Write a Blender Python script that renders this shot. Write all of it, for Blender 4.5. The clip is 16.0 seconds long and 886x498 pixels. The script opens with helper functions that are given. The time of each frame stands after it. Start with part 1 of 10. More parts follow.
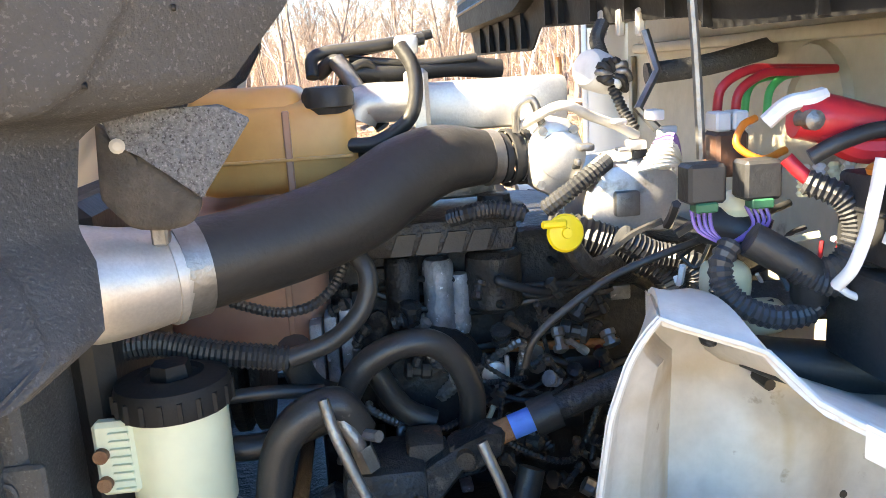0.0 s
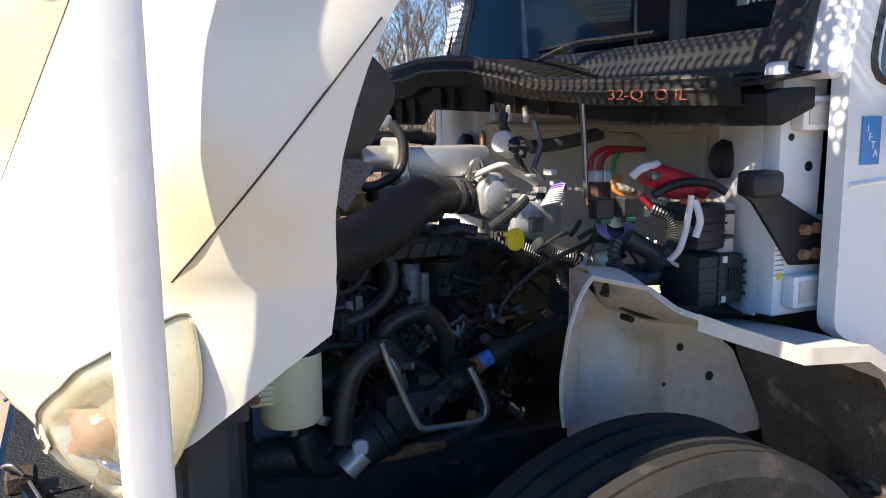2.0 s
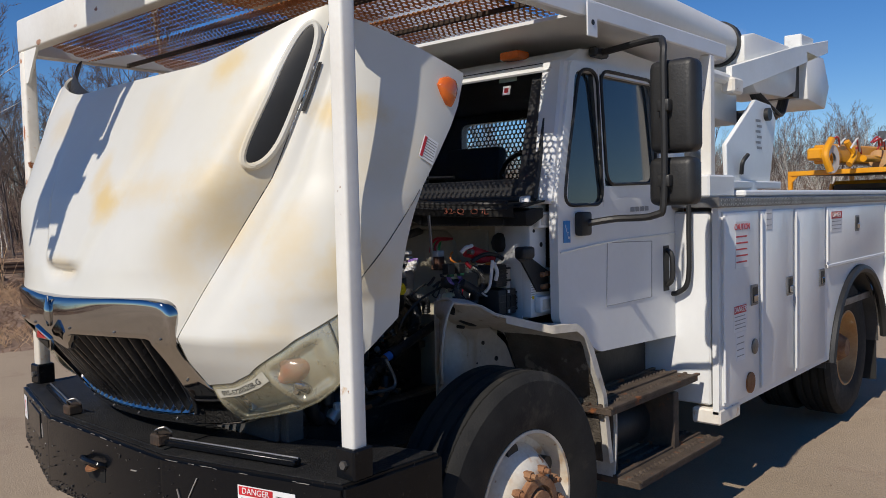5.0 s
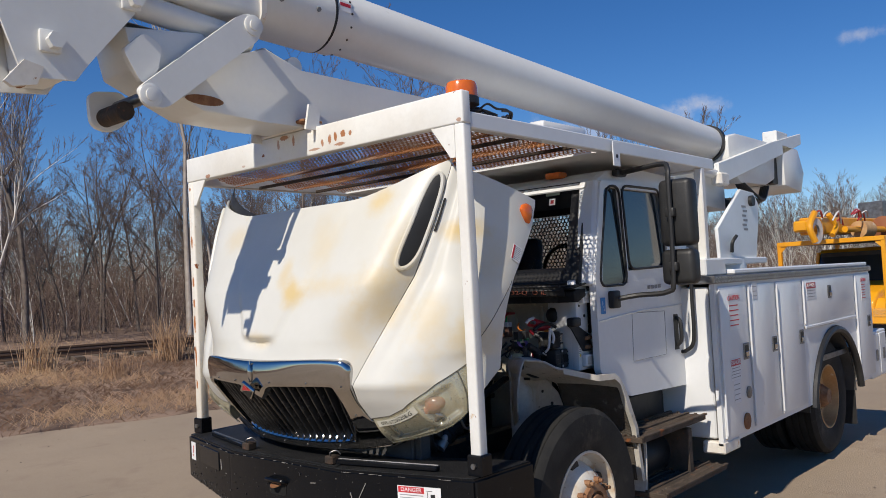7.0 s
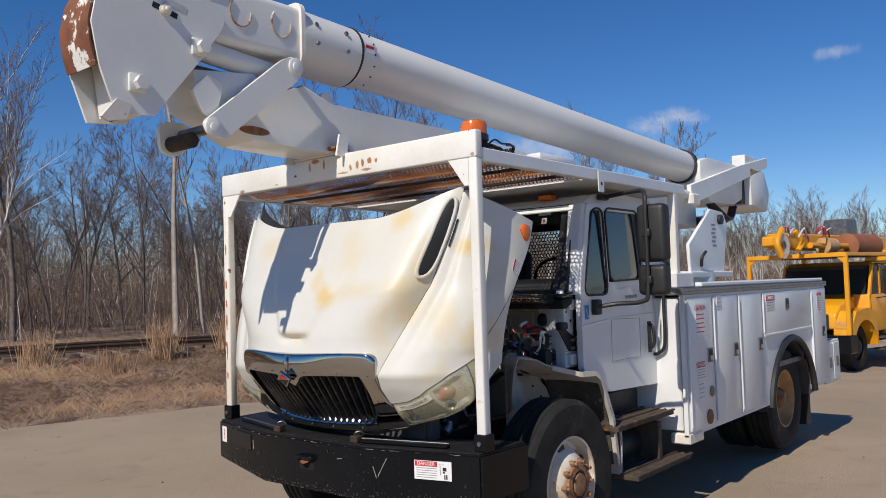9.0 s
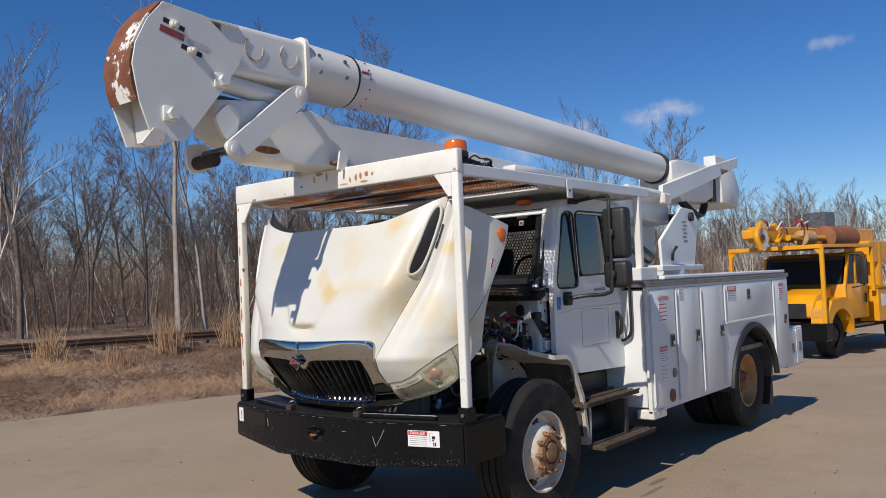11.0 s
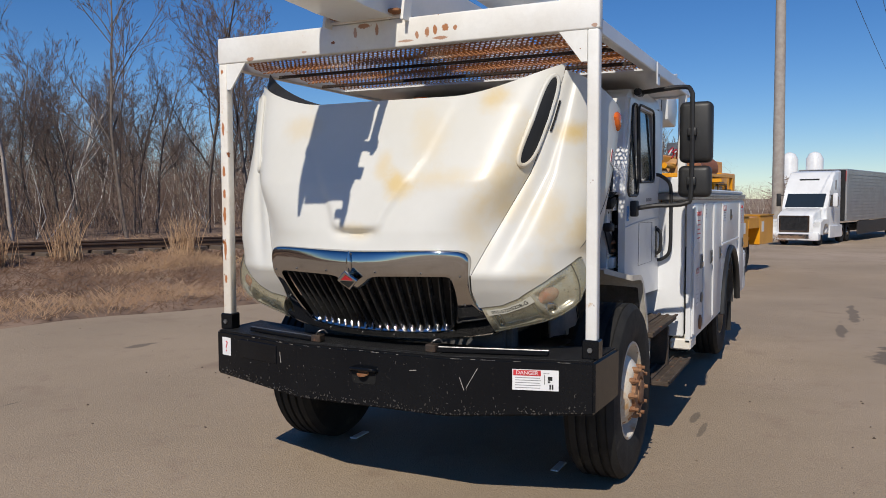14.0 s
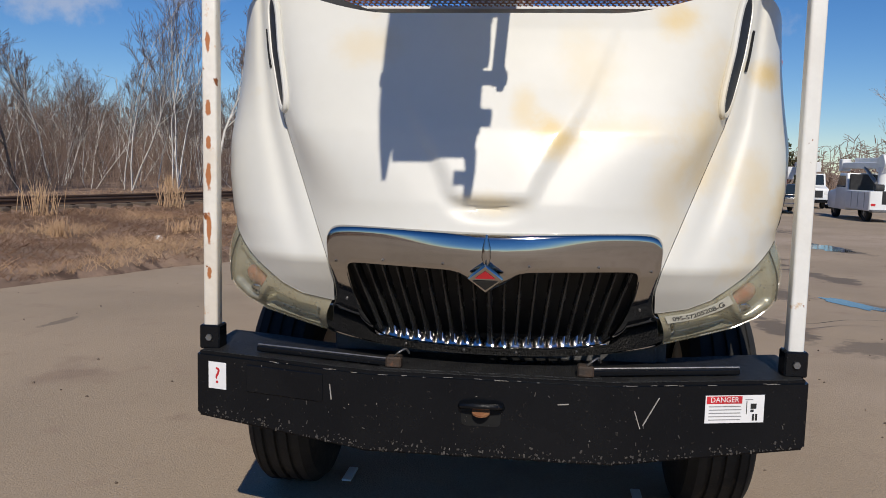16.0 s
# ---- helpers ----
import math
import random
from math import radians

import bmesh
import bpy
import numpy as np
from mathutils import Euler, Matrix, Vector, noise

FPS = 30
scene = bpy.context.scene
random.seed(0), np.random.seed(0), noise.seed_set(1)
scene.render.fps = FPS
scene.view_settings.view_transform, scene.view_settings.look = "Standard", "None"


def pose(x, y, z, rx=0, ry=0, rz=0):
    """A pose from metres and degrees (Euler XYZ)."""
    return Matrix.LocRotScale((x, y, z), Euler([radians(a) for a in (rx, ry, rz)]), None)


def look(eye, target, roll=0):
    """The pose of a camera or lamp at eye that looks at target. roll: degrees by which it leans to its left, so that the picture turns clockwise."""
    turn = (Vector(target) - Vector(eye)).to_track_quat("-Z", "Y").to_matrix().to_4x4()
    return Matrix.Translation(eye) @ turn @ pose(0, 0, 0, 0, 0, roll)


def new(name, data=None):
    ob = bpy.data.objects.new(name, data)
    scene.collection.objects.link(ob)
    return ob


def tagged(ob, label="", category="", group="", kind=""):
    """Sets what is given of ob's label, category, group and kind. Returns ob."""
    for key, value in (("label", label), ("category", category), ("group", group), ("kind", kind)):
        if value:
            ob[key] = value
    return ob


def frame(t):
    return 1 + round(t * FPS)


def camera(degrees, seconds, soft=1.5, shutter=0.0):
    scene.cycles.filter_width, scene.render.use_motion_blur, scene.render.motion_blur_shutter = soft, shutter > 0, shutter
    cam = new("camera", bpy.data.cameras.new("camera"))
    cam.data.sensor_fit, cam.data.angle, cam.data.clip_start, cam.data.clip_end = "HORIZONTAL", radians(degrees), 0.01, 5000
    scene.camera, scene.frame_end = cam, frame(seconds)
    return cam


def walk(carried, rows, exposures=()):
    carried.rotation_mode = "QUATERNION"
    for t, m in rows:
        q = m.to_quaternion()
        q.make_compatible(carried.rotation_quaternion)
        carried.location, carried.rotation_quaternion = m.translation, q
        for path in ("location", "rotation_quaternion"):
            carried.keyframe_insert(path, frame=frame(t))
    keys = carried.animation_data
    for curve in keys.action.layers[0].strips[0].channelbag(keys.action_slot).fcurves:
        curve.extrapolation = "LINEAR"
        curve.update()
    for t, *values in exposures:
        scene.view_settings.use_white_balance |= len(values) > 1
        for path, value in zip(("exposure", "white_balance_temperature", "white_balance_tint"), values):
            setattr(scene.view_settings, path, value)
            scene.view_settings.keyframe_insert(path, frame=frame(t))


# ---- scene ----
cam = camera(57.7, 16.0, soft=0.9)
PATH = [
    (0, (0.671, -1.593, 1.594), (0.848, 0.352, 1.161), -3.6),
    (0.5, (0.574, -1.746, 1.604), (0.978, 0.169, 1.193), -1.7),
    (1, (0.497, -1.932, 1.609), (1.045, -0.044, 1.244), -0.2),
    (1.5, (0.322, -2.092, 1.634), (0.936, -0.218, 1.301), -0.1),
    (2, (-0.01, -2.169, 1.646), (0.809, -0.372, 1.328), -0.7),
    (2.5, (-0.295, -2.099, 1.618), (0.77, -0.426, 1.359), -0.1),
    (3, (-0.511, -2.054, 1.649), (0.712, -0.486, 1.433), -0.5),
    (3.5, (-0.815, -2.192, 1.652), (0.575, -0.769, 1.444), -0.7),
    (4, (-1.027, -2.413, 1.686), (0.45, -1.074, 1.534), -1.0),
    (4.2, (-1.133, -2.539, 1.697), (0.352, -1.207, 1.558), -1.0),
    (6.3, (-2.421, -3.402, 1.747), (-0.917, -2.084, 1.717), -2.5),
    (6.5, (-2.555, -3.407, 1.76), (-1.041, -2.1, 1.745), -2.9),
    (7, (-2.855, -3.557, 1.785), (-1.356, -2.236, 1.868), -2.9),
    (7.5, (-3.106, -3.649, 1.823), (-1.644, -2.299, 2.023), -3.0),
    (8, (-3.343, -3.584, 1.839), (-1.896, -2.234, 2.124), -3.3),
    (8.5, (-3.444, -3.683, 1.814), (-1.96, -2.356, 2.01), -2.8),
    (9, (-3.538, -3.886, 1.802), (-2.002, -2.609, 1.897), -1.8),
    (9.2, (-3.602, -3.937, 1.803), (-2.049, -2.679, 1.875), -1.7),
    (11.3, (-4.189, -4.452, 1.809), (-2.648, -3.18, 1.899), -2.6),
    (11.5, (-4.253, -4.404, 1.809), (-2.714, -3.131, 1.912), -2.5),
    (12, (-4.364, -4.198, 1.768), (-2.812, -2.938, 1.818), -1.6),
    (12.5, (-4.262, -3.8, 1.721), (-2.669, -2.592, 1.696), -0.0),
    (13, (-4.173, -3.28, 1.694), (-2.476, -2.222, 1.658), 1.8),
    (13.5, (-4.098, -2.783, 1.713), (-2.333, -1.844, 1.653), 0.3),
    (14, (-3.907, -2.232, 1.692), (-2.109, -1.365, 1.569), -0.2),
    (14.5, (-3.791, -1.676, 1.659), (-1.914, -0.998, 1.53), 0.6),
    (15, (-3.586, -1.175, 1.668), (-1.652, -0.687, 1.517), 0.3),
    (15.5, (-3.367, -0.631, 1.655), (-1.407, -0.278, 1.47), 1.2),
    (16, (-3.13, -0.149, 1.661), (-1.153, 0.072, 1.454), 1.3),
]
walk(cam, [(t, look(eye, target, roll)) for t, eye, target, roll in PATH], exposures=((0, 3.7, 9100, 6), (0.5, 3.7, 9400, 6), (1.0, 3.35, 9100, 5), (1.5, 2.87, 8400, 7), (2.0, 1.65, 7400, 9), (2.5, 0.7, 6850, 10), (3.0, -0.1, 6650, 10), (3.5, -0.25, 6550, 10), (4.2, -0.12, 6800, 10), (6.5, 0.1, 6850, 10), (11.5, 0.07, 6850, 10), (12.5, 0.0, 6800, 10), (16.0, -0.05, 6750, 10)))

# ---- light ----
SUN_DIR = Vector((1.08, 0.15, -1.0)).normalized()
world = bpy.data.worlds.new("sky")
scene.world = world
world.use_nodes = True
wn = world.node_tree.nodes
sky = wn.new("ShaderNodeTexSky")
sky.sky_type = "NISHITA"
sky.sun_disc = False
sky.sun_elevation = math.asin(-SUN_DIR.z)
sky.sun_rotation = math.atan2(-SUN_DIR.x, -SUN_DIR.y)
sky.air_density, sky.dust_density, sky.ozone_density = 0.9, 0.0, 6.5
wn["Background"].inputs[1].default_value = 0.08
deep = wn.new("ShaderNodeHueSaturation")
deep.inputs["Saturation"].default_value, deep.inputs["Value"].default_value = 1.22, 1.15
deep.inputs["Hue"].default_value = 0.508
world.node_tree.links.new(sky.outputs[0], deep.inputs["Color"])

def clouds(colour):
    """A few small fair-weather clouds: direction, width and density."""
    nl = world.node_tree.links.new
    way = wn.new("ShaderNodeTexCoord").outputs["Generated"]
    n = wn.new("ShaderNodeTexNoise")
    n.inputs["Scale"].default_value, n.inputs["Detail"].default_value, n.inputs["Roughness"].default_value = 26.0, 6.0, 0.62
    nl(way, n.inputs["Vector"])
    for d, r, dens in (((0.97, -0.165, 0.176), 0.10, 0.6), ((0.965, -0.235, 0.165), 0.06, 0.4), ((0.975, -0.208, 0.073), 0.075, 0.5), ((0.993, -0.098, 0.063), 0.06, 0.4), ((0.772, 0.612, 0.171), 0.035, 0.4), ((0.838, 0.52, 0.170), 0.075, 0.4), ((0.891, 0.419, 0.182), 0.045, 0.4),
                       ((0.902, 0.387, 0.192), 0.038, 0.5), ((0.73, 0.543, 0.417), 0.03, 0.35), ((0.771, 0.487, 0.412), 0.022, 0.35), ((0.818, 0.415, 0.401), 0.018, 0.3), ((0.944, 0.222, 0.243), 0.03, 0.35)):
        mp = wn.new("ShaderNodeMapping")
        mp.vector_type = "TEXTURE"
        mp.inputs["Location"].default_value, mp.inputs["Scale"].default_value = d, (r, r, r * 0.42)
        nl(way, mp.inputs[0])
        ln = wn.new("ShaderNodeVectorMath")
        ln.operation = "LENGTH"
        nl(mp.outputs[0], ln.inputs[0])
        ad = wn.new("ShaderNodeMath")
        ad.operation = "MULTIPLY_ADD"
        nl(n.outputs["Fac"], ad.inputs[0])
        ad.inputs[1].default_value = 2.4
        nl(ln.outputs["Value"], ad.inputs[2])
        rg = wn.new("ShaderNodeMapRange")
        rg.interpolation_type = "SMOOTHSTEP"
        rg.inputs[1].default_value, rg.inputs[2].default_value, rg.inputs[3].default_value, rg.inputs[4].default_value = 2.1, 1.2, 0, dens
        nl(ad.outputs[0], rg.inputs[0])
        mx = wn.new("ShaderNodeMix")
        mx.data_type = "RGBA"
        nl(rg.outputs[0], mx.inputs[0])
        nl(colour, mx.inputs[6])
        mx.inputs[7].default_value = (8.2, 8.0, 8.2, 1)
        colour = mx.outputs[2]
    return colour
world.node_tree.links.new(clouds(deep.outputs[0]), wn["Background"].inputs[0])
sun = new("sun", bpy.data.lights.new("sun", "SUN"))
sun.data.energy, sun.data.angle, sun.data.color = 3.95, radians(0.53), (1.0, 0.945, 0.86)
sun.matrix_world = Matrix.Translation((-40, -6, 40)) @ SUN_DIR.to_track_quat("-Z", "Y").to_matrix().to_4x4()

# ---- materials ----
def mat(name, c1, c2=None, rough=0.5, metal=0.0, scale=2.0, fine=60.0, bump=0.08, spots=(), blots=(), blot=(0.64, 0.47, 0.19), coat=0.0, trans=0.0, emit=0.0, rvar=0.12, alpha=1.0, detail=0.25, ior=1.45):
    """Base colour varied at two scales, with optional spots: (colour, noise scale, threshold, softness, seed)."""
    m = bpy.data.materials.new(name)
    m.use_nodes = True
    nt = m.node_tree
    b = nt.nodes["Principled BSDF"]
    L = nt.links.new
    co = nt.nodes.new("ShaderNodeTexCoord").outputs["Object"]
    def noise_node(sc, det=4.0, off=0.0, rg=0.55):
        mp = nt.nodes.new("ShaderNodeMapping")
        mp.inputs["Location"].default_value = (off, off * 1.7, -off)
        L(co, mp.inputs[0])
        n = nt.nodes.new("ShaderNodeTexNoise")
        n.inputs["Scale"].default_value, n.inputs["Detail"].default_value, n.inputs["Roughness"].default_value = sc, det, rg
        L(mp.outputs[0], n.inputs["Vector"])
        return n.outputs["Fac"]
    def mix(f, a, bb):
        x = nt.nodes.new("ShaderNodeMix")
        x.data_type = "RGBA"
        for sock, v in ((x.inputs[0], f), (x.inputs[6], a), (x.inputs[7], bb)):
            if hasattr(v, "is_linked"):
                L(v, sock)
            else:
                sock.default_value = v if isinstance(v, float) else (*v, 1)
        return x.outputs[2]
    def ramp(f, lo, hi):
        r = nt.nodes.new("ShaderNodeMapRange")
        r.inputs[1].default_value, r.inputs[2].default_value = lo, hi
        L(f, r.inputs[0])
        return r.outputs[0]
    c2 = c2 or tuple(v * 0.8 for v in c1)
    col = mix(ramp(noise_node(scale), 0.35, 0.65), c1, c2)
    fn = noise_node(fine, 3.0, 3.3)
    if detail:
        col = mix(ramp(fn, 0.35, 0.75), col, mix(detail, col, tuple(v * 0.55 for v in c2)))
    for colour, sc, th, soft, seed in spots:
        col = mix(ramp(noise_node(sc, 5.0, seed, 0.6), th, th + soft), col, colour)
    if blots:
        ragged = noise_node(38.0 if max(blots[0][1]) < 0.15 else 7.0 if max(blots[0][1]) < 0.25 else 1.5, 7.0, 1.5, 0.65)
    for (cx, cy, cz), radii, strength in blots:
        mp = nt.nodes.new("ShaderNodeMapping")
        mp.vector_type = "TEXTURE"
        mp.inputs["Location"].default_value, mp.inputs["Scale"].default_value = (cx, cy, cz), radii
        L(co, mp.inputs[0])
        ln = nt.nodes.new("ShaderNodeVectorMath")
        ln.operation = "LENGTH"
        L(mp.outputs[0], ln.inputs[0])
        ad = nt.nodes.new("ShaderNodeMath")
        ad.operation = "MULTIPLY_ADD"
        L(ragged, ad.inputs[0])
        ad.inputs[1].default_value = 1.5 if max(radii) < 0.25 else 2.6
        L(ln.outputs["Value"], ad.inputs[2])
        rg = nt.nodes.new("ShaderNodeMapRange")
        rg.interpolation_type = "SMOOTHSTEP"
        rg.inputs[1].default_value, rg.inputs[2].default_value, rg.inputs[3].default_value, rg.inputs[4].default_value = (1.95, 0.75, 0, strength) if 0.15 < max(radii) < 0.25 else (1.75, 1.45, 0, strength) if max(radii) < 0.25 else (2.05, 1.78, 0, strength)
        L(ad.outputs[0], rg.inputs[0])
        col = mix(rg.outputs[0], col, blot)
    L(col, b.inputs["Base Color"])
    r = nt.nodes.new("ShaderNodeMapRange")
    r.inputs[3].default_value, r.inputs[4].default_value = max(0.02, rough - rvar), min(1, rough + rvar)
    L(noise_node(scale * 4, 5.0, 7.0), r.inputs[0])
    L(r.outputs[0], b.inputs["Roughness"])
    b.inputs["Metallic"].default_value = metal
    b.inputs["Coat Weight"].default_value = coat
    b.inputs["Coat Roughness"].default_value = 0.12
    b.inputs["Transmission Weight"].default_value = trans
    b.inputs["IOR"].default_value = ior
    b.inputs["Alpha"].default_value = alpha
    if emit:
        b.inputs["Emission Color"].default_value = (*c1, 1)
        b.inputs["Emission Strength"].default_value = emit
    if bump:
        bp = nt.nodes.new("ShaderNodeBump")
        bp.inputs["Strength"].default_value, bp.inputs["Distance"].default_value = bump, 0.01
        L(fn, bp.inputs["Height"])
        L(bp.outputs[0], b.inputs["Normal"])
    return m

RUST = (0.23, 0.075, 0.022)
M_WHITE = mat("white_paint", (0.78, 0.79, 0.79), (0.70, 0.71, 0.71), 0.34, scale=1.3, fine=25, bump=0.02, coat=0.25, detail=0.05, spots=[((0.45, 0.40, 0.33), 6, 0.70, 0.12, 1.0)])
M_HOOD = mat("hood_paint", (0.645, 0.635, 0.585), (0.60, 0.585, 0.52), 0.40, scale=0.9, fine=18, bump=0.015, coat=0.35, detail=0.04, spots=[((0.66, 0.54, 0.33), 2.1, 0.62, 0.22, 5.0), ((0.30, 0.25, 0.18), 34, 0.76, 0.03, 9.0)],
             blots=[((-0.26, -0.21, 1.765), (0.2, 0.10, 0.10), 0.85), ((-0.2, -0.45, 1.80), (0.2, 0.22, 0.07), 0.4), ((0.02, -0.66, 2.21), (0.2, 0.10, 0.09), 0.7), ((0.15, -1.04, 2.04), (0.2, 0.12, 0.07), 0.9), ((0.10, -1.10, 1.52), (0.2, 0.09, 0.16), 0.6),
                    # first three blots: yellow stain together with the hood flank's shade, in colour
                    ((-0.10, -0.74, 1.74), (0.2, 0.13, 0.24), 0.6), ((-0.03, -0.80, 1.95), (0.2, 0.10, 0.22), 0.4), ((-0.18, -0.62, 1.55), (0.2, 0.10, 0.2), 0.35), ((-0.02, -0.97, 1.60), (0.2, 0.10, 0.16), 0.45), ((-0.33, 0.01, 1.53), (0.2, 0.13, 0.05), 0.45), ((-0.06, 0.5, 2.1), (0.2, 0.16, 0.10), 0.35), ((-0.19, -0.1, 1.86), (0.2, 0.06, 0.10), 0.5), ((-0.12, -0.33, 2.02), (0.2, 0.14, 0.22), 0.3), ((0.3, -1.12, 1.86), (0.2, 0.1, 0.16), 0.4)])
M_CAGE = mat("cage_paint", (0.80, 0.80, 0.77), (0.72, 0.70, 0.65), 0.45, scale=2.0, fine=40, bump=0.05, detail=0.1, spots=[((0.60, 0.42, 0.24), 9, 0.69, 0.06, 2.0), (RUST, 11, 0.715, 0.02, 2.0)], blot=(0.36, 0.13, 0.035),
             blots=[((0.012, y, z), (0.1, w, h), k) for y, z, w, h, k in ((-0.36, 2.605, 0.022, 0.022, 0.95), (-0.30, 2.60, 0.016, 0.028, 0.95), (-0.25, 2.592, 0.018, 0.03, 0.9), (-0.42, 2.60, 0.014, 0.018, 0.9), (-0.19, 2.58, 0.012, 0.026, 0.85),
                    (-0.33, 2.555, 0.05, 0.010, 0.8), (-0.12, 2.555, 0.06, 0.008, 0.7), (0.945, 2.54, 0.03, 0.014, 0.8), (0.14, 2.66, 0.05, 0.016, 0.85), (0.06, 2.63, 0.012, 0.035, 0.8), (0.20, 2.625, 0.014, 0.03, 0.7), (-1.17, 2.54, 0.016, 0.012, 0.7), (0.55, 2.55, 0.02, 0.008, 0.5))])
M_CAGE_RUST = mat("rusty_cage_paint", (0.80, 0.78, 0.73), (0.70, 0.64, 0.55), 0.5, scale=4.0, fine=40, bump=0.08, detail=0.15, spots=[((0.58, 0.30, 0.10), 10, 0.62, 0.08, 4.0), (RUST, 14, 0.66, 0.04, 4.0)], blot=(0.40, 0.13, 0.03),
                  blots=[((0.012, 1.165, z), (0.1, 0.012, h * 0.6), 0.95) for z, h in ((2.48, 0.03), (2.13, 0.07), (1.87, 0.06), (1.73, 0.05), (1.60, 0.1), (1.38, 0.12), (1.2, 0.05))])
M_RUSTMESH = mat("rusty_expanded_metal", (0.66, 0.31, 0.12), (0.48, 0.20, 0.07), 0.75, metal=0.1, scale=6, fine=90, bump=0.3, spots=[((0.64, 0.50, 0.38), 3.0, 0.54, 0.14, 6.0)])
M_DARKRUST = mat("grimy_dark_rust", (0.03, 0.024, 0.02), (0.06, 0.036, 0.022), 0.7, scale=20, fine=120, bump=0.4, spots=[((0.14, 0.06, 0.03), 30, 0.62, 0.06, 1.0)])
M_RUST = mat("rust", (0.22, 0.085, 0.035), (0.33, 0.16, 0.07), 0.85, scale=20, fine=120, bump=0.4)
M_BUMPER = mat("black_bumper_paint", (0.0035, 0.0045, 0.0065), (0.006, 0.007, 0.009), 0.20, scale=3, fine=70, bump=0.06, spots=[((0.07, 0.065, 0.06), 22, 0.72, 0.04, 1.0), ((0.035, 0.03, 0.026), 60, 0.66, 0.05, 4.0)])
M_BUMPER.node_tree.nodes["Principled BSDF"].inputs["Specular IOR Level"].default_value = 0.28
M_DECK = mat("scuffed_black_deck", (0.008, 0.008, 0.0085), (0.016, 0.016, 0.016), 0.55, scale=14, fine=120, bump=0.8, spots=[((0.10, 0.095, 0.09), 60, 0.68, 0.05, 2.0), ((0.05, 0.045, 0.04), 12, 0.62, 0.1, 5.0)])
M_MATTBLACK = mat("unlit_slot_black", (0.004, 0.004, 0.004), (0.006, 0.006, 0.006), 0.9, scale=8, bump=0.0)
M_BLACK = mat("black_plastic", (0.016, 0.016, 0.017), (0.028, 0.028, 0.028), 0.48, scale=5, fine=90, bump=0.12)
M_RUBBER = mat("tyre_rubber", (0.017, 0.017, 0.017), (0.03, 0.029, 0.027), 0.72, scale=6, fine=110, bump=0.2, spots=[((0.10, 0.085, 0.068), 5, 0.60, 0.2, 3.0)])
M_RUBBER.node_tree.nodes["Principled BSDF"].inputs["Specular IOR Level"].default_value = 0.25
M_HOSE = mat("hose_rubber", (0.018, 0.018, 0.018), (0.035, 0.034, 0.033), 0.4, scale=8, fine=120, bump=0.1, spots=[((0.12, 0.11, 0.10), 40, 0.70, 0.05, 2.0)])
M_ENGINE = mat("dark_engine_iron", (0.014, 0.014, 0.015), (0.035, 0.033, 0.032), 0.5, metal=0.2, scale=12, fine=90, bump=0.5, spots=[((0.22, 0.20, 0.18), 70, 0.70, 0.04, 2.0), ((0.10, 0.085, 0.07), 14, 0.64, 0.06, 5.0)])
M_GREYLINER = mat("grey_liner_plastic", (0.054, 0.053, 0.053), (0.078, 0.076, 0.075), 0.66, scale=5, fine=160, bump=0.4, spots=[((0.12, 0.117, 0.115), 190, 0.58, 0.08, 1.0), ((0.06, 0.056, 0.052), 4, 0.58, 0.2, 4.0), ((0.24, 0.23, 0.21), 90, 0.72, 0.03, 6.0)])
M_ALU = mat("cast_aluminium", (0.55, 0.55, 0.54), (0.44, 0.43, 0.42), 0.42, metal=0.6, scale=9, fine=220, bump=0.07, spots=[((0.2, 0.18, 0.16), 12, 0.64, 0.1, 2.0)])
M_STEEL = mat("dull_steel", (0.30, 0.30, 0.30), (0.18, 0.17, 0.16), 0.4, metal=0.8, scale=12, fine=120, bump=0.2)
M_CHROME = mat("chrome", (0.50, 0.49, 0.475), (0.45, 0.44, 0.425), 0.06, metal=1.0, scale=6, fine=30, bump=0.006, rvar=0.02, detail=0.0)
M_WINDOW = mat("tinted_window_glass", (0.02, 0.03, 0.04), (0.02, 0.028, 0.035), 0.05, scale=3, fine=20, bump=0.0, detail=0.0, rvar=0.02, coat=0.5)
M_GLASS = mat("clear_glass", (0.85, 0.92, 0.92), (0.85, 0.92, 0.92), 0.03, scale=3, fine=20, bump=0.0, detail=0.0, trans=1.0, rvar=0.02, ior=1.12)
M_LENS = mat("hazed_headlight_lens", (0.40, 0.375, 0.26), (0.46, 0.43, 0.31), 0.14, scale=6, fine=50, bump=0.03, detail=0.1, coat=0.6, alpha=0.13)
M_REFLECTOR = mat("dulled_reflector", (0.56, 0.53, 0.41), (0.46, 0.43, 0.32), 0.30, metal=0.55, scale=9, fine=60, bump=0.05, spots=[((0.16, 0.14, 0.10), 14, 0.64, 0.12, 3.0)])
M_SIGNAL = mat("faded_signal_lens", (0.36, 0.12, 0.06), (0.32, 0.20, 0.13), 0.25, scale=22, coat=0.4)
M_AMBER = mat("amber_lens", (0.75, 0.17, 0.02), (0.62, 0.12, 0.015), 0.2, scale=8, fine=60, bump=0.05, coat=0.6)
M_RED = mat("red_plastic", (0.55, 0.03, 0.04), (0.42, 0.02, 0.03), 0.35, scale=8, fine=60, bump=0.05)
M_ORANGE = mat("orange_wire", (0.65, 0.20, 0.03), None, 0.4, scale=8, bump=0.03)
M_GREEN = mat("green_wire", (0.05, 0.45, 0.12), None, 0.4, scale=8, bump=0.03)
M_YELLOW = mat("yellow_plastic", (0.85, 0.62, 0.02), (0.8, 0.55, 0.02), 0.4, scale=8, bump=0.05, detail=0.1)
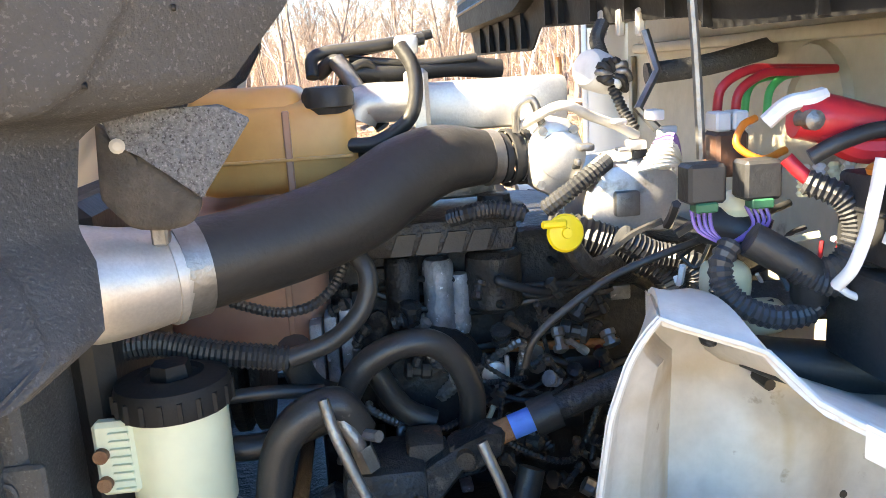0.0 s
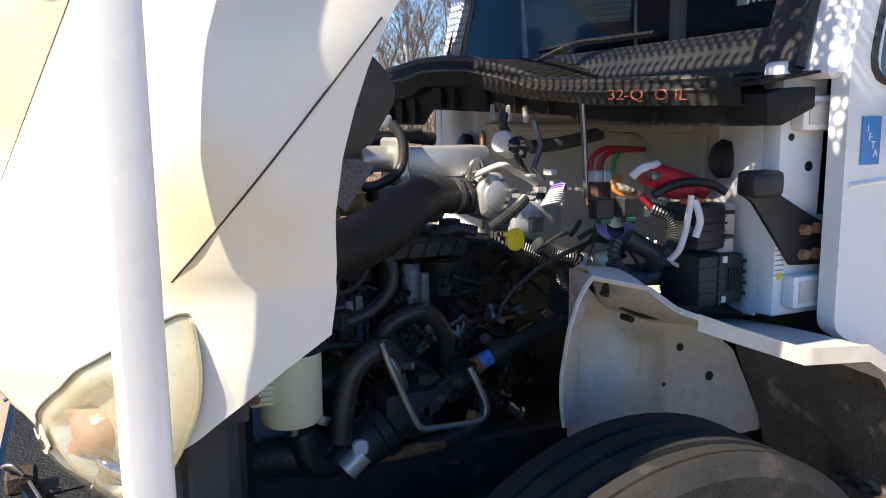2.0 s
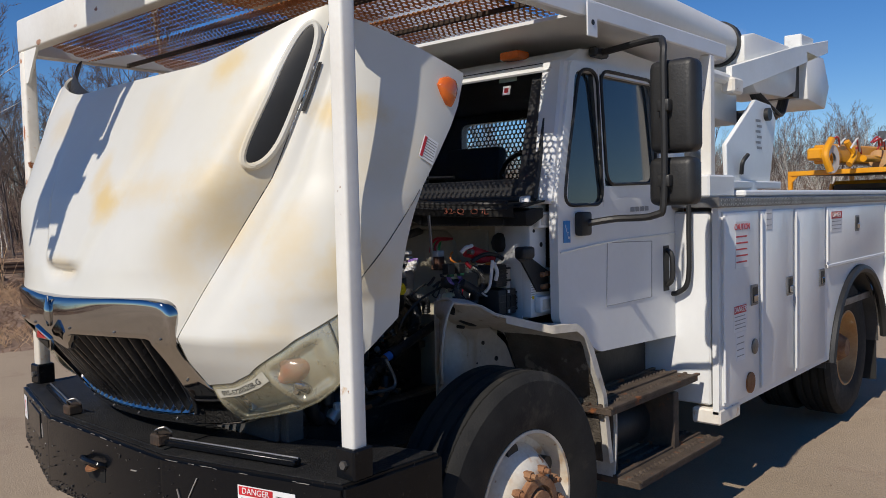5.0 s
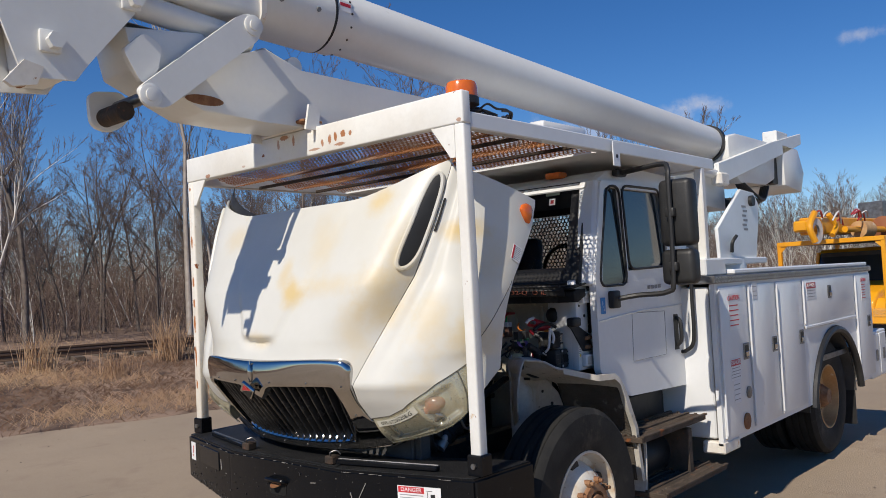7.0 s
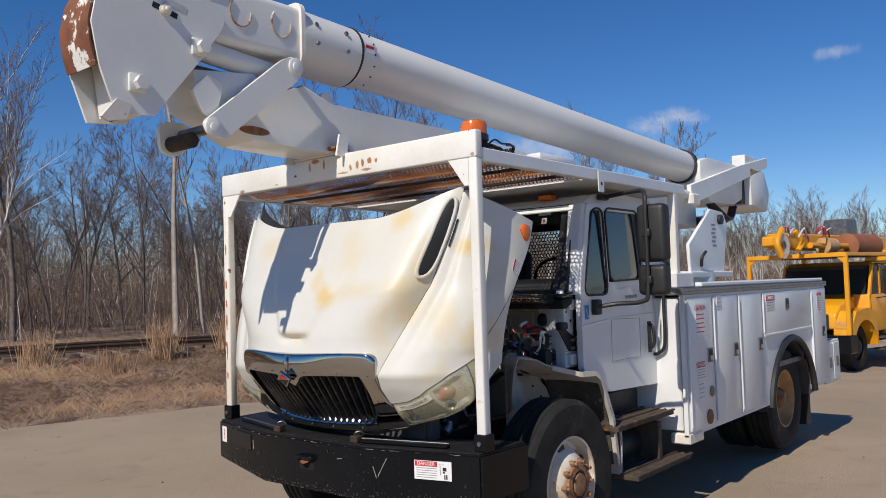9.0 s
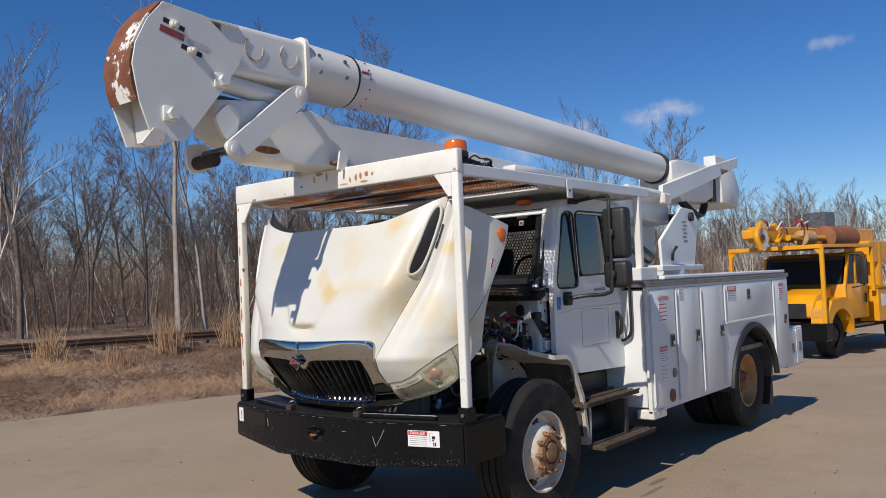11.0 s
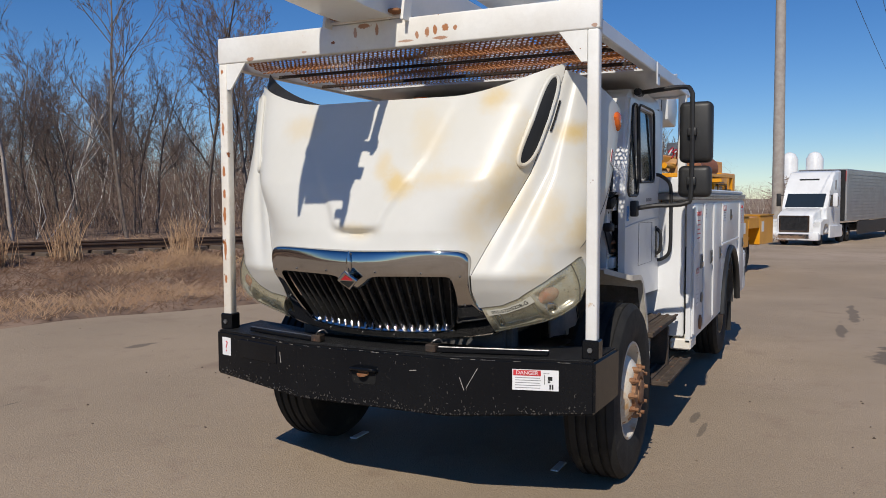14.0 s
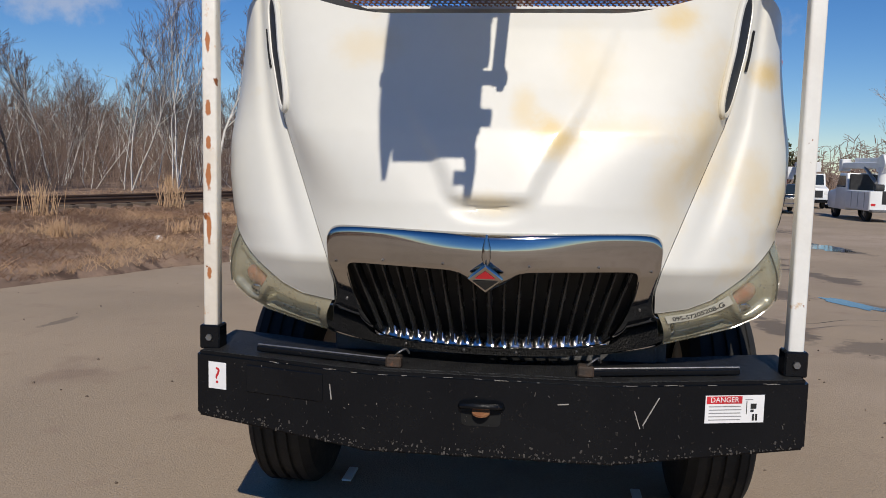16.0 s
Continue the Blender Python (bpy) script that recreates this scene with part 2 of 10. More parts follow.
M_BLUE = mat("blue_tape", (0.04, 0.16, 0.55), (0.05, 0.2, 0.6), 0.5, scale=15, bump=0.1)
M_TAG = mat("pale_green_tag", (0.45, 0.55, 0.50), None, 0.4, scale=9, bump=0.0, detail=0.05)
M_GREYLENS = mat("grey_lens_seam", (0.10, 0.095, 0.075), None, 0.4, scale=20, bump=0.0)
M_DARK = mat("dark_cab_trim", (0.025, 0.025, 0.027), (0.04, 0.04, 0.042), 0.7, scale=5, fine=80, bump=0.1)
M_COWL = mat("weathered_cowl_plastic", (0.014, 0.014, 0.0145), (0.024, 0.0235, 0.023), 0.6, scale=4, fine=70, bump=0.12)
M_COWL.node_tree.nodes["Principled BSDF"].inputs["Specular IOR Level"].default_value = 0.2
M_COOLANT = mat("amber_coolant_tank", (0.62, 0.36, 0.13), (0.50, 0.24, 0.08), 0.4, scale=2.5, fine=40, bump=0.05, detail=0.15)
M_TANKLOW = mat("pink_coolant_tank", (0.42, 0.24, 0.17), (0.33, 0.17, 0.12), 0.4, scale=2.5, fine=40, bump=0.05, detail=0.15)
M_IVORY = mat("ivory_plastic", (0.72, 0.72, 0.52), (0.62, 0.63, 0.45), 0.45, scale=3, fine=40, bump=0.04, detail=0.1)
M_FENDER = mat("fender_plastic", (0.60, 0.575, 0.53), (0.50, 0.455, 0.385), 0.5, scale=3.0, fine=40, bump=0.08, detail=0.3, spots=[((0.42, 0.36, 0.27), 5, 0.55, 0.15, 1.0), ((0.30, 0.26, 0.21), 16, 0.64, 0.06, 3.0), ((0.06, 0.05, 0.04), 8, 0.71, 0.03, 5.0)], blot=(0.40, 0.31, 0.19),
               # narrow brown blots put shade into the creases round the moulded recess
               blots=[((1.05, -0.66, 1.19), (0.12, 0.2, 0.025), 0.75), ((1.035, -0.66, 1.06), (0.014, 0.2, 0.12), 0.7), ((0.97, -0.72, 1.12), (0.03, 0.06, 0.16), 0.35), ((1.20, -0.66, 1.09), (0.012, 0.2, 0.10), 0.6), ((1.32, -0.66, 1.0), (0.2, 0.1, 0.08), 0.35)])
M_MUD = mat("caked_mud", (0.07, 0.058, 0.046), (0.13, 0.11, 0.088), 0.95, scale=6, fine=70, bump=0.9, spots=[((0.24, 0.21, 0.175), 9, 0.60, 0.06, 1.0), ((0.03, 0.026, 0.022), 5, 0.58, 0.1, 4.0)])
M_CREAM = mat("cream_firewall_paint", (0.50, 0.46, 0.37), (0.40, 0.36, 0.28), 0.5, scale=4, fine=50, bump=0.06, detail=0.2, spots=[((0.12, 0.10, 0.08), 9, 0.66, 0.1, 2.0)])
M_WIRE = mat("white_wire_wrap", (0.70, 0.70, 0.70), None, 0.5, scale=8, bump=0.05)
M_STEP = mat("rusty_step_grating", (0.05, 0.036, 0.027), (0.095, 0.07, 0.052), 0.8, scale=9, fine=120, bump=0.6, spots=[(RUST, 12, 0.6, 0.1, 1.0)])
M_HUB = mat("rusty_hub", (0.20, 0.085, 0.04), (0.36, 0.20, 0.105), 0.8, scale=14, fine=120, bump=0.5)
M_RIM = mat("white_rim_paint", (0.70, 0.66, 0.58), (0.58, 0.49, 0.37), 0.5, scale=5, fine=60, bump=0.1, detail=0.2, spots=[((0.50, 0.30, 0.14), 7, 0.56, 0.12, 3.0), ((0.26, 0.11, 0.045), 12, 0.63, 0.05, 6.0)], blot=(0.44, 0.20, 0.07), blots=[((0.96, y, 0.525), (0.24, 0.3, 0.24), 0.85) for y in (-1.16, 1.16)])
M_RIM_ORANGE = mat("rust_orange_rim", (0.60, 0.38, 0.18), (0.48, 0.25, 0.10), 0.6, scale=5, fine=60, bump=0.15, spots=[((0.66, 0.6, 0.5), 7, 0.6, 0.1, 2.0)])
M_STICKER = mat("white_sticker", (0.80, 0.80, 0.80), (0.74, 0.74, 0.74), 0.4, scale=9, bump=0.0, detail=0.05)
M_INK_RED = mat("red_ink", (0.60, 0.03, 0.04), None, 0.4, scale=9, bump=0.0, detail=0.1)
M_INK_GREY = mat("grey_ink", (0.30, 0.30, 0.30), None, 0.5, scale=9, bump=0.0, detail=0.1)
M_INK_BLACK = mat("black_ink", (0.02, 0.02, 0.02), None, 0.5, scale=9, bump=0.0, detail=0.1)
M_INK_BLUE = mat("blue_ink", (0.04, 0.25, 0.60), None, 0.4, scale=9, bump=0.0, detail=0.1)
M_MARKER = mat("orange_marker_paint", (0.36, 0.105, 0.06), None, 0.6, scale=30, bump=0.0, detail=0.1)
M_YTRUCK = mat("yellow_truck_paint", (0.80, 0.36, 0.015), (0.72, 0.30, 0.012), 0.35, scale=2, fine=30, bump=0.02, coat=0.3, detail=0.08)
M_BROWN = mat("brown_drum_paint", (0.25, 0.09, 0.04), (0.33, 0.12, 0.05), 0.6, scale=5, bump=0.1)
M_POLE = mat("weathered_pole_wood", (0.42, 0.38, 0.34), (0.33, 0.29, 0.26), 0.85, scale=4, fine=80, bump=0.3)
M_BARK = mat("grey_bark", (0.20, 0.165, 0.145), (0.12, 0.098, 0.085), 0.9, scale=6, fine=40, bump=0.4)
M_TWIG = mat("brown_twigs", (0.20, 0.15, 0.13), (0.13, 0.098, 0.085), 0.9, scale=2, fine=10, bump=0.0, detail=0.1)
M_BIRCH = mat("white_birch_bark", (0.78, 0.75, 0.70), (0.62, 0.58, 0.53), 0.8, scale=5, fine=30, bump=0.2, spots=[((0.08, 0.07, 0.06), 9, 0.62, 0.05, 2.0)])
M_GRASS = mat("dry_grass", (0.66, 0.45, 0.27), (0.48, 0.30, 0.18), 0.85, scale=0.6, fine=8, bump=0.0, detail=0.25)
M_LITTER = mat("leaf_litter", (0.30, 0.18, 0.115), (0.17, 0.098, 0.064), 0.9, scale=1.5, fine=20, bump=0.0, detail=0.3)
M_BRUSH = mat("russet_brush", (0.21, 0.145, 0.115), (0.30, 0.215, 0.17), 0.9, scale=0.8, fine=8, bump=0.0, detail=0.3)
M_PINE = mat("pine_needles", (0.062, 0.066, 0.028), (0.095, 0.086, 0.042), 0.8, scale=0.6, fine=6, bump=0.0, detail=0.4)
M_RAILSTEEL = mat("rusty_rail", (0.10, 0.06, 0.045), (0.14, 0.09, 0.06), 0.7, metal=0.3, scale=2, fine=30, bump=0.2)
M_SLEEPER = mat("old_sleeper_wood", (0.09, 0.065, 0.05), (0.13, 0.10, 0.075), 0.9, scale=5, fine=40, bump=0.4)
M_TRAILER = mat("ribbed_trailer_metal", (0.50, 0.49, 0.48), (0.43, 0.42, 0.41), 0.35, metal=0.5, scale=1, bump=0.02)

# ---- mesh helpers ----
def at(x, y, z):
    return Vector((x, y, z))

def add_box(bm, a, b, bev=0.0, seg=1):
    x0, y0, z0 = (min(p, q) for p, q in zip(a, b))
    x1, y1, z1 = (max(p, q) for p, q in zip(a, b))
    v = [bm.verts.new(p) for p in ((x0, y0, z0), (x1, y0, z0), (x1, y1, z0), (x0, y1, z0), (x0, y0, z1), (x1, y0, z1), (x1, y1, z1), (x0, y1, z1))]
    f = [bm.faces.new([v[i] for i in q]) for q in ((0, 3, 2, 1), (4, 5, 6, 7), (0, 1, 5, 4), (1, 2, 6, 5), (2, 3, 7, 6), (3, 0, 4, 7))]
    if bev:
        bmesh.ops.bevel(bm, geom=list({e for q in f for e in q.edges}), offset=bev, segments=seg, affect="EDGES", profile=0.5)
    return bm

def add_prism(bm, pts, axis, a, b, bev=0.0, seg=1):
    """A flat outline, in the two other axes in their order, drawn out along the axis from a to b."""
    def put3(p, d):
        return {"x": (d, p[0], p[1]), "y": (p[0], d, p[1]), "z": (p[0], p[1], d)}[axis]
    lo = [bm.verts.new(put3(p, a)) for p in pts]
    hi = [bm.verts.new(put3(p, b)) for p in pts]
    n = len(pts)
    f = [bm.faces.new(lo), bm.faces.new(hi[::-1])]
    f += [bm.faces.new((lo[i], hi[i], hi[(i + 1) % n], lo[(i + 1) % n])) for i in range(n)]
    if bev:
        bmesh.ops.bevel(bm, geom=list({e for q in f for e in q.edges}), offset=bev, segments=seg, affect="EDGES", profile=0.5)
    return bm

def frame_of(d):
    d = Vector(d).normalized()
    u = d.cross(Vector((0, 0, 1)) if abs(d.z) < 0.9 else Vector((1, 0, 0))).normalized()
    return d, u, d.cross(u)

def add_cyl(bm, p, q, r, r2=None, seg=14, cap=True):
    p, q = Vector(p), Vector(q)
    r2 = r if r2 is None else r2
    d, u, w = frame_of(q - p)
    ring = lambda c, rr: [bm.verts.new(c + (u * math.cos(2 * math.pi * i / seg) + w * math.sin(2 * math.pi * i / seg)) * rr) for i in range(seg)]
    a, b = ring(p, r), ring(q, r2)
    for i in range(seg):
        bm.faces.new((a[i], a[(i + 1) % seg], b[(i + 1) % seg], b[i]))
    if cap:
        bm.faces.new(a[::-1]), bm.faces.new(b)
    return bm

def add_lathe(bm, c, axis, prof, seg=32, close=True):
    """A profile of (radius, distance along the axis) turned about the axis through c."""
    c = Vector(c)
    d, u, w = frame_of(axis)
    rings = []
    for r, h in prof:
        rings.append([bm.verts.new(c + d * h + (u * math.cos(2 * math.pi * i / seg) + w * math.sin(2 * math.pi * i / seg)) * r) for i in range(seg)])
    for a, b in zip(rings, rings[1:]):
        for i in range(seg):
            bm.faces.new((a[i], a[(i + 1) % seg], b[(i + 1) % seg], b[i]))
    if close:
        bm.faces.new(rings[0][::-1]), bm.faces.new(rings[-1])
    return bm

def smooth_line(pts, sub=6):
    P = [Vector(p) for p in pts]
    if len(P) < 3:
        return P
    P = [2 * P[0] - P[1]] + P + [2 * P[-1] - P[-2]]
    out = []
    for i in range(1, len(P) - 2):
        p0, p1, p2, p3 = P[i - 1:i + 3]
        for k in range(sub):
            t = k / sub
            out.append(0.5 * (2 * p1 + (p2 - p0) * t + (2 * p0 - 5 * p1 + 4 * p2 - p3) * t * t + (3 * p1 - p0 - 3 * p2 + p3) * t ** 3))
    return out + [P[-2]]

def add_tube(bm, pts, r, seg=8, sub=6, ribs=0.0, pitch=0.012, cap=True):
    """A hose along a smooth line; r may be a list over the given points; ribs > 0 gives corrugated loom."""
    line = smooth_line(pts, sub) if sub > 1 else [Vector(p) for p in pts]
    if ribs:
        fine = []
        for a, b in zip(line, line[1:]):
            k = max(1, round((b - a).length / (pitch / 2)))
            fine += [a.lerp(b, i / k) for i in range(k)]
        line = fine + [line[-1]]
    n = len(line)
    rings, u = [], None
    for i, p in enumerate(line):
        d = (line[min(i + 1, n - 1)] - line[max(i - 1, 0)]).normalized()
        u = frame_of(d)[1] if u is None else (u - d * u.dot(d)).normalized()
        w = d.cross(u)
        s = i / max(1, n - 1) * (len(r) - 1) if isinstance(r, (list, tuple)) else 0
        rr = r if not isinstance(r, (list, tuple)) else r[int(s)] + (r[min(int(s) + 1, len(r) - 1)] - r[int(s)]) * (s - int(s))
        rr *= 1 + (ribs if i % 2 else -ribs)
        rings.append([bm.verts.new(p + (u * math.cos(2 * math.pi * k / seg) + w * math.sin(2 * math.pi * k / seg)) * rr) for k in range(seg)])
    for a, b in zip(rings, rings[1:]):
        for k in range(seg):
            bm.faces.new((a[k], a[(k + 1) % seg], b[(k + 1) % seg], b[k]))
    if cap:
        bm.faces.new(rings[0][::-1]), bm.faces.new(rings[-1])
    return bm

def add_sheet(bm, fn, nu, nv, thick=0.0, inside=None):
    """A grid of fn(s, t), s and t from 0 to 1; its thickness lies on the side towards inside, or behind the normal."""
    P = [[Vector(fn(i / nu, j / nv)) for j in range(nv + 1)] for i in range(nu + 1)]
    def normal(i, j):
        a = P[min(i + 1, nu)][j] - P[max(i - 1, 0)][j]
        b = P[i][min(j + 1, nv)] - P[i][max(j - 1, 0)]
        n = a.cross(b)
        return n.normalized() if n.length > 1e-12 else Vector((0, 0, 0))
    g = [[bm.verts.new(p) for p in row] for row in P]
    for i in range(nu):
        for j in range(nv):
            bm.faces.new((g[i][j], g[i + 1][j], g[i + 1][j + 1], g[i][j + 1]))
    if thick:
        sign = -1.0
        if inside is not None:
            sign = 1.0 if normal(nu // 2, nv // 2).dot(Vector(inside)) > 0 else -1.0
        h = [[bm.verts.new(P[i][j] + normal(i, j) * thick * sign) for j in range(nv + 1)] for i in range(nu + 1)]
        for i in range(nu):
            for j in range(nv):
                bm.faces.new((h[i][j], h[i][j + 1], h[i + 1][j + 1], h[i + 1][j]))
        for i in range(nu):
            bm.faces.new((g[i + 1][0], g[i][0], h[i][0], h[i + 1][0]))
            bm.faces.new((g[i][nv], g[i + 1][nv], h[i + 1][nv], h[i][nv]))
        for j in range(nv):
            bm.faces.new((g[0][j], g[0][j + 1], h[0][j + 1], h[0][j]))
            bm.faces.new((g[nu][j + 1], g[nu][j], h[nu][j], h[nu][j + 1]))
    return bm

def B(fn=None, *a, **k):
    bm = bmesh.new()
    return fn(bm, *a, **k) if fn else bm

BASE = {}

def thing(name, base, label, category, group="", kind=""):
    e = new(name)
    e.location = base
    e.empty_display_size = 0.2
    BASE[e.name] = Vector(base)
    return tagged(e, label, category, group, kind)

def mesh_of(name, bm, material, sharp=35):
    bmesh.ops.recalc_face_normals(bm, faces=bm.faces)
    me = bpy.data.meshes.new(name)
    bm.to_mesh(me)
    bm.free()
    me.materials.append(material)
    me.shade_smooth()
    me.set_sharp_from_angle(angle=radians(sharp))
    return me

def part(name, bm, material, parent=None, label="", sharp=35, kind=""):
    ob = new(name, mesh_of(name, bm, material, sharp))
    if parent:
        ob.parent = parent
        if parent.name in BASE:
            ob.matrix_parent_inverse = Matrix.Translation(-BASE[parent.name])
    return tagged(ob, label, kind=kind)

def lerp(a, b, t):
    return a + (b - a) * t

def table(rows, x):
    """Piecewise linear reading of ((x, value), ...)."""
    if x <= rows[0][0]:
        return rows[0][1]
    for (x0, v0), (x1, v1) in zip(rows, rows[1:]):
        if x <= x1:
            return v0 + (v1 - v0) * (x - x0) / (x1 - x0)
    return rows[-1][1]

def ease(t):
    t = min(1.0, max(0.0, t))
    return t * t * (3 - 2 * t)

# ---- ground ----
EDGE = Vector((0.968, -0.25, 0))      # along the edge of the paved lot
OUT = Vector((0.25, 0.968, 0))        # from the lot towards the railway and the wood
CORNER = Vector((0, 8.45, 0))

def bank(s, d):
    """Height of the verge d metres beyond the lot's edge."""
    h = table(((0, 0.0), (1.2, 0.07), (3, 0.22), (5, 0.42), (6.2, 0.55), (8.6, 0.55), (12, 0.5), (25, 0.62), (60, 0.9), (200, 1.2)), d)
    return h + 0.06 * ease(d / 1.5) * noise.noise(Vector((s * 0.5, d * 0.5, 0))) + 0.03 * ease(d) * noise.noise(Vector((s * 2.1, d * 2.1, 4)))

def ground_fall(x):
    """The lot is level under the truck and falls gently away behind it."""
    return table(((4, 0), (16, -0.38), (42, -0.75), (90, -1.0), (400, -1.0)), x)

def asphalt():
    m = mat("dusty_asphalt", (0.40, 0.308, 0.216), (0.33, 0.256, 0.18), 0.85, scale=0.35, fine=95, bump=0.6, detail=0.35,
            spots=[((0.42, 0.325, 0.243), 0.16, 0.52, 0.2, 2.0), ((0.27, 0.198, 0.142), 0.9, 0.60, 0.14, 6.0), ((0.30, 0.222, 0.16), 3.1, 0.58, 0.16, 8.0), ((0.50, 0.43, 0.36), 34, 0.70, 0.03, 3.0), ((0.11, 0.09, 0.075), 26, 0.73, 0.03, 5.0)], blot=(0.085, 0.07, 0.057),
            blots=[((6.05, -2.95, 0), (1.0, 0.42, 1), 0.7), ((9.7, -3.9, 0), (1.6, 0.5, 1), 0.7), ((5.0, -3.6, 0), (0.7, 0.6, 1), 0.55), ((11.0, -2.6, 0), (2.4, 0.12, 1), 0.6), ((16.2, -5.2, 0), (3.4, 1.3, 1), 0.75), ((1.9, -3.1, 0), (0.9, 0.3, 1), 0.4), ((4.4, 4.62, 0), (0.45, 0.1, 1), 0.5), ((3.0, 5.0, 0), (0.5, 0.14, 1), 0.6), ((2.5, -1.32, 0), (0.34, 0.05, 1), 0.6), ((2.15, -1.42, 0), (0.28, 0.035, 1), 0.55), ((20.5, -8.6, 0), (2.5, 1.0, 1), 0.7), ((7.5, -4.9, 0), (1.6, 0.35, 1), 0.5), ((12.5, -5.6, 0), (2.2, 0.5, 1), 0.7), ((4.2, -4.9, 0), (1.1, 0.7, 1), 0.6), ((2.6, -5.2, 0), (0.9, 0.5, 1), 0.6), ((8.6, -2.4, 0), (1.4, 0.1, 1), 0.6), ((26, -6.5, 0), (4.0, 1.0, 1), 0.7), ((30, -9.5, 0), (5.0, 1.2, 1), 0.7), ((14, -8.5, 0), (3.0, 0.9, 1), 0.7), ((0.5, 3.9, 0), (0.3, 0.06, 1), 0.6), ((-1.6, 2.6, 0), (0.25, 0.05, 1), 0.5)])
    return m

def make_ground():
    bm = B()
    xs = [-900, -60, -20, -8, 0, 4, 16, 42, 90, 200, 900, 4000]
    ys = [-4000, -900, -200, -60, -20, -6, 0, 6, 12, 30, 200, 4000]
    g = [[bm.verts.new((x, y, ground_fall(x))) for y in ys] for x in xs]
    for i in range(len(xs) - 1):
        for j in range(len(ys) - 1):
            bm.faces.new((g[i][j], g[i + 1][j], g[i + 1][j + 1], g[i][j + 1]))
    tagged(part("ground", bm, asphalt()), "dusty grey-brown asphalt lot with stains and cracks", "ground", kind="structure")
    soil = mat("leaf_litter_soil", (0.16, 0.105, 0.073), (0.34, 0.23, 0.16), 0.95, scale=0.7, fine=24, bump=0.6, detail=0.5,
               spots=[((0.32, 0.225, 0.14), 0.35, 0.60, 0.12, 4.0), ((0.085, 0.052, 0.036), 1.6, 0.54, 0.1, 8.0), ((0.10, 0.06, 0.04), 7.0, 0.58, 0.06, 2.0)])
    bm = B()
    ds = [0, 0.25, 0.5, 0.8, 1.2, 1.7, 2.3, 3, 3.8, 4.6, 5.4, 6.2, 7, 7.8, 8.6, 10, 12, 15, 20, 28, 40, 70, 150]
    ss = [-60 + 0.8 * i for i in range(170)] + [90, 120, 170]
    rows = []
    for s in ss:
        row = []
        for k, d in enumerate(ds):
            wob = 0.22 * noise.noise(Vector((s * 0.45, 3, 0))) + 0.1 * noise.noise(Vector((s * 1.7, 7, 0))) if k < 4 else 0
            p = CORNER + EDGE * s + OUT * (d + wob)
            paved = 0.34 * max(0.0, s - 20)
            rise = ease((d - paved) / 2.5) if paved else 1.0
            high = 0.006 + bank(s, d) + 0.35 * ground_fall(p.x) - (0.02 - 0.65 * ground_fall(p.x) if k == 0 else 0)
            row.append(bm.verts.new((p.x, p.y, lerp(ground_fall(p.x) - 0.04, high, rise))))
        rows.append(row)
    for a, b in zip(rows, rows[1:]):
        for k in range(len(ds) - 1):
            bm.faces.new((a[k], b[k], b[k + 1], a[k + 1]))
    tagged(part("verge", bm, soil, sharp=80), "verge of brown leaf litter beside the lot", "verge", kind="structure")

make_ground()

# ---- bucket truck: large forms ----
truck = thing("bucket_truck", (3.0, 0, 0), "white bucket truck with tilted hood and lowered boom on asphalt", "truck")

def rounded(pts, r, n=4):
    """An outline with its corners rounded, n + 1 points a corner."""
    out = []
    P = [Vector(p) for p in pts]
    for i, p in enumerate(P):
        a, b = (P[i - 1] - p), (P[(i + 1) % len(P)] - p)
        k = min(r, 0.45 * a.length, 0.45 * b.length)
        s, e = p + a.normalized() * k, p + b.normalized() * k
        for j in range(n + 1):
            t = j / n
            out.append(tuple((1 - t) ** 2 * s + 2 * t * (1 - t) * p + t * t * e))
    return out

def add_ring(bm, outer, inner, axis, a, b):
    """A plate with one hole; both outlines have the same count of points."""
    def put3(p, d):
        return {"x": (d, p[0], p[1]), "y": (p[0], d, p[1]), "z": (p[0], p[1], d)}[axis]
    n = len(outer)
    vo = [[bm.verts.new(put3(p, d)) for p in outer] for d in (a, b)]
    vi = [[bm.verts.new(put3(p, d)) for p in inner] for d in (a, b)]
    for i in range(n):
        j = (i + 1) % n
        bm.faces.new((vo[0][i], vo[0][j], vi[0][j], vi[0][i]))
        bm.faces.new((vo[1][j], vo[1][i], vi[1][i], vi[1][j]))
        bm.faces.new((vo[0][j], vo[0][i], vo[1][i], vo[1][j]))
        bm.faces.new((vi[0][i], vi[0][j], vi[1][j], vi[1][i]))
    return bm

# bumper
def bumper():
    outline = [(0.40, -1.215), (-0.04, -1.20), (-0.225, -0.46), (-0.225, 0.46), (-0.04, 1.20), (0.40, 1.215), (0.34, 1.0), (0.10, 0.42), (0.10, -0.42), (0.34, -1.0)]
    bm = B()
    top = [bm.verts.new((x, y, 0.885)) for x, y in outline]
    low = [bm.verts.new((x, y, 0.572 + 0.045 * max(0.0, (abs(y) - 0.46) / 0.75))) for x, y in outline]
    n = len(outline)
    f = [bm.faces.new(top), bm.faces.new(low[::-1])] + [bm.faces.new((top[i], low[i], low[(i + 1) % n], top[(i + 1) % n])) for i in range(n)]
    bmesh.ops.bevel(bm, geom=list({e for q in f for e in q.edges}), offset=0.012, segments=4, affect="EDGES")
    return part("bumper", bm, M_BUMPER, truck, "black painted steel bumper with scratches")

bump = bumper()

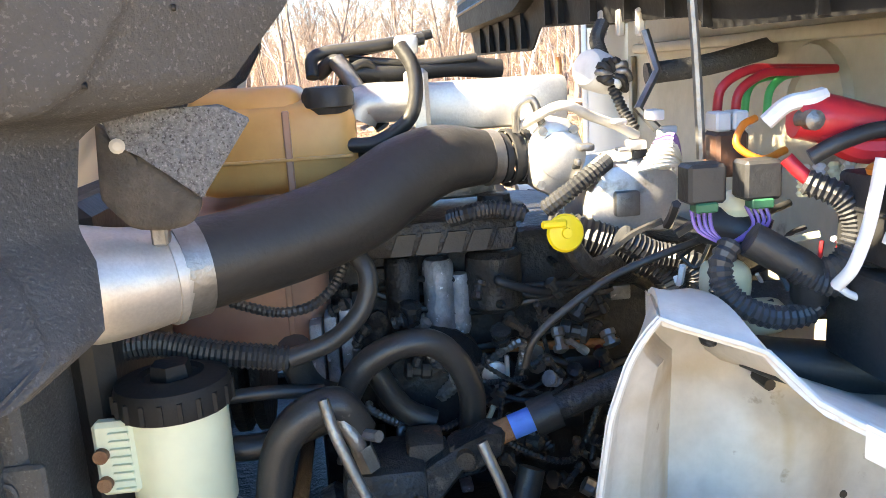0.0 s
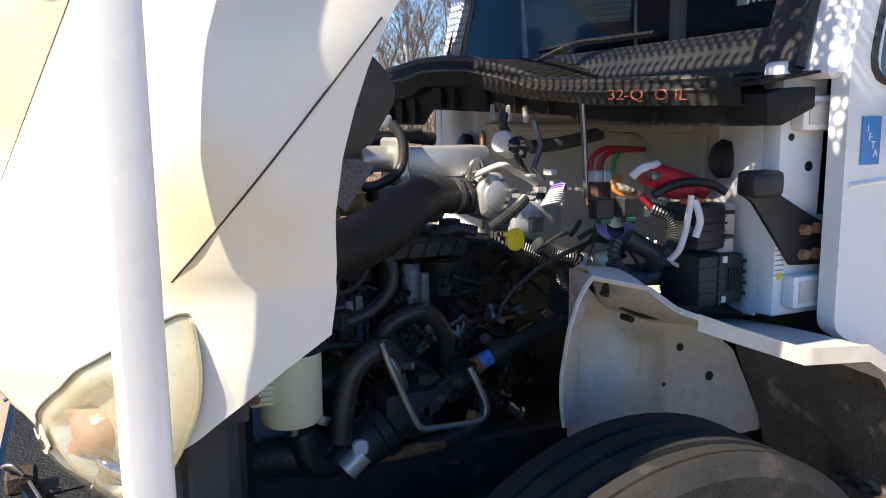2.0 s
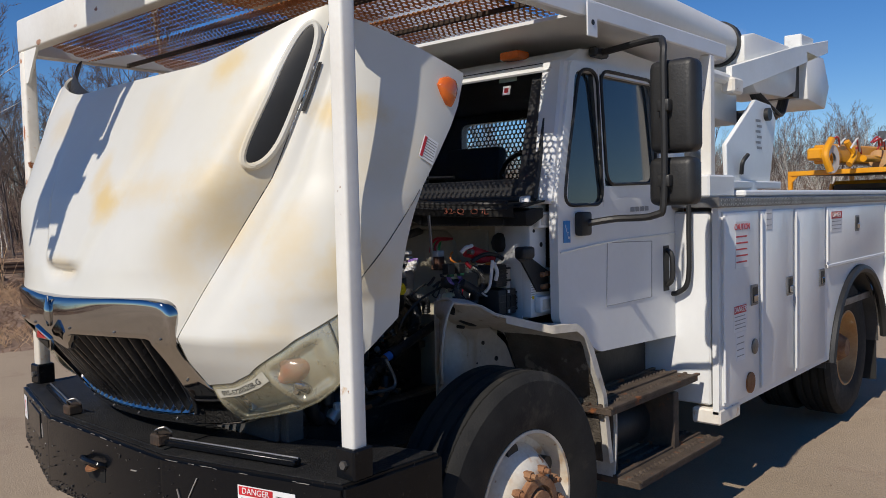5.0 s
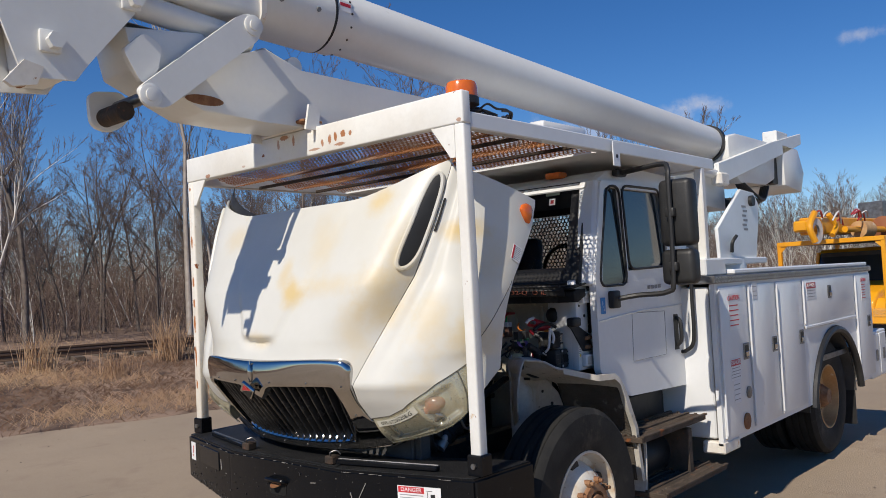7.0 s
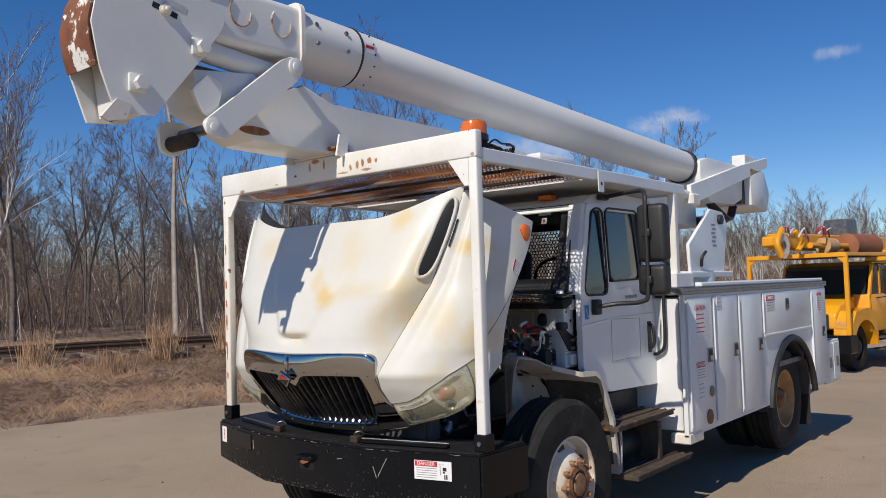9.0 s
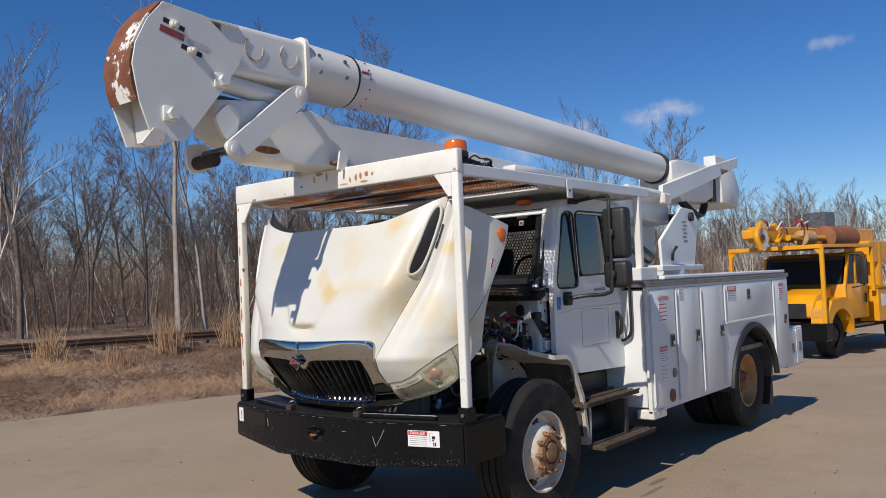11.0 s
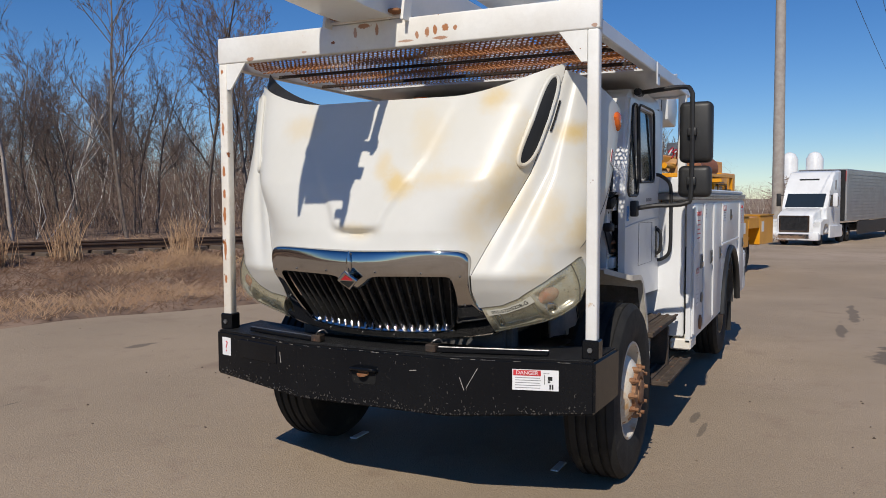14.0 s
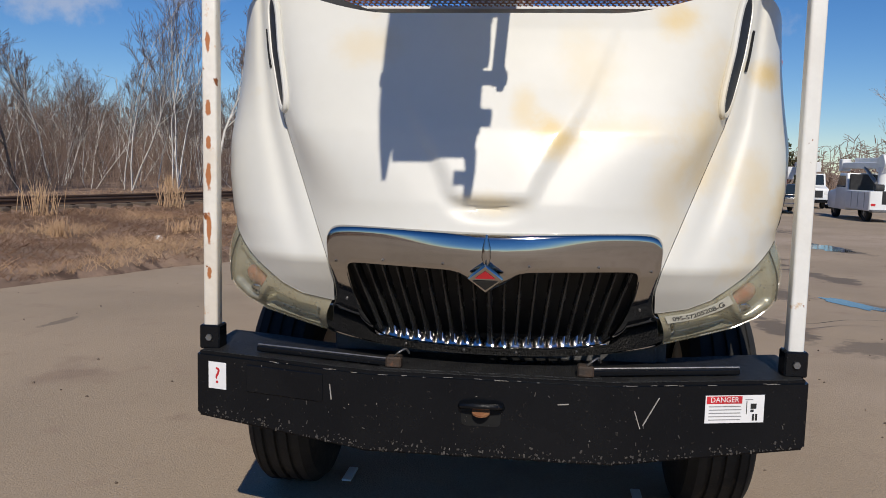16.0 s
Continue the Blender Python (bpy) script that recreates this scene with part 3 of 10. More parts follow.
# brush guard of square tube
GX, GY, TUBE = 0.014, 1.192, 0.06      # front and outer face of the guard's posts, and the width of their tube
guard = part("guard_frame", B(add_box, (GX - 0.003, -GY - 0.003, 2.525), (GX + TUBE, GY + 0.003, 2.682), 0.010, 3), M_CAGE, truck, "white square-tube guard frame with rust stains")
for side in (-1, 1):
    y0, y1 = side * GY, side * (GY - TUBE)
    yc = (y0 + y1) / 2
    part("post", B(add_box, (GX, y0, 0.975), (GX + TUBE, y1, 2.527), 0.011, 4), M_CAGE_RUST if side > 0 else M_CAGE, guard)
    part("post_socket", B(add_box, (GX - 0.012, yc - 0.043, 0.886), (GX + TUBE + 0.012, yc + 0.043, 0.985), 0.006), M_BUMPER, guard, "black post socket")
    part("gusset", B(add_prism, [(y1, 2.525), (y1, 2.37), (y1 - side * 0.03, 2.37), (y1 - side * 0.145, 2.525)], "x", GX + 0.004, GX + 0.016), M_CAGE, guard)
    part("side_rail", B(add_box, (GX + TUBE + 0.002, yc - 0.03, 2.505), (2.86, yc + 0.03, 2.585), 0.006), M_WHITE, guard)
    part("rear_post", B(add_box, (2.64, yc - 0.03, 1.735), (2.70, yc + 0.03, 2.506), 0.006), M_CAGE, guard)

# tilted hood
def xc(z):
    return table(((1.30, -0.375), (1.38, -0.36), (1.43, -0.34), (1.53, -0.322), (1.787, -0.24), (1.945, -0.165), (2.1, -0.095), (2.176, -0.06), (2.3, 0.01), (2.45, 0.10)), z)

def seam(z):
    """Where the hood meets the fender: x and half-width."""
    return (table(((1.08, -0.07), (1.131, -0.112), (1.22, -0.178), (1.307, -0.224), (1.45, -0.165), (1.827, 0.005), (2.325, 0.16), (2.45, 0.20)), z),
            table(((1.08, 0.635), (1.131, 0.606), (1.22, 0.594), (1.307, 0.608), (1.45, 0.672), (1.827, 0.846), (2.1, 0.92), (2.325, 0.966), (2.45, 0.985)), z))

def hood_top(y):
    return 2.235 + 0.165 * max(0.0, (abs(y) - 0.42) / 0.55) ** 1.7

def hood_front(y, z):
    xs, ys = seam(z)
    q = min(1.0, abs(y) / ys)
    x = xc(z) + 0.04 * y * y
    edge = xc(z) + 0.04 * ys * ys
    high = ease((z - 1.45) / 0.35)
    k0 = lerp(0.3, 0.52, high)
    k = max(0.0, (q - k0) / (1 - k0))
    x += (xs - edge) * lerp(0.8 * k ** 2 + 0.2 * k ** 4, 0.12 * k ** 2 + 0.88 * k ** 6, high)
    w = table(((1.45, 0.10), (1.62, 0.17), (1.9, 0.33), (2.25, 0.46)), z)
    x -= lerp(0.022, 0.006, ease((z - 1.6) / 0.45)) * ease((w - abs(y)) / 0.07 + 0.5) * ease((z - 1.47) / 0.1)
    x += 0.034 * math.exp(-((y - 0.01) / 0.125) ** 4 - ((z - 1.515 - 0.8 * (y - 0.01) ** 2) / (0.020 if z > 1.515 else 0.032)) ** 2)
    return x

def hood_low(q):
    """The hood's lower edge, rounded down to the fender at its ends."""
    return 1.43 - 0.125 * ease((abs(q) - 0.86) / 0.18) / ease(0.14 / 0.18)

def hood_point(s, t):
    q = 2 * s - 1
    z = lerp(hood_low(q), hood_top(q * 0.97), t)
    y = q * (seam(z)[1] - 0.0008)
    return hood_front(y, z), y, z

hood = part("hood", B(add_sheet, hood_point, 120, 60, 0.012, (1, 0, 0)), M_HOOD, truck, "cream-white tilted hood with yellow stains", 50)

def top_seal(s, t):
    y = lerp(0.955, 0.40, s)
    z = hood_top(y) - 0.02 + t * lerp(0.105, 0.02, s)
    return at(hood_front(y, hood_top(y)) + 0.022 + 0.03 * t, y, z)
part("top_seal", B(add_sheet, top_seal, 16, 4, 0.006), M_BLACK, hood, "black rubber seal behind the hood's edge")

FENDER_OUT = ((1.20, 1.02), (1.27, 1.05), (1.36, 1.09), (1.45, 1.125), (1.60, 1.15), (1.75, 1.165), (2.3, 1.155))
FENDER_REAR = ((1.20, 0.20), (1.27, 0.25), (1.35, 0.298), (1.41, 0.308), (1.52, 0.303), (1.60, 0.312), (1.66, 0.328), (1.72, 0.348), (1.79, 0.383), (1.89, 0.46), (2.0, 0.538), (2.07, 0.578), (2.17, 0.612), (2.25, 0.625))

def fender_point(side, v, w):
    zb = table(((0, 1.131), (0.2, 1.15), (0.36, 1.19), (0.55, 1.275), (0.68, 1.358), (0.74, 1.392), (0.765, 1.398), (0.78, 1.385), (0.795, 1.20), (0.85, 1.225), (0.92, 1.278), (1, 1.352)), w)
    zt = lerp(2.36, 2.19, w ** 1.5)
    z = max(zb + 0.003 * v, lerp(1.131, zt, v))
    xs, ys = seam(z)
    xr, yo = table(FENDER_REAR, z), table(FENDER_OUT, z)
    yo = lerp(yo, max(yo, 1.115), ease((w - 0.55) / 0.3))
    p = [(xs, ys + 0.002), (xs + 0.035, lerp(ys, yo, 0.5)), (lerp(xs, xr, 0.36), yo + 0.012), (xr, yo)]
    c = [(1 - w) ** 3, 3 * w * (1 - w) ** 2, 3 * w * w * (1 - w), w ** 3]
    groove = 0.018 * math.exp(-((w - 0.15) / 0.075) ** 2) * ease((z - 1.22) / 0.3)
    return Vector((groove + sum(k * q[0] for k, q in zip(c, p)), side * sum(k * q[1] for k, q in zip(c, p)), z))

def headlight_point(side, s, t):
    """The lens wraps round the corner of the fender: s along it, t from its upper edge down."""
    top = fender_point(side, 0, 0.02 + 0.75 * s)
    low = Vector((table(((0, -0.02), (0.3, 0.005), (0.55, 0.025), (0.75, 0.045), (0.9, 0.065), (1, 0.085)), s), side * table(((0, 0.66), (0.3, 0.79), (0.5, 0.92), (0.65, 1.01), (0.8, 1.065), (0.92, 1.09), (1, 1.098)), s), table(((0, 1.0), (0.3, 1.03), (0.5, 1.065), (0.65, 1.105), (0.8, 1.145), (0.92, 1.175), (1, 1.205)), s)))
    p = top.lerp(low, t)
    end = ease((s - 0.7) / 0.3)
    return p + Vector((-0.022 * (1 - end) + 0.016 * end, side * (0.010 + 0.014 * end), -0.004)) * math.sin(math.pi * t)

for side in (-1, 1):
    fender = part("fender", B(add_sheet, lambda s, t: fender_point(side, t, s), 64, 64, 0.012, (0.7, -side * 0.7, 0)), M_HOOD, truck, "cream-white hood fender with yellow stains", 50)
    lamp = part("headlight", B(add_sheet, lambda s, t: headlight_point(side, s, t), 44, 14, 0.003, (1, 0, 0)), M_LENS, truck, "hazy yellowed headlight", 60)
    def lamp_bowl(s, t):
        """Reflector behind the lens: a deep main bowl, a shallower one for the signal, frames between them."""
        main = ease((s - 0.06) / 0.05) * ease((0.54 - s) / 0.03) * ease((t - 0.30) / 0.10) * ease((0.94 - t) / 0.12)
        signal = ease((s - 0.57) / 0.03) * ease((0.86 - s) / 0.08) * ease((t - 0.12) / 0.1) * ease((0.92 - t) / 0.15)
        d = 0.006 + 0.055 * main + 0.032 * signal
        return headlight_point(side, s, t) + Vector((0.85, -side * 0.45, 0.1)) * d
    part("lamp_bowl", B(add_sheet, lamp_bowl, 80, 26, 0.004, (1, 0, 0)), M_REFLECTOR, lamp, "dulled silver reflector bowl", 60)
    part("headlight_trim", B(add_tube, [headlight_point(side, s / 40, 0) for s in range(41)], 0.002, 6, 2), M_GREYLENS, lamp)
    part("headlight_rim", B(add_tube, [headlight_point(side, s / 40, 1) for s in range(41)] + [headlight_point(side, 1, 1 - t / 8) for t in range(1, 9)], 0.004, 6, 1), M_LENS, lamp, "pale rim of the lens")
    part("lens_line", B(add_tube, [headlight_point(side, 0.89, t / 10) + Vector((0, side * 0.003, 0)) for t in range(11)], 0.003, 6, 2), M_GREYLENS, lamp)
    def bulb(s, t, cs, ct, rs, rt, rise):
        a, r = 2 * math.pi * s, t
        u, v = cs + rs * r * math.cos(a) * (1 + 0.25 * math.sin(a)), ct + rt * r * math.sin(a)
        return lamp_bowl(u, v) + Vector((-0.85, side * 0.45, 0)) * rise * math.sqrt(max(0.0, 1 - r * r))
    part("turn_signal", B(add_sheet, lambda s, t: bulb(s, t, 0.665, 0.36, 0.085, 0.22, 0.026), 24, 6, 0.003), M_SIGNAL, lamp, "faded orange turn signal", 60)
    part("reflector", B(add_sheet, lambda s, t: bulb(s, t, 0.625, 0.68, 0.045, 0.16, 0.02), 20, 5, 0.003), M_CHROME, lamp, "bright lamp reflector", 60)
    grid = {(v, w): fender_point(side, v / 80, w / 80) for v in range(81) for w in range(44, 81)}
    def on_fender(x, z, out=0.0005):
        p = min(grid.values(), key=lambda g: abs(g.x - x) + abs(g.z - z))
        return Vector((x, p.y + side * out, z))
    rim = [on_fender(0.525 + dx, 2.115 + dz) for dx, dz in ((-0.05, 0.022), (-0.035, 0.045), (0.0, 0.055), (0.035, 0.045), (0.044, 0.02), (0.035, -0.015), (0.012, -0.05), (-0.012, -0.045), (-0.035, -0.012))]
    mid = sum(rim, Vector()) / len(rim)
    b = B()
    rings = [[b.verts.new(mid + (p - mid) * k + Vector((-0.1, side, 0)) * out) for p in rim] for k, out in ((1.0, -0.012), (1.0, 0.006), (0.86, 0.017), (0.5, 0.023))]
    for ra, rb in zip(rings, rings[1:]):
        for i in range(len(rim)):
            b.faces.new((ra[i], ra[(i + 1) % len(rim)], rb[(i + 1) % len(rim)], rb[i]))
    b.faces.new(rings[-1])
    part("amber_marker", b, M_AMBER, fender, "amber teardrop marker lamp", 50)
    part("panel_seam", B(add_tube, [on_fender(lerp(0.095, 0.365, k / 12), lerp(1.44, 1.777, k / 12)) for k in range(13)], 0.0016, 5, 2), M_BLACK, fender)
    badge = B(add_sheet, lambda s, t: fender_point(side, lerp(0.74, 0.87, s), lerp(0.035, 0.062, t)) + Vector((-0.004, side * 0.003, 0)), 12, 3, 0.003)
    part("name_badge", badge, M_COWL, fender, "small dark badge strip")
    part("hood_seam", B(add_tube, [Vector((seam(z)[0] + 0.0055, side * (seam(z)[1] + 0.002), z)) for z in (1.15, 1.2, 1.25, 1.3, 1.35, 1.5, 1.7, 1.83, 2.0, 2.2, 2.34)], 0.0018, 5, 3), M_BLACK, fender)
    # side vent of the hood: raised bezel round a dark opening
    def vent(tau, k, out=0.0):
        z = 1.862 + 0.465 * tau
        ys = seam(z)[1]
        half = 0.029 * math.sqrt(max(0.0, 1 - abs(2 * tau - 1) ** 5))
        y = ys - 0.036 + k * half
        return Vector((hood_front(y, z) - out, side * (y + out * 0.8), z))
    turn = [0.5 - 0.5 * math.cos(math.pi * i / 20) for i in range(21)]
    loop = [vent(u, 1) for u in turn] + [vent(u, -1) for u in turn[-2:0:-1]]
    bez = part("vent_bezel", B(add_tube, [p + Vector((-0.004, side * 0.004, 0)) for p in loop + loop[:2]], 0.013, 8, 2), M_HOOD, hood, "raised white vent bezel")
    part("vent_grille", B(add_sheet, lambda s, t: vent(s, 2 * t - 1, 0.008), 24, 6, 0.002), M_INK_BLACK, bez, "black vent opening")

# grille
SURROUND = [((0, 1.430), (0, 1.222)), ((0.06, 1.431), (0.06, 1.258)), ((0.12, 1.432), (0.115, 1.294)), ((0.25, 1.435), (0.22, 1.301)), ((0.40, 1.438), (0.36, 1.303)),
            ((0.52, 1.438), (0.47, 1.303)), ((0.575, 1.432), (0.508, 1.300)), ((0.602, 1.412), (0.520, 1.288)), ((0.611, 1.375), (0.522, 1.265)), ((0.604, 1.30), (0.520, 1.22)),
            ((0.592, 1.22), (0.512, 1.165)), ((0.598, 1.15), (0.50, 1.12)), ((0.622, 1.112), (0.488, 1.085)), ((0.69, 1.10), (0.473, 1.055)), ((0.705, 1.03), (0.458, 1.03)),
            ((0.665, 0.985), (0.444, 1.008)), ((0.55, 0.962), (0.42, 0.995)), ((0.40, 0.947), (0.33, 0.983)), ((0.2, 0.94), (0.18, 0.976)), ((0, 0.938), (0, 0.974))]

def face_x(y, z):
    """The surround's front plane: it leans back below the emblem and bends back to the fenders."""
    return -0.372 + (0.8 if z < 1.285 else 0.14) * (1.285 - z) + 0.36 * y * y

def opening(y):
    """Upper and lower edge of the grille's opening at a distance from the middle."""
    top = table(((0, 1.222), (0.06, 1.258), (0.115, 1.294), (0.25, 1.301), (0.55, 1.300)), abs(y))
    low = table(((0, 0.974), (0.18, 0.976), (0.33, 0.983), (0.42, 0.995), (0.46, 1.03), (0.5, 1.12)), abs(y))
    return top, low

def grille():
    """One chrome frame: a rounded lip under the hood, a flat face, sides that run down to the headlights and a thin lower band."""
    half_o = smooth_line([at(0, *o) for o, i in SURROUND], 5)
    half_i = smooth_line([at(0, *i) for o, i in SURROUND], 5)
    pairs = [(o.y, o.z, i.y, i.z) for o, i in zip(half_o, half_i)]
    pairs += [(-a, b, -c, d) for a, b, c, d in pairs[-2:0:-1]]
    b = B()
    rings = []
    for u in (-0.06, 0, 0.015, 0.03, 0.045, 0.07, 0.12, 0.18, 0.25, 0.33, 0.42, 0.55, 0.7, 0.85, 0.94, 0.98, 1.0, 1.02):
        ring = []
        for oy, oz, iy, iz in pairs:
            k = min(1.0, max(0.0, u))
            y, z = lerp(oy, iy, k), lerp(oz, iz, k)
            up = ease((oz - 1.27) / 0.12)
            back = lerp(seam(oz)[0] + 0.004 if oz > 1.1 else face_x(oy, oz) + 0.010, hood_front(oy, oz) - 0.004, ease((oz - 1.30) / 0.08))
            r = lerp(0.16, min(0.6, 0.074 / max(0.05, oz - iz)), up)
            round_off = table(((0, 0), (0.04, 0.36), (0.08, 0.58), (0.15, 0.74), (0.3, 0.84), (0.6, 0.95), (0.85, 0.99), (1, 1)), min(1.0, k / r))
            flat = lerp(oy, iy, max(k, r)), lerp(oz, iz, max(k, r))
            x = lerp(back, face_x(*flat), round_off)
            if u < 0:
                x += 0.02
            x += 0.006 * ease((k - 0.94) / 0.06) + (0.05 if u > 1 else 0)
            ring.append(b.verts.new((x, y, z)))
        rings.append(ring)
    for ra, rb in zip(rings, rings[1:]):
        for i in range(len(ra)):
            b.faces.new((ra[i], ra[(i + 1) % len(ra)], rb[(i + 1) % len(ra)], rb[i]))
    g = part("grille_surround", b, M_CHROME, truck, "chrome grille surround", 50)
    def lip(s, t):
        """Scalloped chrome tray that the bars run into."""
        y = (2 * s - 1) * 0.452
        low = opening(y)[1]
        wave = math.cos(math.pi * 9.5 * y / 0.452) ** 2
        return at(face_x(y, low) + lerp(0.031 - 0.005 * wave, 0.010, t), y, low + lerp(0.030 + 0.012 * wave, 0.003, t))
    part("lower_lip", B(add_sheet, lip, 150, 6, 0.004, (0.3, 0, -1)), M_CHROME, g, "scalloped chrome lower lip", 60)
    for y, z in ((0.38, 1.322), (0.16, 1.322), (-0.14, 1.322), (-0.38, 1.322), (0.567, 1.306), (-0.567, 1.306), (0.548, 1.15), (-0.548, 1.15), (0.33, 0.965), (0.1, 0.957), (-0.1, 0.957), (-0.33, 0.965)):
        p = at(face_x(y, z), y, z)
        part("screw", B(add_cyl, p + at(0.01, 0, 0.006), p + at(-0.004, 0, -0.003), 0.0045, seg=8), M_STEEL, g)
    # added flat black sheet stands in for the unlit depth behind the bars
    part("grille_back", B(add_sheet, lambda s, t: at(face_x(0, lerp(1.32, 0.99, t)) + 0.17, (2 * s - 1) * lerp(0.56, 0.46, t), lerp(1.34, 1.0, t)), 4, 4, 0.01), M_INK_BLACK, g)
    n = 19
    for i in range(n):
        q = (i - (n - 1) / 2) / ((n - 1) / 2)
        y0, y1 = q * 0.507, q * 0.432
        z0, z1 = opening(y0)[0] + 0.012, opening(y1)[1] + 0.006
        p0, p1 = at(face_x(y0, z0) + 0.026, y0, z0), at(face_x(y1, z1) + 0.022, y1, z1)
        b = B()
        w, dep = (0.0065 if i != n // 2 else 0.010), at(0.034, 0, 0.026)
        q0 = [at(0, w, 0) + dep * 0.12, at(0, w * 0.45, 0), at(0, -w * 0.45, 0), at(0, -w, 0) + dep * 0.12, at(0, -w, 0) + dep, at(0, w, 0) + dep]
        a, c = [b.verts.new(p0 + v) for v in q0], [b.verts.new(p1 + v) for v in q0]
        for k in range(6):
            b.faces.new((a[k], a[(k + 1) % 6], c[(k + 1) % 6], c[k]))
        b.faces.new(a), b.faces.new(c)
        part("grille_bar", b, M_GRILLE, g)
    em = part("emblem", B(add_prism, [(-0.062, 0), (0, 0.058), (0.062, 0), (0, -0.058)], "z", 0.0, 0.016, 0.003), M_CHROME, g, "diamond emblem in chrome and red")
    em.matrix_basis = Matrix.Translation((-0.390, 0.008, 1.282)) @ Euler((0, radians(-118), 0)).to_matrix().to_4x4() @ Euler((0, 0, radians(90))).to_matrix().to_4x4()
    part("emblem_field", B(add_prism, [(-0.044, 0.004), (0, 0.042), (0.044, 0.004)], "z", 0.0175, 0.0195), M_INK_BLACK, em)
    part("emblem_field", B(add_prism, [(-0.034, -0.006), (0, -0.036), (0.034, -0.006)], "z", 0.0175, 0.0195), M_INK_RED, em)
    part("emblem_spear", B(add_lathe, (-0.380, 0.008, 1.318), (-0.03, 0, 1), [(0.006, 0.0), (0.017, 0.03), (0.015, 0.065), (0.003, 0.11)], 14), M_CHROME, g, "chrome spear over the emblem", 60)
    return g
M_GRILLE = mat("dark_grille_plastic", (0.03, 0.03, 0.032), (0.06, 0.06, 0.06), 0.25, metal=0.5, scale=6, fine=60, bump=0.05)
grille()

# wheels
def wheel(c, side, rim_mat, hub_mat, front):
    """One wheel with its tyre; side -1 faces the driver's side."""
    x, y, z = c
    ax = (0, side, 0)
    hub = part("wheel", B(), M_BLACK, truck)
    R, W = 0.53, 0.27
    prof = [(0.292, -W), (0.32, -W - 0.01), (0.42, -W - 0.018), (0.495, -W - 0.008), (R - 0.012, -W + 0.02)]
    for k in range(4):
        h = -W + 0.03 + k * 0.06
        prof += [(R, h), (R, h + 0.038), (R - 0.014, h + 0.041), (R - 0.014, h + 0.056)]
    prof += [(R, -0.03), (R, -0.022), (R - 0.012, -0.006), (0.495, 0.012), (0.42, 0.018), (0.33, 0.01), (0.297, -0.004), (0.292, -0.02)]
    part("tyre", B(add_lathe, c, ax, prof, 64, False), M_RUBBER, hub, "worn black truck tyre", 25)
    if front:
        rim = [(0.292, -0.25), (0.30, -0.012), (0.297, 0.0), (0.284, 0.0), (0.275, -0.03), (0.262, -0.075), (0.235, -0.085), (0.20, -0.02), (0.155, 0.02), (0.13, 0.028)]
    else:
        rim = [(0.292, -0.25), (0.30, -0.012), (0.297, 0.0), (0.284, 0.0), (0.275, -0.04), (0.262, -0.12), (0.22, -0.15), (0.16, -0.15), (0.12, -0.15)]
    part("rim", B(add_lathe, c, ax, rim, 48, True), rim_mat, hub, "painted steel rim with rust")
    if front:
        for k in range(5):
            a = 2 * math.pi * (k + 0.4) / 5
            p = at(x + 0.222 * math.cos(a), y, z + 0.222 * math.sin(a))
            part("hand_hole", B(add_cyl, p + at(0, -side * 0.10, 0), p + at(0, -side * 0.045, 0), 0.034, seg=16), M_INK_BLACK, hub)
    b = B(add_lathe, c, ax, [(0.13, 0.015), (0.125, 0.05), (0.09, 0.055), (0.085, 0.03), (0.075, 0.03), (0.07, 0.06), (0.05, 0.064)] if front else [(0.11, -0.15), (0.11, -0.06), (0.09, -0.03), (0.07, 0.0)], 28)
    part("hub", b, hub_mat, hub, "rusty wheel hub")
    h0 = 0.015 if front else -0.15
    for k in range(10):
        a = 2 * math.pi * k / 10
        p = at(x + 0.145 * math.cos(a), y, z + 0.145 * math.sin(a))
        b = B(add_cyl, p + at(0, side * h0, 0), p + at(0, side * (h0 + 0.035), 0), 0.019, seg=6)
        add_cyl(b, p + at(0, side * (h0 + 0.03), 0), p + at(0, side * (h0 + 0.055), 0), 0.011, seg=8)
        part("lug_nut", b, hub_mat, hub)
    return hub

for side in (-1, 1):
    wheel((0.96, side * 1.16, 0.525), side, M_RIM, M_HUB, True)
    wheel((5.28, side * 1.17, 0.525), side, M_RIM_ORANGE, M_HUB, False)
    wheel((5.28, side * 0.84, 0.525), side, M_RIM_ORANGE, M_HUB, False)

# chassis
for y in (-0.43, 0.43):
    part("frame_rail", B(add_box, (0.1, y - 0.04, 0.62), (7.1, y + 0.04, 0.86), 0.01), M_ENGINE, truck)
part("oil_pan", B(add_prism, [(0.55, 0.50), (1.25, 0.50), (1.45, 0.62), (1.45, 0.80), (0.50, 0.80)], "y", -0.30, 0.30, 0.03, 2), M_ENGINE, truck, "black oil pan")
part("cross_member", B(add_box, (0.30, -0.40, 0.60), (0.48, 0.40, 0.82), 0.02), M_ENGINE, truck)
part("splash_panel", B(add_box, (0.26, -0.66, 0.72), (1.40, -0.40, 0.735), 0.004), M_ENGINE, truck, "black splash panel")
part("transmission", B(add_lathe, (1.45, 0, 0.85), (1, 0, -0.03), [(0.1, 0), (0.26, 0.02), (0.24, 0.3), (0.17, 0.6), (0.15, 1.0), (0.06, 1.05)], 20), M_ENGINE, truck)
part("front_axle", B(add_cyl, (0.93, -0.95, 0.47), (0.93, 0.95, 0.47), 0.06), M_ENGINE, truck)
part("rear_axle", B(add_cyl, (5.28, -0.8, 0.5), (5.28, 0.8, 0.5), 0.1), M_ENGINE, truck)
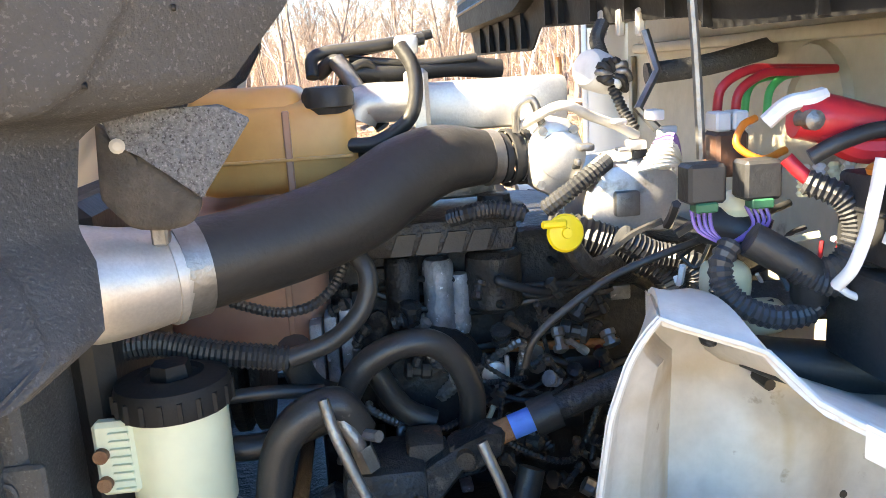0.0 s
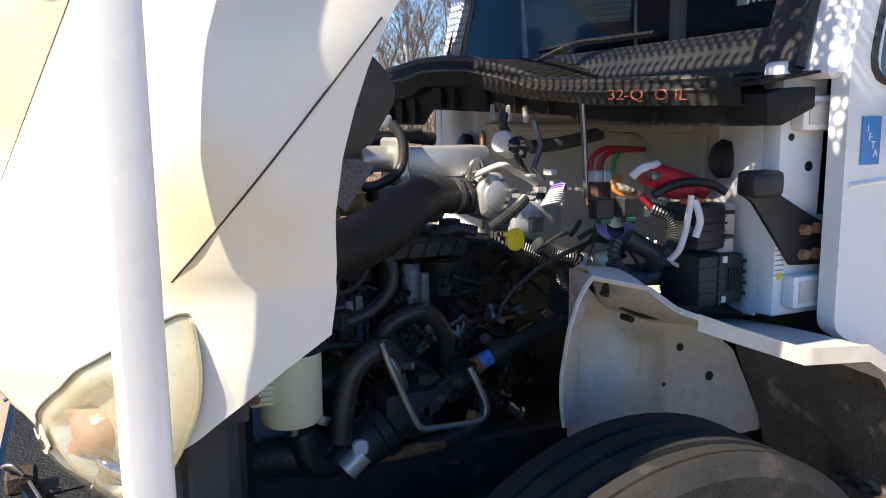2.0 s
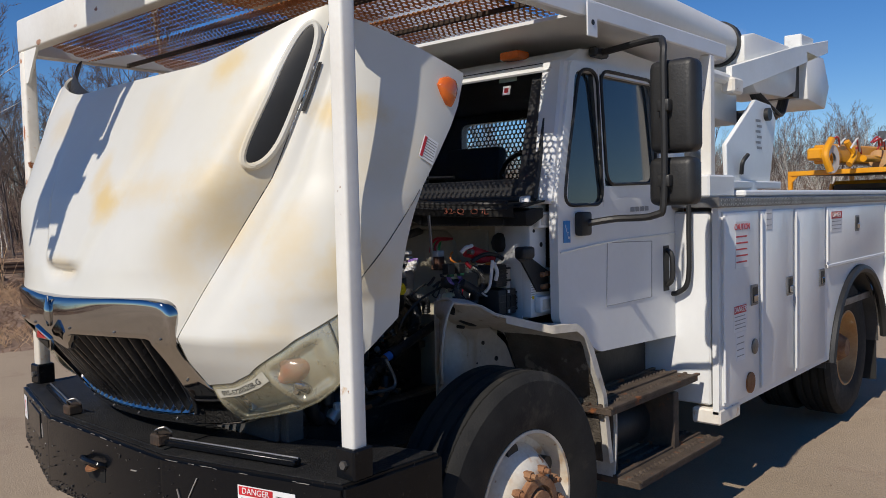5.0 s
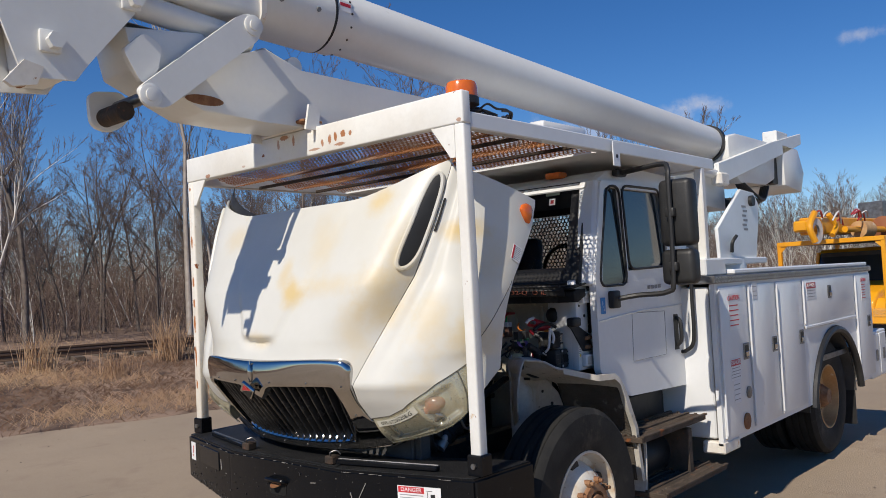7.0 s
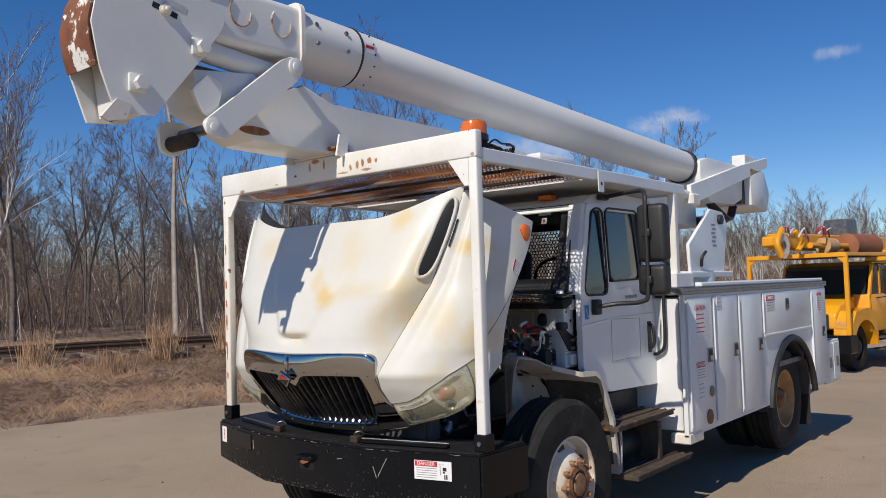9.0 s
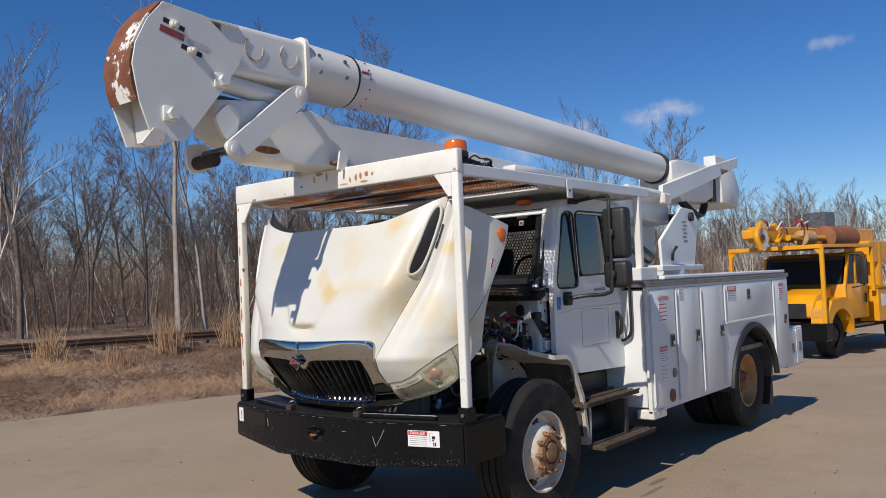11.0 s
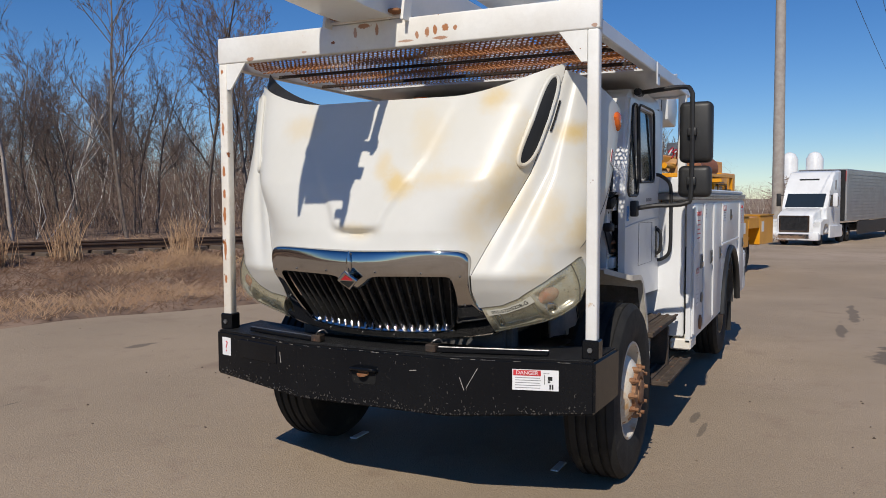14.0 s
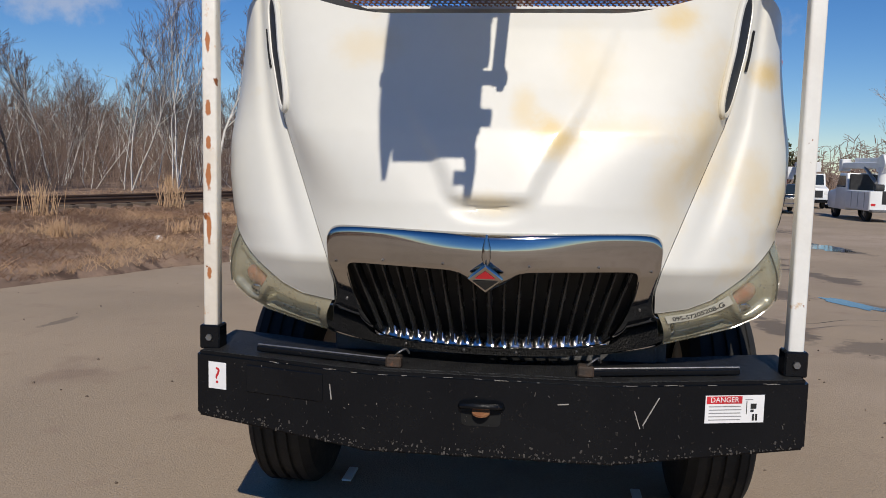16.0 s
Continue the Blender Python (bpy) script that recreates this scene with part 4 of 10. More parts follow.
part("axle_housing", B(add_lathe, (5.05, 0, 0.5), (1, 0, 0), [(0.05, 0), (0.2, 0.1), (0.24, 0.25), (0.18, 0.4)], 20), M_ENGINE, truck)

# cab
CAB = 1.0
def cab():
    sh = part("cab", B(add_prism, [(1.52, 2.36), (1.70, 2.45), (2.1, 2.485), (2.68, 2.47), (2.76, 2.42), (2.76, 2.36)], "y", -0.97, 0.97, 0.02, 2), M_WHITE, truck, "white truck cab")
    for side in (-1, 1):
        outer = rounded([(1.435, 1.19), (1.78, 1.0), (2.615, 0.97), (2.615, 2.375), (1.565, 2.375), (1.435, 1.76)], 0.03)
        inner = rounded([(1.515, 1.715), (1.90, 1.725), (2.43, 1.81), (2.41, 2.335), (1.60, 2.335), (1.545, 1.95)], 0.05)
        door = part("door", B(add_ring, outer, inner, "y", side * 0.955, side * CAB), M_WHITE, truck, "white cab door with tinted windows")
        part("side_window", B(add_prism, rounded([(1.51, 1.71), (1.90, 1.72), (2.44, 1.80), (2.42, 2.345), (1.595, 2.345), (1.54, 1.95)], 0.05), "y", side * 0.986, side * 0.991), M_WINDOW, door, "dark tinted side window").matrix_basis = Matrix.Translation((0, side * 0.980, 2.03)) @ Matrix.Rotation(side * radians(2.0), 4, "X") @ Matrix.Translation((0, -side * 0.988, -2.03))
        part("window_bar", B(add_prism, [(1.836, 1.70), (1.862, 1.70), (1.806, 2.36), (1.796, 2.36)], "y", side * 0.966, side * 1.001), M_WHITE, door)
        part("window_filler", B(add_prism, [(1.863, 1.70), (2.46, 1.70), (2.46, 1.815), (1.853, 1.80)], "y", side * 0.966, side * 0.999), M_WHITE, door)
        for loop in ([(1.485, 1.712), (1.828, 1.712), (1.788, 2.345), (1.632, 2.345), (1.53, 1.94)], [(1.872, 1.808), (2.385, 1.82), (2.355, 2.355), (1.818, 2.355)]):
            ring = [at(x, side * 1.0015, z) for x, z in rounded(loop, 0.075, 5)]
            part("window_seal", B(add_tube, ring + ring[:2], 0.009, 6, 1), M_BLACK, door, "black rubber window seal")
        part("door_trim", B(add_ring, rounded([(1.45, 1.22), (1.80, 1.05), (2.60, 1.02), (2.60, 2.36), (1.58, 2.36), (1.45, 1.76)], 0.03), inner, "y", side * 0.945, side * 0.9545), M_DARK, door, "dark inner door trim")
        part("corner_panel", B(add_prism, [(2.62, 0.97), (2.76, 0.97), (2.76, 2.40), (2.62, 2.40)], "y", side * 0.93, side * 0.992, 0.015, 2), M_WHITE, sh)
        part("windshield_pillar", B(add_prism, [(1.40, 1.72), (1.45, 1.72), (1.60, 2.38), (1.52, 2.38)], "y", side * 0.87, side * 0.985, 0.012), M_WHITE, sh)
    rear_o = rounded([(-0.93, 0.97), (0.93, 0.97), (0.93, 2.40), (-0.93, 2.40)], 0.03)
    rear_i = rounded([(-0.62, 1.78), (0.62, 1.78), (0.62, 2.28), (-0.62, 2.28)], 0.06)
    part("rear_wall", B(add_ring, rear_o, rear_i, "x", 2.70, 2.755), M_WHITE, sh)
    part("rear_trim", B(add_ring, rear_o, rear_i, "x", 2.688, 2.698), M_DARK, sh, "dark rear cab trim")
    part("headliner", B(add_box, (1.56, -0.93, 2.335), (2.69, 0.93, 2.352)), M_DARK, sh, "dark cab headliner")
    part("floor_pan", B(add_box, (1.72, -0.93, 0.98), (2.70, 0.93, 1.05)), M_BLACK, sh)
    part("windshield", B(add_prism, [(1.395, 1.74), (1.402, 1.74), (1.567, 2.37), (1.56, 2.37)], "y", -0.90, 0.90), M_GLASS, sh, "clear windshield")
    part("firewall", B(add_prism, [(-0.61, 0.75), (0.61, 0.75), (0.61, 1.14), (0.86, 1.20), (0.86, 1.70), (-0.86, 1.70), (-0.86, 1.20), (-0.61, 1.14)], "x", 1.43, 1.47, 0.008), M_CREAM, sh, "cream painted firewall")
    for side in (-1, 1):
        # white rather than cream puts the sun on these corners into the colour
        part("firewall_corner", B(add_sheet, lambda s, t: at(1.365 + 0.066 * ease(s), side * (0.85 - 0.20 * s - 0.02 * math.sin(math.pi * s)), lerp(1.20, 1.69, t)), 10, 8, 0.005), M_WHITE, sh, "rounded firewall corner, white for the sun on it", 60)
        part("firewall_rib", B(add_box, (1.415, side * 0.60 - 0.012, 1.22), (1.432, side * 0.60 + 0.012, 1.60), 0.006, 2), M_CREAM, sh)
        part("foam_plug", B(add_lathe, (1.395, side * 0.70, 1.545), (-1, 0, 0.1), [(0.045, -0.02), (0.048, 0.004), (0.036, 0.014), (0.012, 0.018)], 9), M_INK_BLACK, sh, "dark foam plug")
    part("firewall_boss", B(add_lathe, (1.43, -0.30, 1.50), (-1, 0, 0), [(0.11, -0.01), (0.10, 0.015), (0.06, 0.022), (0.055, 0.012)], 24), M_CREAM, sh)
    part("firewall_ledge", B(add_box, (1.405, -0.56, 1.605), (1.432, 0.56, 1.63), 0.008, 2), M_CREAM, sh)
    for side in (-1, 1):
        part("hinge_pillar", B(add_box, (1.36, side * 0.84, 1.205), (1.60, side * 0.90, 1.76), 0.012, 2), M_WHITE, sh)
    return sh
cabin = cab()

# utility body
def utility_body():
    bd = part("utility_body", B(add_box, (2.60, -1.20, 0.60), (2.66, 1.20, 1.66), 0.01), M_WHITE, truck, "white steel utility body with compartments")
    arch = [(5.28 + 0.78 * math.cos(a), 0.40 + 0.78 * math.sin(a)) for a in [math.radians(168 - 156 * i / 14) for i in range(15)]]
    side_line = [(2.58, 0.56), (4.44, 0.56)] + arch + [(6.06, 0.56), (6.62, 0.56), (6.62, 1.68), (2.58, 1.68)]
    for side in (-1, 1):
        sp = part("side_wall", B(add_prism, side_line, "y", side * 1.22, side * 1.255), M_WHITE, bd)
        part("top_edge", B(add_box, (2.56, side * 0.72, 1.68), (6.65, side * 1.275, 1.735), 0.006), M_STEEL, bd, "diamond plate top edge")
        part("inner_wall", B(add_box, (2.67, side * 0.72, 0.94), (6.62, side * 0.76, 1.68)), M_WHITE, bd)
    part("bed_floor", B(add_box, (2.67, -1.2, 0.88), (7.05, 1.2, 0.93)), M_STEEL, bd)
    part("tail_shelf", B(add_box, (6.62, -1.23, 0.52), (7.25, 1.23, 1.02), 0.01), M_WHITE, bd)
    return bd
body = utility_body()


# ---- writing ----
def lettering(name, words, m, size, material, parent, label="", depth=0.0006):
    """Words in the built-in font as a flat mesh at pose m (x along the line, y up the letters)."""
    cu = bpy.data.curves.new(name, "FONT")
    cu.body, cu.size, cu.extrude, cu.align_x, cu.align_y = words, size, depth, "CENTER", "CENTER"
    cu.resolution_u = 3
    tmp = bpy.data.objects.new(name + "_line", cu)
    scene.collection.objects.link(tmp)
    me = bpy.data.meshes.new_from_object(tmp.evaluated_get(bpy.context.evaluated_depsgraph_get()))
    bpy.data.objects.remove(tmp)
    me.transform(m)
    me.materials.clear()
    me.materials.append(material)
    ob = new(name, me)
    ob.parent = parent
    if parent.name in BASE:
        ob.matrix_parent_inverse = Matrix.Translation(-BASE[parent.name])
    return tagged(ob, label)

def facing(p, right, up):
    """A pose at p whose x runs along right and whose y runs along up."""
    r, u = Vector(right).normalized(), Vector(up).normalized()
    n = r.cross(u)
    return Matrix(((r.x, u.x, n.x, p[0]), (r.y, u.y, n.y, p[1]), (r.z, u.z, n.z, p[2]), (0, 0, 0, 1)))

def plate(bm, m, x0, y0, x1, y1, d0=0.0, d1=0.0015):
    vs = [bm.verts.new(m @ Vector((x, y, d))) for d in (d0, d1) for x, y in ((x0, y0), (x1, y0), (x1, y1), (x0, y1))]
    for q in ((3, 2, 1, 0), (4, 5, 6, 7), (0, 1, 5, 4), (1, 2, 6, 5), (2, 3, 7, 6), (3, 0, 4, 7)):
        bm.faces.new([vs[i] for i in q])
    return bm

def sticker(name, m, w, h, parent, label, header=None, bars=5, band=0.3, ink=None, words="", picture=False):
    """A flat label: white sheet, a coloured band with words or none, and bars for lines too small to read."""
    ink = ink or M_INK_RED
    st = part(name, B(plate, m, -w / 2, -h / 2, w / 2, h / 2), M_STICKER, parent, label)
    right = w * (0.12 if picture else 0.46)
    if header:
        part("colour_band", B(plate, m, -w * 0.48, h * (0.48 - band), right if picture else w * 0.48, h * 0.47, 0.0015, 0.0024), header, st)
    if words:
        lettering("word", words, m @ Matrix.Translation(((right - 0.48 * w) / 2 if picture else 0, h * (0.475 - band / 2), 0.0030)), h * band * 0.95, M_STICKER if header else ink, st)
    b = B()
    for i in range(bars):
        y = h * (0.44 - (band if header or words else 0)) - (i + 0.5) * h * (0.88 - (band if header or words else 0)) / bars
        plate(b, m, -w * 0.44, y - h * 0.016, right * (0.95 if i % 2 else 0.82), y + h * 0.016, 0.0015, 0.0022)
    if bars:
        tagged(part("fine_print", b, ink if not header else M_INK_GREY, st), kind="stuff")
    return st

# ---- bumper details ----
def bumper_face(y, z):
    a = abs(y)
    x = -0.225 if a < 0.46 else lerp(-0.225, -0.04, (a - 0.46) / 0.74)
    tilt = 0 if a < 0.46 else math.copysign(math.atan2(0.185, 0.74), y)
    r = Vector((-math.sin(tilt), -math.cos(tilt), 0))
    return facing((x - 0.002, y, z), r, (0, 0, 1))

dm = bumper_face(-0.915, 0.785)
dng = sticker("danger_sticker", dm, 0.232, 0.105, bump, "white sticker with red danger band", M_INK_RED, 5, 0.28, words="DANGER", picture=True)
fig = B()
for (x0, y0, x1, y1) in ((0.045, 0.03, 0.048, -0.02), (0.04, 0.034, 0.07, 0.036), (0.062, 0.0, 0.085, 0.02), (0.07, -0.045, 0.078, -0.02), (0.082, -0.045, 0.09, -0.02), (0.062, -0.003, 0.075, -0.012)):
    plate(fig, dm, min(x0, x1), min(y0, y1), max(x0, x1), max(y0, y1), 0.0015, 0.0023)
part("pictogram", fig, M_INK_BLACK, dng)
qm = bumper_face(1.10, 0.795)
qs = part("question_sticker", B(plate, qm, -0.042, -0.055, 0.042, 0.055), M_STICKER, bump, "white sticker with red question mark")
lettering("word", "?", qm @ Matrix.Translation((0, -0.003, 0.002)), 0.095, M_INK_RED, qs)
part("tow_hook", B(add_tube, [(-0.226, -0.058, 0.772), (-0.250, -0.045, 0.782), (-0.258, 0.02, 0.784), (-0.250, 0.085, 0.782), (-0.226, 0.098, 0.772)], 0.011, 8), M_BUMPER, bump, "black lip over the tow slot")
part("tow_opening", B(add_prism, rounded([(-0.052, 0.70), (0.092, 0.70), (0.095, 0.772), (-0.055, 0.772)], 0.02), "x", -0.2265, -0.2245), M_MATTBLACK, bump)
part("tow_pin", B(add_lathe, (-0.232, 0.02, 0.752), (-0.3, 0, 1), [(0.018, 0), (0.034, 0.002), (0.034, 0.010), (0.016, 0.011)], 18), M_RUST, bump, "rusty tow eye in its slot")
part("access_panel", B(add_box, (-0.006, -0.17, -0.055), (0.004, 0.17, 0.055), 0.003), M_BUMPER, bump).matrix_basis = bumper_face(0.80, 0.80) @ Matrix(((0, 1, 0, 0), (0, 0, 1, 0), (1, 0, 0, 0), (0, 0, 0, 1)))
part("deck_cover", B(add_prism, [(0.385, -1.195), (-0.028, -1.182), (-0.207, -0.453), (-0.207, 0.453), (-0.028, 1.182), (0.385, 1.195), (0.33, 1.01), (0.11, 0.43), (0.11, -0.43), (0.33, -1.01)], "z", 0.8854, 0.8885), M_DECK, bump, "scuffed black deck of the bumper")
part("deck_plate", B(add_prism, [(-0.185, -0.42), (-0.185, 0.42), (0.09, 0.38), (0.09, -0.38)], "z", 0.887, 0.893), M_DECK, bump)
for y0, y1 in ((-0.36, -0.95), (0.36, 0.95)):
    part("strap_bar", B(add_prism, [(-0.172, y0), (-0.138, y0), (0.005, y1), (-0.028, y1)], "z", 0.893, 0.916, 0.004), M_BUMPER, bump, "flat black bar on the bumper's deck")
    # steel tube draws the thin sunlit line along the bar's edge
    part("bar_edge", B(add_tube, [(-0.150, y0, 0.918), (-0.008, y1, 0.918)], 0.004, 6, 1), M_STEEL, bump, "bright line drawn for the deck bar's sunlit edge")
    lt = part("hood_latch", B(add_box, (-0.19, y0 - 0.03, 0.893), (-0.13, y0 + 0.03, 0.935), 0.006), M_DARKRUST, bump, "rusty hood latch")
    part("latch_hook", B(add_tube, [(-0.17, y0, 0.93), (-0.19, y0 - 0.02, 0.955), (-0.17, y0 - 0.045, 0.965), (-0.15, y0 - 0.055, 0.945)], 0.004, 6), M_STEEL, lt)
for y in (-1.162, 1.162):
    part("socket_bolt", B(add_cyl, (0.004, y, 0.935), (-0.008, y, 0.935), 0.014, seg=6), M_STEEL, bump)
rnd = random.Random(4)
M_CHIP_GREY = mat("scuffed_primer", (0.09, 0.083, 0.075), (0.045, 0.038, 0.034), 0.6, scale=60, bump=0.0)
M_SCRATCH_GLINT = mat("bared_metal_and_glint", (0.42, 0.40, 0.37), (0.28, 0.25, 0.22), 0.45, scale=60, bump=0.0)
def wear(name, count, low, high, power, sizes, thin, upright, material, label):
    """Chips and scratches in the bumper's paint, thicker towards the lower edge."""
    b = B()
    for k in range(count):
        y = rnd.uniform(-1.17, 1.17)
        base = 0.045 * max(0.0, (abs(y) - 0.46) / 0.75)
        z = low + (high - low) * rnd.random() ** power
        z = lerp(z + base, z, min(1.0, max(0.0, (z - 0.6) / 0.25)))
        if abs(y + 0.915) < 0.14 and z > 0.7 or abs(y - 1.10) < 0.06 and z > 0.72:
            continue
        m = bumper_face(y, z) @ Matrix.Rotation(rnd.gauss(math.pi / 2, 0.35) if rnd.random() < upright else rnd.uniform(0, 3.1), 4, "Z")
        l = rnd.choice(sizes) * rnd.uniform(0.7, 1.3)
        plate(b, m, -l, -l * thin * rnd.uniform(0.5, 1.4) - 0.0004, l, l * thin + 0.0003, -0.0015, 0.0023)
    tagged(part(name, b, material, bump, label), kind="stuff")
wear("paint_chips", 150, 0.588, 0.87, 1.6, (0.001, 0.0012, 0.0015, 0.002, 0.003, 0.006), 0.16, 0.55, M_CHIP_GREY, "grey chips in black paint")
wear("edge_wear", 300, 0.586, 0.63, 3.0, (0.001, 0.002, 0.003, 0.005), 0.45, 0.3, M_CHIP_GREY, "worn lower edge")
wear("bright_scratches", 24, 0.60, 0.86, 1.2, (0.001, 0.001, 0.0012, 0.002, 0.003), 0.14, 0.6, M_SCRATCH_GLINT, "bright scratches")
scr = B()
for y, z, a, l in ((-0.60, 0.78, 1.05, 0.06), (-0.55, 0.75, 1.9, 0.035), (-0.28, 0.80, 0.1, 0.02), (0.60, 0.79, 1.7, 0.03)):
    plate(scr, bumper_face(y, z) @ Matrix.Rotation(a, 4, "Z"), -l, -0.0016, l, 0.0014, -0.0015, 0.0028)
# pale dashes paint the sun's glint along the bumper's upper edge
for k in range(34):
    y = rnd.uniform(-1.1, 0.9)
    x = -0.2255 if abs(y) < 0.46 else lerp(-0.2255, -0.0405, (abs(y) - 0.46) / 0.74)
    l = rnd.uniform(0.003, 0.022)
    plate(scr, bumper_face(y, 0.8795 - 0.004 * rnd.random()), -l, -0.0004, l, 0.0005, -0.0005, 0.0012)
tagged(part("long_scratches", scr, M_SCRATCH_GLINT, bump, "long scratches and sun glint drawn along the upper edge"), kind="stuff")

# ---- labels on the hood ----
def on_lamp(u, v, out):
    """A place on the headlight, u metres along the label and v metres up from its middle."""
    p = headlight_point(-1, 0.29 + u / 0.54, 0.20 - v / 0.17)
    return p + at(-0.6, -0.75, -0.1) * out
hs = part("stock_label", B(add_sheet, lambda s, t: on_lamp(lerp(-0.138, 0.138, s), lerp(-0.0165, 0.0165, t), 0.004), 16, 2, 0.002), mat("faded_clear_label", (0.50, 0.485, 0.41), (0.42, 0.40, 0.33), 0.4, scale=20, bump=0.0), hood, "white strip label with a stock number")
digits = lettering("word", "095-57205208-G", Matrix(), 0.026, M_INK_BLACK, hs)
for v in digits.data.vertices:
    v.co = on_lamp(v.co.x * 1.25, v.co.y, 0.0055 + v.co.z)
def fender_side(x, z):
    p = min((fender_point(-1, v / 100, w / 100) for v in range(50, 101) for w in range(60, 101)), key=lambda g: abs(g.x - x) + abs(g.z - z))
    return at(x, p.y, z)
wm = facing(fender_side(0.414, 1.912) + at(0, -0.003, 0), fender_side(0.444, 1.898) - fender_side(0.384, 1.926), (0.41, 0, 0.91))
sticker("warning_sticker", wm, 0.068, 0.082, hood, "white warning sticker with red heading", None, 8, 0.12, M_INK_GREY)
part("red_heading", B(plate, wm, -0.031, -0.036, -0.020, 0.036, 0.0016, 0.0025), M_INK_RED, hood)

# ---- roof guard of expanded metal ----
def honeycomb(name, corner, ax, ay, w, h, cell, strand, parent, material, label, wave=0.0, clip=None):
    """A sheet of expanded metal: staggered diamond-hexagon strands with depth."""
    o, ax, ay = Vector(corner), Vector(ax).normalized(), Vector(ay).normalized()
    nz = ax.cross(ay)
    verts, faces = [], []
    def strand_at(p, q):
        d = (q - p)
        s = Vector((-d.y, d.x)).normalized() * strand / 2
        base = len(verts)
        for e, off in ((p, s), (p, -s), (q, -s), (q, s)):
            a, b = e.x + off.x, e.y + off.y
            up = wave * math.sin(b * 2 * math.pi / 0.30) if wave else 0
            c = o + ax * a + ay * b + nz * up
            verts.append(c + nz * strand * 0.35)
            verts.append(c - nz * strand * 0.35)
        i = base
        faces.extend([(i, i + 2, i + 4, i + 6), (i + 7, i + 5, i + 3, i + 1), (i, i + 1, i + 3, i + 2), (i + 4, i + 5, i + 7, i + 6)])
    dx, dy = cell, cell * 0.866
    nx, ny = int(w / dx), int(h / dy)
    for j in range(ny):
        for i in range(nx):
            cx, cy = (i + (0.5 if j % 2 else 0)) * dx, j * dy
            if clip and not clip(cx, cy):
                continue
            r = dx / math.sqrt(3)
            pts = [Vector((cx + r * math.sin(k * math.pi / 3), cy + r * math.cos(k * math.pi / 3))) for k in range(4)]
            for p, q in zip(pts, pts[1:]):
                strand_at(p, q)
    me = bpy.data.meshes.new(name)
    me.from_pydata(verts, [], faces)
    me.materials.append(material)
    ob = new(name, me)
    ob.parent = parent
    if parent.name in BASE:
        ob.matrix_parent_inverse = Matrix.Translation(-BASE[parent.name])
    return tagged(ob, label, kind="stuff")

for k in range(5):
    x0 = 0.08 + k * 0.247
    slope = 0.075 if k % 2 else -0.075
    honeycomb("mesh_panel", (x0, -1.13, 2.545 - slope / 2), (0, 1, 0), (0.25, 0, slope), 2.25, 0.255, 0.031, 0.0075, guard, M_RUSTMESH, "rusty expanded metal roof mesh")
for k in (2, 4):
    part("mesh_bar", B(add_box, (0.03 + k * 0.255, -1.145, 2.505), (0.05 + k * 0.255, 1.145, 2.525), 0.003), M_DARKRUST, guard)
part("roof_plate", B(add_box, (1.36, -1.14, 2.515), (2.84, 1.14, 2.53)), M_WHITE, guard, "solid white roof plate")
part("rear_header", B(add_box, (2.78, -1.145, 2.50), (2.85, 1.145, 2.58), 0.005), M_WHITE, guard)
part("hanger_tab", B(add_box, (1.36, -1.216, 2.42), (1.44, -1.208, 2.565), 0.003), M_WHITE, guard, "white steel tab with a hole")
part("hanger_hole", B(add_cyl, (1.40, -1.2165, 2.48), (1.40, -1.2185, 2.48), 0.012, seg=12), M_INK_BLACK, guard)
bc = part("beacon", B(add_lathe, (0.15, -1.08, 2.50), (0, 0, 1), [(0.03, 0), (0.03, 0.14), (0.085, 0.142), (0.085, 0.175), (0.075, 0.18)], 28), M_BLACK, truck, "amber warning beacon")
part("beacon_lens", B(add_lathe, (0.15, -1.08, 2.68), (0, 0, 1), [(0.078, 0), (0.078, 0.05), (0.07, 0.072), (0.04, 0.083)], 28), M_AMBER, bc, "amber beacon lens", 30)
rnd = random.Random(2)
for k in range(7):
    r0 = 0.09 + 0.013 * k
    pts = [(0.42 + r0 * 1.3 * math.cos(a) + rnd.uniform(-.02, .02), -1.0 + r0 * 0.6 * math.sin(a) + rnd.uniform(-.02, .02), 2.61 + 0.012 * k * rnd.random() + 0.02 * math.sin(3 * a + k)) for a in [i * 0.45 + k for i in range(14)]]
    part("cable_loop", B(add_tube, pts, 0.006, 6, 4), M_HOSE, truck, "loop of tangled black cable")
part("rail_hose", B(add_tube, [(0.1, -1.02, 2.60), (0.3, -1.0, 2.66), (0.7, -0.95, 2.60), (1.2, -0.9, 2.59)], 0.008, 6), M_HOSE, truck)
part("fuse_cover", B(add_box, (0.85, -1.08, 2.588), (1.30, -0.96, 2.66), 0.02, 2), M_WHITE, truck, "white cover on the roof guard")
cr = part("boom_cradle", B(add_box, (0.005, -0.13, 2.683), (0.12, 0.36, 2.705), 0.005), M_CAGE_RUST, guard, "rusty boom rest on the header")
for y in (-0.135, 0.365):
    part("cradle_ear", B(add_prism, [(-0.06, 2.66), (0.03, 2.66), (0.05, 2.80), (-0.03, 2.80)], "y", y - 0.008, y + 0.008), M_CAGE, cr)
part("cradle_pad", B(add_box, (-0.05, -0.11, 2.705), (0.09, 0.34, 2.725), 0.006), M_RUST, cr)

